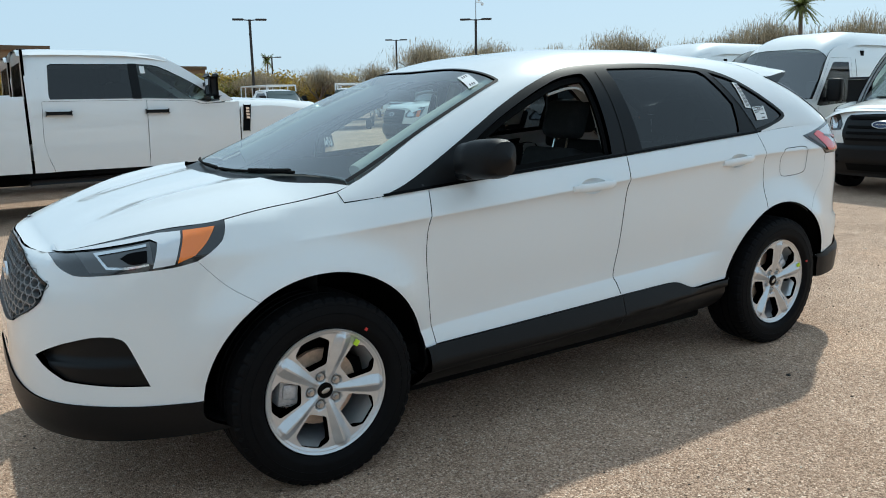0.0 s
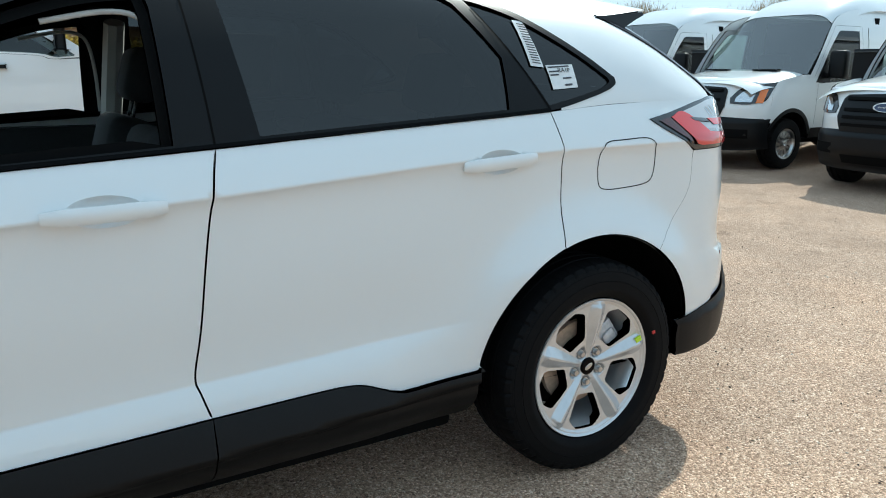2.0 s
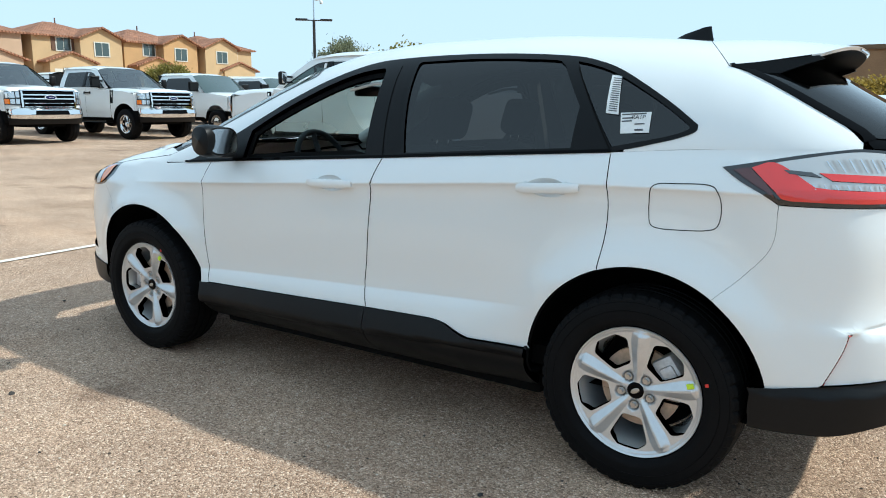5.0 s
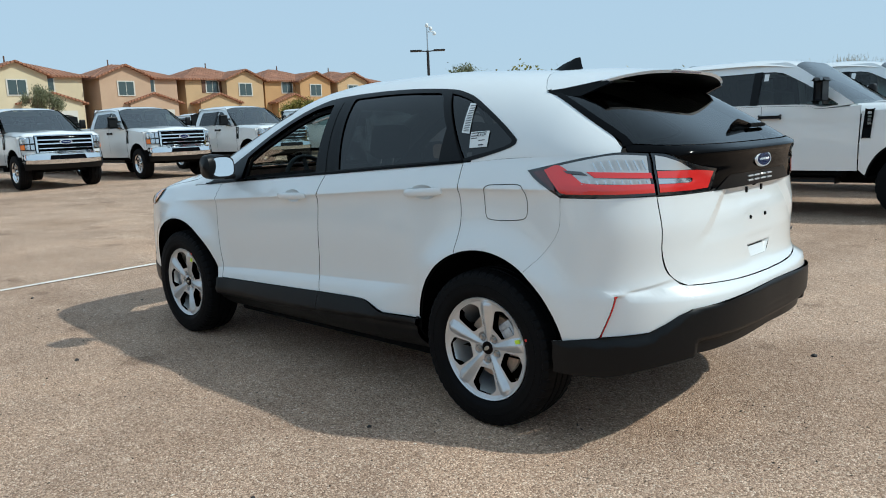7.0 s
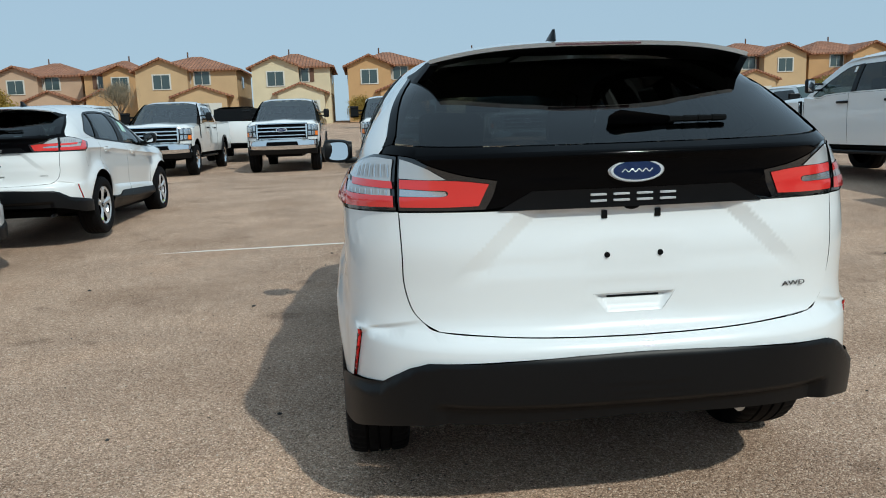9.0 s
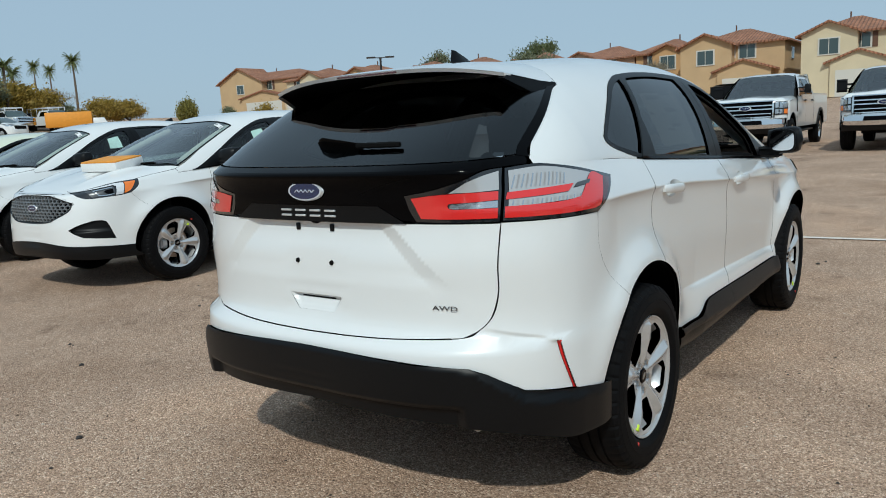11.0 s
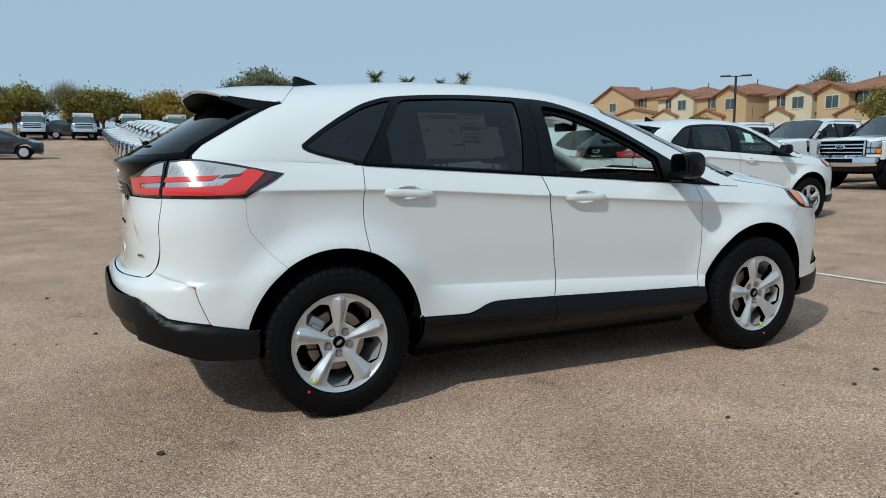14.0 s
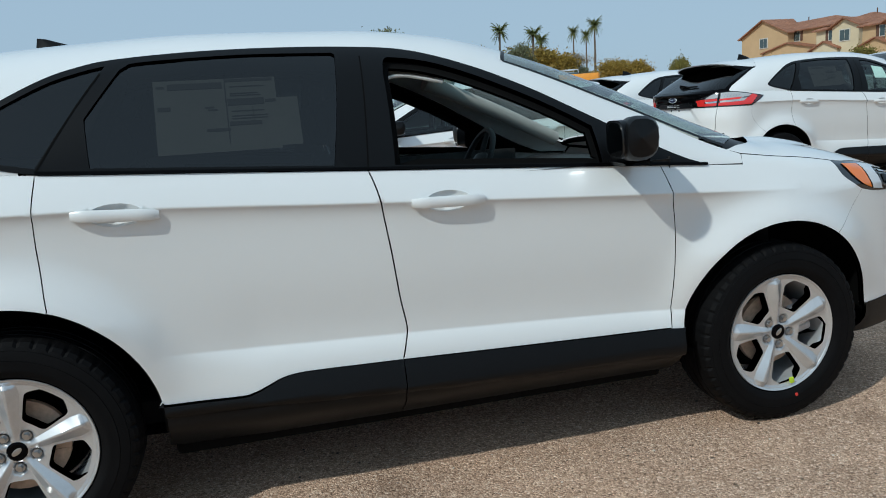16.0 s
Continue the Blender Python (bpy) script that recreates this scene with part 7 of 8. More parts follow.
def make_house(width, depth, wall, seed):
    """Two-storey stucco house; its front looks along -x; middle of the front at the origin."""
    rnd = random.Random(seed)
    H = new("house")
    e, r = 5.4, 1.65
    w = width / 2
    bm = bmesh.new()
    box(bm, 0, depth, -w, w, 0, e)
    finish(bm, "wall", wall, H, "stucco wall", flat=True)
    # gabled bay in front
    bw = width * rnd.choice((.26, .30))
    by = rnd.choice((-1, 1)) * (w - bw)
    bm = bmesh.new()
    box(bm, -1.1, .05, by - bw, by + bw, 0, e)
    g = [bm.verts.new(p) for p in ((-1.1, by - bw, e), (-1.1, by + bw, e), (-1.1, by, e + bw * .42))]
    bm.faces.new(g)
    finish(bm, "front_bay", wall, H, "stucco bay under a gable", flat=True)
    o = .45
    bm = bmesh.new()
    ridge = depth * .5
    hip = min(w, depth * .5) * .9
    zr = e + r
    a, b, c, d = (-o, -w - o, e), (-o, w + o, e), (depth + o, w + o, e), (depth + o, -w - o, e)
    p, q = (ridge, -w + hip, zr), (ridge, w - hip, zr)
    roof_slab(bm, [a, b, q, p])
    roof_slab(bm, [c, d, p, q])
    roof_slab(bm, [b, c, q])
    roof_slab(bm, [d, a, p])
    finish(bm, "roof", M_TILE, H, "terracotta tiled roof", flat=True)
    bm = bmesh.new()
    gh = bw * .42
    for sgn in (-1, 1):
        roof_slab(bm, [(-1.1 - o, by + sgn * (bw + o), e - .12), (-1.1 - o, by, e + gh + .1), (ridge * .8, by, e + gh + .1), (ridge * .3, by + sgn * (bw + o), e - .12)][::sgn])
    finish(bm, "bay_roof", M_TILE, H, "terracotta gable roof", flat=True)
    # lower porch roof over the garage
    py = -by * .6
    bm = bmesh.new()
    for sgn in (-1, 1):
        roof_slab(bm, [(-1.6, py + sgn * (bw + .5), 2.9), (-1.6, py, 3.9), (.05, py, 3.9), (.05, py + sgn * (bw + .5), 2.9)][::sgn])
    finish(bm, "porch_roof", M_TILE, H, "small tiled porch gable", flat=True)
    bm = bmesh.new()
    box(bm, -1.3, .05, py - bw, py + bw, 0, 2.95)
    g = [bm.verts.new(v) for v in ((-1.3, py - bw, 2.95), (-1.3, py + bw, 2.95), (-1.3, py, 3.8))]
    bm.faces.new(g)
    finish(bm, "porch", wall, H, flat=True)

    def window(x, y, z, ww, hh, axis="x", shutters=False):
        bm = bmesh.new()
        if axis == "x":
            box(bm, x - .05, x + .02, y - ww - .1, y + ww + .1, z - hh - .1, z + hh + .1)
        else:
            box(bm, x - ww - .1, x + ww + .1, min(y, y * 1.006), max(y, y * 1.006), z - hh - .1, z + hh + .1)
        wd = finish(bm, "window", M_FRAME, H, "framed house window", flat=True)
        for k in (-1, 1):
            bm = bmesh.new()
            if axis == "x":
                box(bm, x - .07, x - .045, y + (k - 1) * ww * .5 + .03 + (0 if k < 0 else 0), y + (k + 1) * ww * .5 - .03, z - hh, z + hh)
            else:
                s = 1 if y > 0 else -1
                box(bm, x + (k - 1) * ww * .5 + .03, x + (k + 1) * ww * .5 - .03, min(y + s * .06, y + s * .09), max(y + s * .06, y + s * .09), z - hh, z + hh)
            finish(bm, "pane", M_PANE, wd, flat=True)
            if shutters:
                bm = bmesh.new()
                box(bm, x - .07, x, y + k * (ww + .32) - .2, y + k * (ww + .32) + .2, z - hh - .05, z + hh + .05)
                finish(bm, "shutter", M_SHUTTER, wd, flat=True)
    window(-1.12, by, 4.25, .75, .62)
    window(0, py, 4.6, .7, .58, shutters=rnd.random() < .4)
    if rnd.random() < .5:
        window(0, (by + py) / 2 - .3, 4.6, .3, .45)
    for sgn in (-1, 1):
        window(depth * .35, sgn * (w + .01), 4.3, .5, .5, "y")
    for y in (by * .4,):
        bm = bmesh.new()
        rod(bm, (ridge, y, zr - .2), (ridge, y, zr + .45), .07, .07, 8)
        finish(bm, "vent_pipe", M_SHUTTER, H)
    bm = bmesh.new()
    box(bm, -1.33, -1.27, py - bw * .8, py + bw * .8, .0, 2.2)
    finish(bm, "garage_door", M_FRAME, H, "pale garage door", flat=True)
    return H


# ---- trees ----
M_BARK = grain(mat("bark", (.15, .11, .08), .9), 9, .3, .5)


def leaf_mat(name, c):
    m = mat(name, c, .6)
    nt = m.node_tree
    b = nt.nodes["Principled BSDF"]
    geo = nt.nodes.new("ShaderNodeNewGeometry")
    hs = nt.nodes.new("ShaderNodeHueSaturation")
    hs.inputs["Color"].default_value = (*c, 1)
    r = nt.nodes.new("ShaderNodeMapRange")
    r.inputs[3].default_value, r.inputs[4].default_value = .55, 1.5
    nt.links.new(geo.outputs["Random Per Island"], r.inputs[0])
    nt.links.new(r.outputs[0], hs.inputs["Value"])
    nt.links.new(hs.outputs[0], b.inputs["Base Color"])
    thin = nt.nodes.new("ShaderNodeBsdfTranslucent")
    nt.links.new(hs.outputs[0], thin.inputs[0])
    mx = nt.nodes.new("ShaderNodeMixShader")
    mx.inputs[0].default_value = .45
    nt.links.new(b.outputs[0], mx.inputs[1])
    nt.links.new(thin.outputs[0], mx.inputs[2])
    nt.links.new(mx.outputs[0], nt.nodes["Material Output"].inputs[0])
    return m


LEAF = {"olive": leaf_mat("olive_leaves", (.24, .21, .05)), "gold": leaf_mat("golden_leaves", (.36, .25, .05)), "dark": leaf_mat("dark_leaves", (.13, .15, .06)), "dry": leaf_mat("dry_twigs", (.30, .25, .17)), "grey": leaf_mat("grey_green_leaves", (.20, .21, .12)), "palm": leaf_mat("palm_fronds", (.16, .18, .06))}


def make_tree(height, spread, leaf, seed, leaves=9000, bare=False, stem=.30):
    rnd = random.Random(seed)
    T = new("tree")
    bm = bmesh.new()
    tips = []

    def grow(p, d, length, rad, level):
        q = p + d * length
        rod(bm, p, q, rad, rad * .62, 6 if level < 2 else 4)
        if level >= 2 and stem < .2:
            tips.append(q)
        if level >= 3:
            if stem > .2:
                tips.append(q)
            return
        for i in range(3 if level else 5):
            a = rnd.uniform(0, 2 * math.pi)
            s = rnd.uniform(.45, .95) * (1 if level else .8) * spread / height * 1.5
            nd = (d + Vector((math.cos(a) * s, math.sin(a) * s, rnd.uniform(-.15, .35)))).normalized()
            grow(q, nd, length * rnd.uniform(.55, .85) * (1 if level or stem > .2 else 1.6), rad * .58, level + 1)
    grow(Vector((0, 0, 0)), Vector((rnd.uniform(-.08, .08), rnd.uniform(-.08, .08), 1)).normalized(), height * stem, height * .022, 0)
    finish(bm, "trunk", M_BARK, T, "branching trunk")
    V, F = [], []
    n = max(8, leaves // max(1, len(tips)))
    for tip in tips:
        size = height * rnd.uniform(.06, .12)
        if rnd.random() < .12:
            continue
        for _ in range(n):
            c = tip + Vector((rnd.gauss(0, 1), rnd.gauss(0, 1), rnd.gauss(0, .75))) * size * (.62 if not bare else .8)
            d = Vector((rnd.gauss(0, 1), rnd.gauss(0, 1), rnd.gauss(0, 1))).normalized()
            u = d.orthogonal().normalized() if not bare else Vector((d.x * .8, d.y * .8, abs(d.z) + .6)).normalized()
            w = d.cross(u).normalized()
            L, W = (height * .015 * rnd.uniform(.7, 1.5), height * .008 * rnd.uniform(.7, 1.4)) if not bare else (height * .034 * rnd.uniform(.6, 1.5), height * .0019)
            k = len(V)
            V += [tuple(c - u * L), tuple(c + w * W), tuple(c + u * L), tuple(c - w * W)]
            F.append((k, k + 1, k + 2, k + 3))
    hang("crown", mesh_of("crown", V, F, leaf, smooth_all=False), T, "loose leafy crown" if not bare else "bare twiggy crown")
    return T


def make_palm(height, seed):
    rnd = random.Random(seed)
    P = new("palm_tree")
    bm = bmesh.new()
    last = Vector((0, 0, 0))
    for i in range(8):
        nxt = Vector((.12 * math.sin(i * .5), .1 * math.sin(i * .4), height * (i + 1) / 8))
        rod(bm, last, nxt, .26 - .014 * i, .25 - .014 * i, 8)
        last = nxt
    finish(bm, "trunk", M_BARK, P, "tall palm trunk")
    V, F = [], []
    for i in range(70):
        a, up = rnd.uniform(0, 6.283), rnd.uniform(-.8, 1.5)
        L = rnd.uniform(1.2, 1.7)
        d = Vector((math.cos(a), math.sin(a), 0))
        side = Vector((-d.y, d.x, 0))
        for j in range(7):
            t0, t1 = j / 7, (j + 1) / 7
            def pt(t):
                return last + d * (L * t) + Vector((0, 0, up * L * t * .8 - .45 * L * t * t))
            for k in (-1, 1):
                n0 = len(V)
                p0, p1 = pt(t0), pt(t1)
                wd = .30 * (1 - t0 * .7)
                V += [tuple(p0), tuple(p1), tuple(p1 + side * k * wd + d * .16 - Vector((0, 0, .1)))]
                F.append((n0, n0 + 1, n0 + 2))
    hang("crown", mesh_of("crown", V, F, LEAF["palm"], smooth_all=False), P, "ragged crown of fronds")
    return P


def make_lamp_post(height, cameras=False):
    L = new("lamp_post")
    bm = bmesh.new()
    rod(bm, (0, 0, -.2), (0, 0, height), .085, .07, 10)
    finish(bm, "pole", M_POLE, L, "dark steel pole")
    for k in (-1, 1):
        bm = bmesh.new()
        rod(bm, (0, 0, height - .05), (0, k * .35, height - .02), .03, .03, 8)
        finish(bm, "arm", M_POLE, L)
        bm = bmesh.new()
        box(bm, -.17, .17, k * .62 - .30, k * .62 + .30, height - .05, height + .04)
        finish(bm, "lamp_head", M_POLE, L, "flat floodlight head", bevel=.02)
    if cameras:
        bm = bmesh.new()
        rod(bm, (0, 0, height), (0, 0, height + 1.35), .035, .03, 8)
        finish(bm, "mast", M_STEEL, L)
        for y, z in ((-.38, .95), (.0, 1.38), (-.2, 1.2)):
            bm = bmesh.new()
            rod(bm, (0, 0, height + z), (0, y, height + z), .025, .025, 6)
            ball(bm, (0, y, height + z - .09), (.09, .09, .11), 10, 8)
            finish(bm, "camera_dome", M_PAPER, L, "white security camera")
    return L


M_POLE = mat("dark_bronze_steel", (.035, .03, .028), .5, .4)

# ---- the lot ----
def rise(v, start, soft=3.0):
    return soft * np.log1p(np.exp(np.clip((v - start) / soft, -30, 30)))


def ground_z(x, y):
    """The lot is level round the car and climbs gently ahead of it and to its left."""
    south = np.clip((-y - 1.6) / 4.2, 0, 1)
    ahead = .27 * (1 - np.exp(-np.maximum(x - 4.5, 0) / 4)) + .042 * rise(np.minimum(x, 80), 25)
    left = .034 * rise(np.minimum(y, 110), 14) + .03 * rise(np.minimum(y, 110), 40)
    return .045 * south * south * (3 - 2 * south) + (ahead ** 3 + left ** 3) ** (1 / 3)


def make_ground():
    def axis(lo, hi):
        near = np.arange(-12, 12.01, .6)
        return np.r_[-np.geomspace(12.5, -lo, 26)[::-1], near, np.geomspace(12.5, hi, 30)]
    xs, ys = axis(-900, 900), axis(-900, 900)
    gx, gy = np.meshgrid(xs, ys)
    gz = ground_z(gx, gy)
    v = np.stack([gx.ravel(), gy.ravel(), gz.ravel()], 1)
    n = len(xs)
    f = [(j * n + i, j * n + i + 1, (j + 1) * n + i + 1, (j + 1) * n + i) for j in range(len(ys) - 1) for i in range(n - 1)]
    tagged(new("ground", mesh_of("ground", v, f, M_ASPHALT)), "worn sandy asphalt of a large parking lot", "ground", kind="structure")


make_ground()
car = make_crossover()
tagged(car, "white crossover with alloy wheels and open front windows", "car", "white crossovers")


def at_ground(x, y, heading, tilt=0):
    return Matrix.Translation((x, y, float(ground_z(np.array(x), np.array(y))))) @ Matrix.Rotation(radians(heading), 4, "Z")



M_ORANGE = grain(mat("orange_card", (.75, .30, .03), .6), 30, .1)
M_RED_PAINT = mat("red_car_paint", (.45, .025, .02), .3, 0, 1.0)
M_DARK_PAINT = mat("black_car_paint", (.012, .013, .016), .25, 0, 1.0)
M_LINE = grain(mat("worn_white_road_paint", (.74, .68, .60), .9), 30, .2, second=4)
M_CAP = grain(mat("brown_parapet", (.16, .10, .06), .9), 10, .15)
M_WALL = grain(mat("tan_block_wall", (.30, .17, .09), .9), 12, .15, .3)

# neighbouring crossovers, nose to the rear of the first, in a row to its left
M_SHEETG = grain(mat("pale_green_sheet", (.50, .72, .64), .8), 40, .08)
closed = {}
for i, (x, y, h) in enumerate(((1.74, 5.52, 180), (1.8, 8.55, 180),
                               (7.1, 5.15, 0), (7.15, 8.25, 0), (7.2, 11.4, 0))):
    c = copy_thing(car, at_ground(x, y, h))
    for sd in (1, -1):
        if (1, sd) not in closed:
            closed[1, sd] = panel("front_window", side_map, shrink(FRONT_HOLE, -.004), M_TINTD, c, sd, off=-.004, depth=0, res=.06, label="closed front window")
        else:
            hang("front_window", closed[1, sd].data, c, "closed front window")
    sd = 1 if h else -1
    if (2, sd) not in closed:
        closed[2, sd] = panel("window_sheet", side_map, [(.02, 1.33), (.21, 1.32), (.195, 1.455), (.03, 1.485)], M_SHEETG, c, sd, off=.0, depth=.001, res=.06, label="pale green price sheet")
    else:
        hang("window_sheet", closed[2, sd].data, c, "pale green price sheet")



def repaint(ob, swap):
    """Give the parts of a copied car other materials."""
    for o in ob.children_recursive:
        if o.type == "MESH" and any(m in swap for m in o.data.materials):
            o.data = o.data.copy()
            for i, m in enumerate(o.data.materials):
                if m in swap:
                    o.data.materials[i] = swap[m]


M_PEARL = mat("pale_green_pearl_paint", (.70, .73, .58), .3, 0, 1.0)
pearl = copy_thing(car, at_ground(1.9, 11.5, 180) @ Matrix.Diagonal((1, 1.02, .95, 1)))
repaint(pearl, {M_PAINT: M_PEARL, M_GRILLE: M_PEARL})
tagged(pearl, "pale pearl crossover with a closed grille", "car")
black_car = copy_thing(car, at_ground(1.75, 14.5, 180) @ Matrix.Diagonal((1.02, 1.03, .84, 1)))
repaint(black_car, {M_PAINT: M_DARK_PAINT, M_GRILLE: M_TRIM})
tagged(black_car, "low black car parked beside a pale crossover", "car")

truck = make_truck(M_PAINT, "white")
tagged(truck, "white crew-cab pickup truck with chrome grille", "pickup truck", "white pickup trucks")
LONG = Matrix.Diagonal((1.08, 1, 1.04, 1))
truck.matrix_world = at_ground(.75, -7.94, 180) @ LONG
far_truck = make_far_truck(M_PAINT)
tagged(far_truck, "white pickup truck parked in a row", "pickup truck", "white pickup trucks")
far_truck.matrix_world = at_ground(19.6, -24.0, 180)
for i, y in enumerate((-20.6, -17.3, -13.95, -10.6, -7.1, -3.8, -.15, 3.05, 6.45, 9.5, 12.7, 15.9, 19.1, 22.3, 25.5)):
    copy_thing(truck if -13 < y < 16 else far_truck, at_ground(19.6 + .15 * math.sin(i * 2.1), y, 180 + .8 * math.sin(i)))
for i, y in enumerate(np.arange(-19.5, 20, 6.3)):
    copy_thing(far_truck, at_ground(26.8, float(y), 0))
red = make_truck(M_RED_PAINT, "red")
tagged(red, "red crew-cab pickup truck parked behind a white one", "pickup truck")
red.matrix_world = at_ground(7.1, -12.0, 0)
for x, y, h in ((7.4, -8.6, 0), (.6, -11.2, 180), (7.6, -15.2, 0)):
    copy_thing(truck, at_ground(x, y, h) @ LONG)

van = make_van()
tagged(van, "white panel van with dark grey bumper", "van", "white panel vans")
van.matrix_world = at_ground(-11.1, -4.8, 0)
for x, y in ((-10.95, -1.95), (-11.1, -7.6), (-11.1, -10.35), (-11.1, -13.1), (-11.1, -15.8)):
    copy_thing(van, at_ground(x, y, 0))

# painted bay line
bm = bmesh.new()
vs = [bm.verts.new((x, y, float(ground_z(np.array(x), np.array(y))) + .004)) for x, y in ((4.355, 3.4), (4.43, 3.4), (4.65, -3.6), (4.575, -3.6))]
bm.faces.new(vs)
tagged(finish(bm, "bay_line", M_LINE, flat=True), "worn white parking line painted on asphalt", "road marking", kind="structure")

# houses beyond the trucks
for i, (y0, y1, w, x) in enumerate(((95, 78, 1, 74), (80, 71.5, 0, 73), (69.5, 60, 1, 70), (59, 52, 0, 71), (51, 43.6, 1, 70), (43, 37.6, 0, 73), (37, 28.5, 3, 76), (28, 22.3, 2, 74), (21.8, 12.2, 1, 70),
                                     (11, 3.4, 0, 69), (2.2, -6.2, 2, 70), (-7.2, -16, 0, 70), (-16.5, -25.6, 0, 70), (-26.2, -35, 3, 70), (-35.4, -44.6, 1, 70), (-45, -54, 2, 70), (-54.6, -63, 1, 70))):
    h = make_house(abs(y0 - y1) * .94, 9.5, STUCCO[w], i)
    tagged(h, ("cream", "tan", "ochre", "pinkish")[w] + " stucco two-storey house with tiled roof", "house", "houses along the lot")
    h.matrix_world = at_ground(x, (y0 + y1) / 2, 0)

for x, y, h, cams in ((24.8, -25.6, 5.1, True), (35, 30.5, 5.3, False), (-12.3, -38.5, 5.9, False), (-24.1, -33.4, 5.9, True), (-30, -53, 6.3, False), (-24.5, -67.5, 5.6, False)):
    p = make_lamp_post(h, cams)
    tagged(p, "dark lamp post with two flat heads" + (" and security cameras" if cams else ""), "lamp post", "lot lamp posts")
    p.matrix_world = at_ground(x, y, math.degrees(math.atan2(y, x)))

kinds = [make_tree(7.5, 8, LEAF["olive"], 1, 20000, stem=.14), make_tree(7, 8.5, LEAF["gold"], 2, 20000, stem=.12), make_tree(8.5, 7, LEAF["dark"], 3), make_tree(6.0, 7, LEAF["dry"], 4, 6500, bare=True), make_tree(8.0, 7.5, LEAF["grey"], 6, 7000)]
words = ["olive green", "golden brown", "dark green", "bare twiggy", "grey-green feathery"]
first = [True] * 5


tops = [max(v.co.z for part_ in t.children for v in part_.data.vertices) for t in kinds]


def plant(k, az, dist, up, turn=0, wide=1.0, eye=(-2.6, -4.2)):
    """A tree whose top stands at a given angle over the horizon, seen from a spot on the lot."""
    x, y = eye[0] + dist * math.cos(radians(az)), eye[1] + dist * math.sin(radians(az))
    m = at_ground(x, y, turn)
    k_up = (1.35 + dist * math.tan(radians(up)) - m.translation.z) / tops[k]
    m = m @ Matrix.Diagonal((k_up * wide, k_up * wide, k_up, 1))
    if first[k]:
        kinds[k].matrix_world = m
        tagged(kinds[k], words[k] + " desert tree beyond the lot", "tree", "trees round the lot")
        first[k] = False
        return
    copy_thing(kinds[k], m).matrix_world = m


rnd = random.Random(5)
# belt of trees ahead and to the left, beyond the rows
for az in np.arange(66, 105, 1.5):
    plant(rnd.choice((0, 1, 1, 0, 1, 2)), az + rnd.uniform(-.5, .5), rnd.uniform(84, 92), rnd.uniform(3.7, 4.9), rnd.uniform(0, 360), rnd.uniform(.85, 1.15))
for az in np.arange(59, 66, 1.6):
    plant(rnd.choice((0, 1, 4)), az + rnd.uniform(-.5, .5), rnd.uniform(84, 92), rnd.uniform(2.6, 3.4), rnd.uniform(0, 360), rnd.uniform(.9, 1.2))
for az in np.arange(64, 105, 3.2):
    plant(rnd.choice((0, 1, 3)), az + rnd.uniform(-.8, .8), rnd.uniform(93, 104), rnd.uniform(3.7, 4.7), rnd.uniform(0, 360), 1.1)
for k, az, up, wide in ((4, 77.5, 6.6, 1.1), (4, 75.6, 5.5, .9), (0, 93.4, 5.3, .9), (0, 88.0, 5.1, 1.1), (3, 90.2, 5.3, .8), (1, 83.8, 5.0, .9), (2, 80.0, 5.0, .8), (2, 73.8, 5.0, .9), (4, 67.3, 4.9, .8), (1, 71.4, 5.0, .9), (0, 69.0, 4.7, .8), (0, 56.3, 3.4, .5), (1, 50.6, 2.7, .6), (0, 44.8, 3.1, .6), (4, 53.4, 2.4, .7)):
    plant(k, az, 64 if az < 58 else 82, up, rnd.uniform(0, 360), wide)
# among the houses
for k, az, dist, up, wide in ((2, 28.3, 98, 6.3, .7), (0, 30.6, 78, 4.9, .9), (4, 28.6, 76, 5.4, .9), (1, 27.0, 74, 3.9, .9), (4, 35.2, 104, 5.8, .7)):
    plant(k, az, dist, up, rnd.uniform(0, 360), wide, (-4, -2))
for k, az, dist, up, wide in ((3, 17.0, 60, 4.3, .7), (4, -9.8, 62, 4.9, .6), (4, -16.1, 63, 4.2, .6), (1, .2, 60, 2.9, .6), (0, -33.5, 62, 3.2, .8)):
    plant(k, az, dist, up, rnd.uniform(0, 360), wide, (-4.6, .6))
# behind the pickups
for k, az, dist, up, wide in ((4, -45.9, 66, 5.1, .75), (0, -51.0, 58, 5.2, 1.0), (0, -53.5, 58, 4.2, 1.1), (1, -56.0, 58, 4.2, 1.1), (1, -59.0, 60, 3.6, 1.1), (0, -61.4, 58, 3.9, 1.0), (1, -64.5, 60, 3.5, 1.1), (3, -70.0, 55, 3.9, 1.0), (3, -73.0, 55, 4.1, 1.0), (3, -76.5, 56, 3.8, 1.0), (1, -67.5, 60, 3.4, 1.1)):
    plant(k, az, dist, up, rnd.uniform(0, 360), wide, (-4.6, .6))
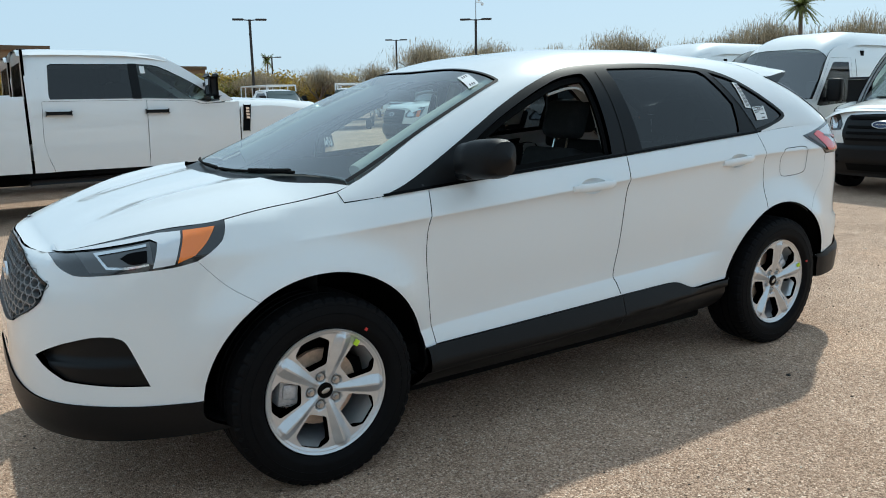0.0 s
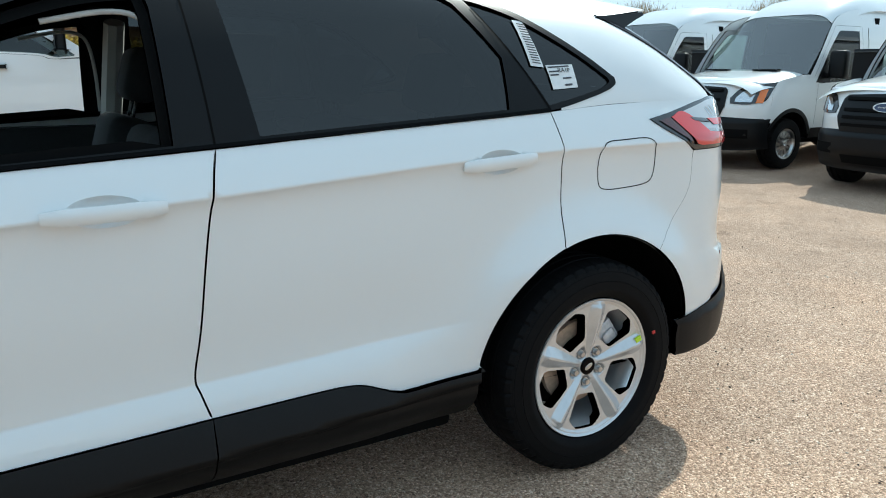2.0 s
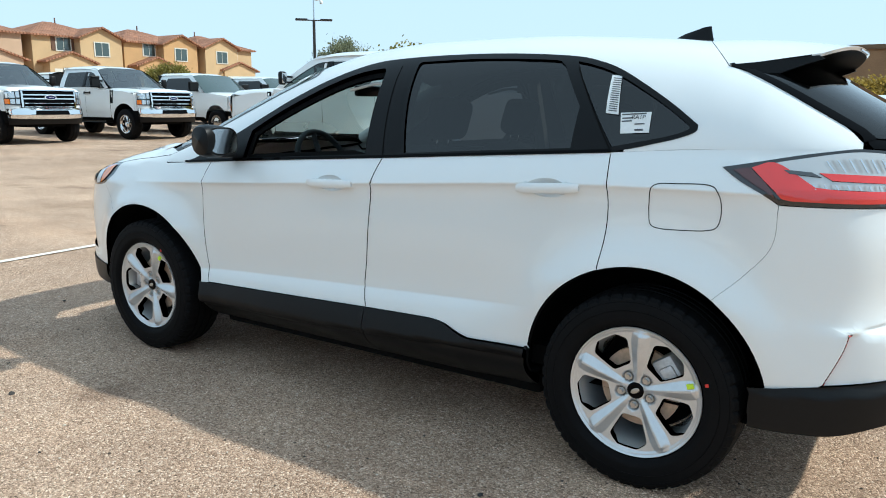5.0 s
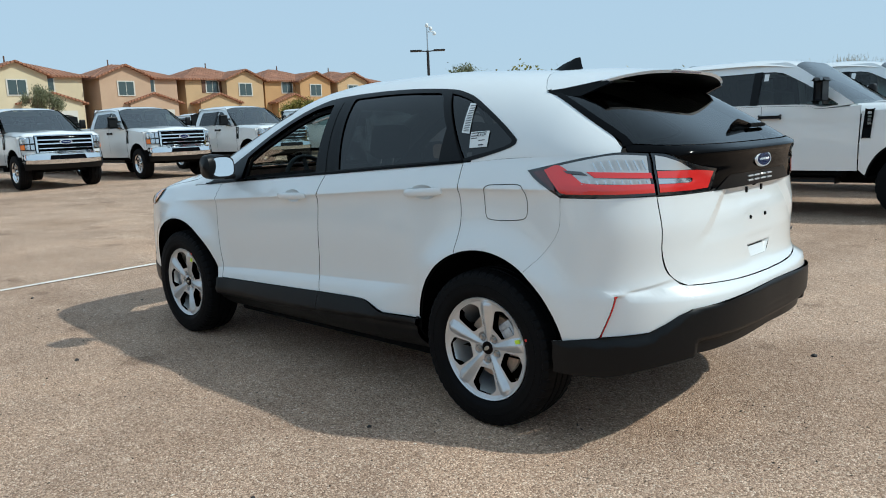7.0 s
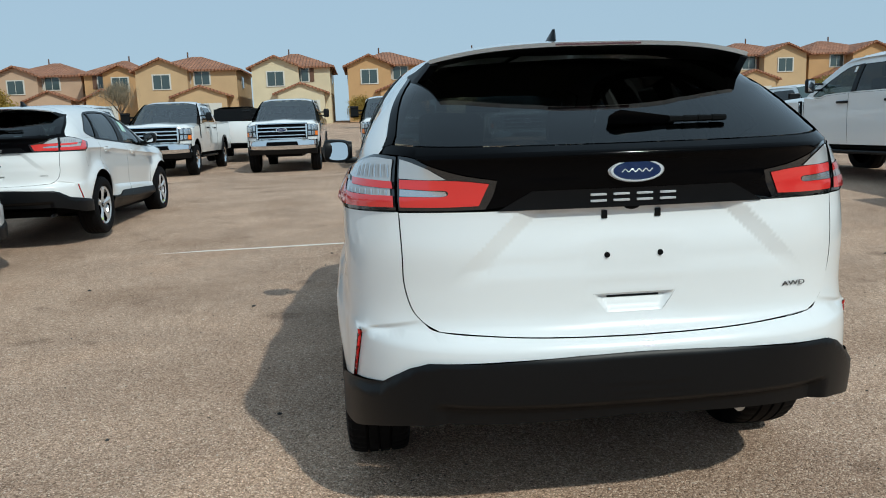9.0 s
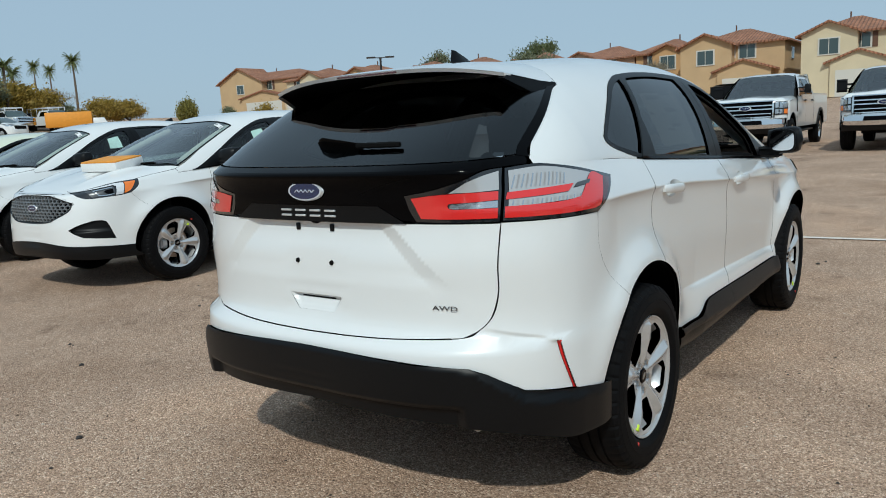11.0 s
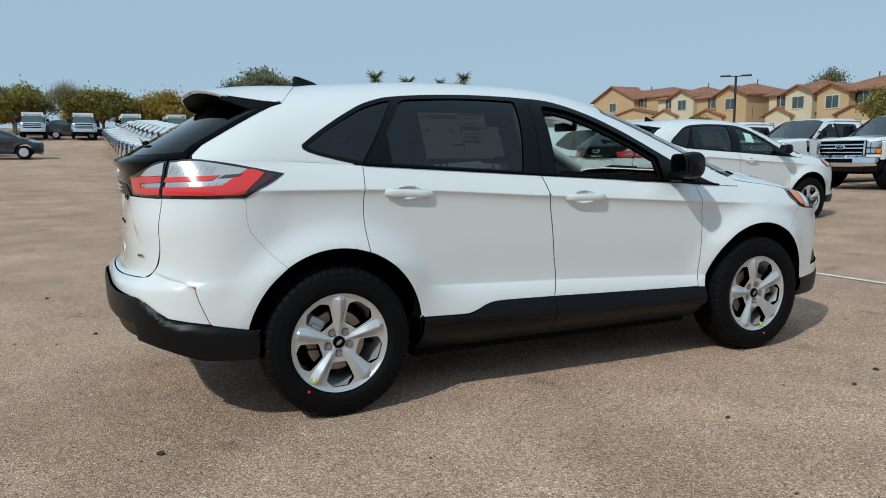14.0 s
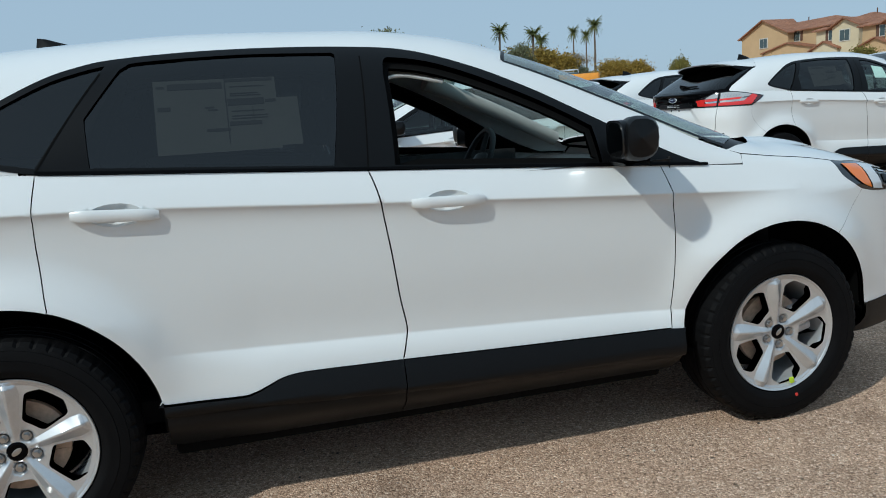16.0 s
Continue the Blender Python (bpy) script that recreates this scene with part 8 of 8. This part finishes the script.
# thicket and bare trees on the road side
for az in np.arange(-120, -88, 1.5):
    plant(rnd.choice((0, 1, 1)), az + rnd.uniform(-.5, .5), rnd.uniform(52, 60), rnd.uniform(1.9, 2.9), rnd.uniform(0, 360), 1.15, (1.5, 3.2))
for az in np.arange(-156, -121, 2.6):
    plant(rnd.choice((0, 1, 3)), az + rnd.uniform(-.5, .5), rnd.uniform(56, 64), rnd.uniform(1.8, 2.6), rnd.uniform(0, 360), 1.1, (1.5, 3.2))
for k, az, up, wide in ((3, -121.4, 4.8, 1.0), (3, -126.2, 4.7, 1.0), (3, -131.2, 4.2, .95), (3, -135.4, 5.2, 1.05), (3, -141.0, 4.3, .95), (3, -143.6, 4.9, .9), (3, -145.5, 5.7, .9), (3, -151.8, 5.6, 1.0), (3, -155, 4.8, 1.0), (3, -117.2, 3.1, 1.0), (3, -113.2, 2.9, 1.0), (3, -109, 2.7, 1.0)):
    plant(k, az, 50, up, rnd.uniform(0, 360), wide, (1.5, 3.2))
pl = make_palm(9, 1)
tagged(pl, "tall fan palm with a ragged crown", "palm tree", "palms beyond the lot")


def set_palm(p, az, d, up, wide, eye=(-2.6, -4.2)):
    x, y = eye[0] + d * math.cos(radians(az)), eye[1] + d * math.sin(radians(az))
    m = at_ground(x, y, 40 * d)
    k = (1.35 + d * math.tan(radians(up)) - m.translation.z) / 9.9
    p.matrix_world = m @ Matrix.Diagonal((wide, wide, k, 1))


set_palm(pl, 68.9, 84, 6.1, .62)
for az, d, up, wide, eye in ((66.5, 84, 5.7, .62, (-2.6, -4.2)), (66.0, 88, 5.2, .55, (-2.6, -4.2)), (64.1, 150, 5.6, .7, (-2.6, -4.2)), (63.2, 150, 5.3, .7, (-2.6, -4.2)), (62.3, 96, 6.0, .6, (-2.6, -4.2)), (-147.7, 48, 6.6, .7, (1.5, 3.2)), (-110.0, 95, 3.4, .5, (1.5, 3.2))):
    set_palm(copy_thing(pl, Matrix()), az, d, up, wide, eye)

# far rows of parked vehicles
def far_row(src, places):
    for x, y, h in places:
        copy_thing(src, at_ground(x, y, h))


far_row(far_truck, [(2.3, 17.6 + 3.0 * i, 180) for i in range(14)])
rack_truck = make_far_truck(M_PAINT)
bm = bmesh.new()
for sd in (-.78, .78):
    tube(bm, [(.9, sd, 1.9), (.85, sd, 2.22), (-3.1, sd, 2.22), (-3.15, sd, 1.4)], .04, 6)
    for x in (-.2, -1.3, -2.4):
        rod(bm, (x, sd, 1.4), (x, sd, 2.22), .03, .03, 6)
for x in (.85, -.2, -1.3, -2.4, -3.1):
    rod(bm, (x, -.78, 2.22), (x, .78, 2.22), .035, .035, 6)
finish(bm, "ladder_rack", M_PAINT, rack_truck, "white ladder rack")
tagged(rack_truck, "white work pickup with a ladder rack", "pickup truck", "work pickups with racks")
rack_truck.matrix_world = at_ground(-15.2, -32, 60)
far_row(rack_truck, [(-9.5 + 3.9 * i, 70, -90) for i in range(12)] + [(-19, -33.5, 60), (-12.2, -35, 90)])

# orange box truck far beyond the rows
BT = new("box_truck")
bm = bmesh.new()
box(bm, -2.6, 2.2, -1.1, 1.1, 1.0, 3.7)
finish(bm, "cargo_box", M_ORANGE, BT, "orange cargo box", bevel=.05)
bm = bmesh.new()
for v in box(bm, 2.3, 4.1, -1.0, 1.0, .6, 2.5):
    if v.co.z > 2 and v.co.x > 4:
        v.co.x -= .6
finish(bm, "cab", M_PAINT, BT, "white cab", bevel=.08)
for x in (-1.5, 3.2):
    for y in (-.95, .95):
        bm = bmesh.new()
        rod(bm, (x, y - .14, .45), (x, y + .14, .45), .45, .45, 20)
        finish(bm, "wheel", M_RUBBER, BT, bevel=.04)
tagged(BT, "orange box truck parked far off", "truck")
BT.matrix_world = at_ground(33, 66, -32) @ Matrix.Diagonal((.8, .8, .50, 1))

# low tan commercial building across the road
B = new("store_building")
bm = bmesh.new()
box(bm, -4, 6, -74, -56, 0, 5.2)
finish(bm, "wall", M_WALL, B, "tan rendered wall", flat=True)
bm = bmesh.new()
box(bm, -4.15, 6.15, -74.1, -55.85, 5.2, 5.5)
finish(bm, "parapet", M_CAP, B, "darker parapet cap", flat=True)
bm = bmesh.new()
box(bm, -15, -4.02, -73, -57, 0, 4.0)
finish(bm, "low_wing", M_WALL, B, "low tan wing", flat=True)
bm = bmesh.new()
box(bm, -15.1, -4.2, -73.1, -56.9, 4.0, 4.25)
finish(bm, "parapet", M_CAP, B, flat=True)
tagged(B, "low tan commercial building with a flat parapet", "building")

# a white carton with an orange lid left on the neighbour's bonnet
bm = bmesh.new()
box(bm, -.17, .17, -.26, .26, 0, .085)
carton = finish(bm, "carton", M_PAPER, None, bevel=.004)
tagged(carton, "flat white carton with orange top on a bonnet", "carton")
carton.matrix_world = Matrix.Translation((.12, 5.30, 1.152)) @ Matrix.Rotation(radians(8), 4, "Z") @ Matrix.Rotation(radians(-8), 4, "Y")
bm = bmesh.new()
box(bm, -.165, .165, -.255, .255, .086, .10)
finish(bm, "lid", M_ORANGE, carton, "orange lid", bevel=.003)

# pebbles on the asphalt
M_PEBBLE = mat("dark_pebble", (.035, .03, .028), .8)
rp = random.Random(11)
peb = None
for i in range(60):
    x, y = rp.uniform(-6, 4), rp.uniform(-6, 5)
    if abs(y) < 1 and abs(x) < 2.4:
        continue
    s = rp.uniform(.006, .018)
    if peb is None:
        bm = bmesh.new()
        bmesh.ops.create_icosphere(bm, subdivisions=1, radius=1)
        for v in bm.verts:
            v.co *= rp.uniform(.75, 1.2)
        peb = finish(bm, "pebble", M_PEBBLE)
        tagged(peb, "small dark pebble lying on asphalt", "pebble", "pebbles")
        o = peb
    else:
        o = copy_thing(peb, Matrix())
    o.matrix_world = Matrix.Translation((x, y, float(ground_z(np.array(x), np.array(y))) + s * .3)) @ Matrix.Rotation(rp.uniform(0, 6), 4, "Z") @ Matrix.Diagonal((s * 1.4, s, s * .6, 1))

# loose grit
M_GRIT = mat("loose_grit", (.2, .15, .11), .85)
nt = M_GRIT.node_tree
geo, tone = nt.nodes.new("ShaderNodeNewGeometry"), nt.nodes.new("ShaderNodeValToRGB")
el = tone.color_ramp.elements
el.new(.45)
el.new(.75)
for e, p, c in zip(el, (0, .45, .75, 1), ((.03, .024, .02, 1), (.12, .08, .055, 1), (.36, .27, .2, 1), (.68, .6, .5, 1))):
    e.position, e.color = p, c
nt.links.new(geo.outputs["Random Per Island"], tone.inputs[0])
nt.links.new(tone.outputs[0], nt.nodes["Principled BSDF"].inputs["Base Color"])
rg = np.random.default_rng(4)
n = 15000
gx, gy = rg.uniform(-7.5, 5, n), rg.uniform(-6.5, 6.5, n)
size = .0022 + .0055 * rg.random(n) ** 4
base = np.array([(1, 0, 0), (0, 1, 0), (-1, 0, 0), (0, -1, 0), (0, 0, 1), (0, 0, -1)], float)
turn = rg.uniform(0, 6.28, n)
co, si = np.cos(turn), np.sin(turn)
v = base[None] * rg.uniform(.6, 1.3, (n, 6, 1)) * size[:, None, None] * np.array([1.2, 1, .7])
v = np.stack([v[..., 0] * co[:, None] - v[..., 1] * si[:, None] + gx[:, None], v[..., 0] * si[:, None] + v[..., 1] * co[:, None] + gy[:, None], v[..., 2] + (ground_z(gx, gy) + size * .35)[:, None]], -1).reshape(-1, 3)
f = [(6 * i + a, 6 * i + b, 6 * i + c) for i in range(n) for a, b, c in ((0, 1, 4), (1, 2, 4), (2, 3, 4), (3, 0, 4), (1, 0, 5), (2, 1, 5), (3, 2, 5), (0, 3, 5))]
tagged(new("grit", mesh_of("grit", v, f, M_GRIT, smooth_all=False)), "loose dark and pale grit on worn asphalt", "gravel", kind="stuff")

dark_car = make_far_car(M_DARK_PAINT)
tagged(dark_car, "black car parked in a far row", "car", "far parked cars")
dark_car.matrix_world = at_ground(-6.5, 44, 0)
far_row(dark_car, [(-8.5, 47, 0), (-11, 50, 0), (-13, 53, 0), (-2.5, 70, 0), (26.5, -34, 150), (24, -38, 150)])
pale_car = make_far_car(M_PAINT)
tagged(pale_car, "white car parked in a far row", "car", "far parked cars")
pale_car.matrix_world = at_ground(7.6, 15.2, 0)
far_row(pale_car, [(2.2, 63 + 3 * i, 180) for i in range(3)] + [(-34 + 3 * i, -52, 80) for i in range(5)] + [(12 + 3 * i, 60, -80) for i in range(5)])
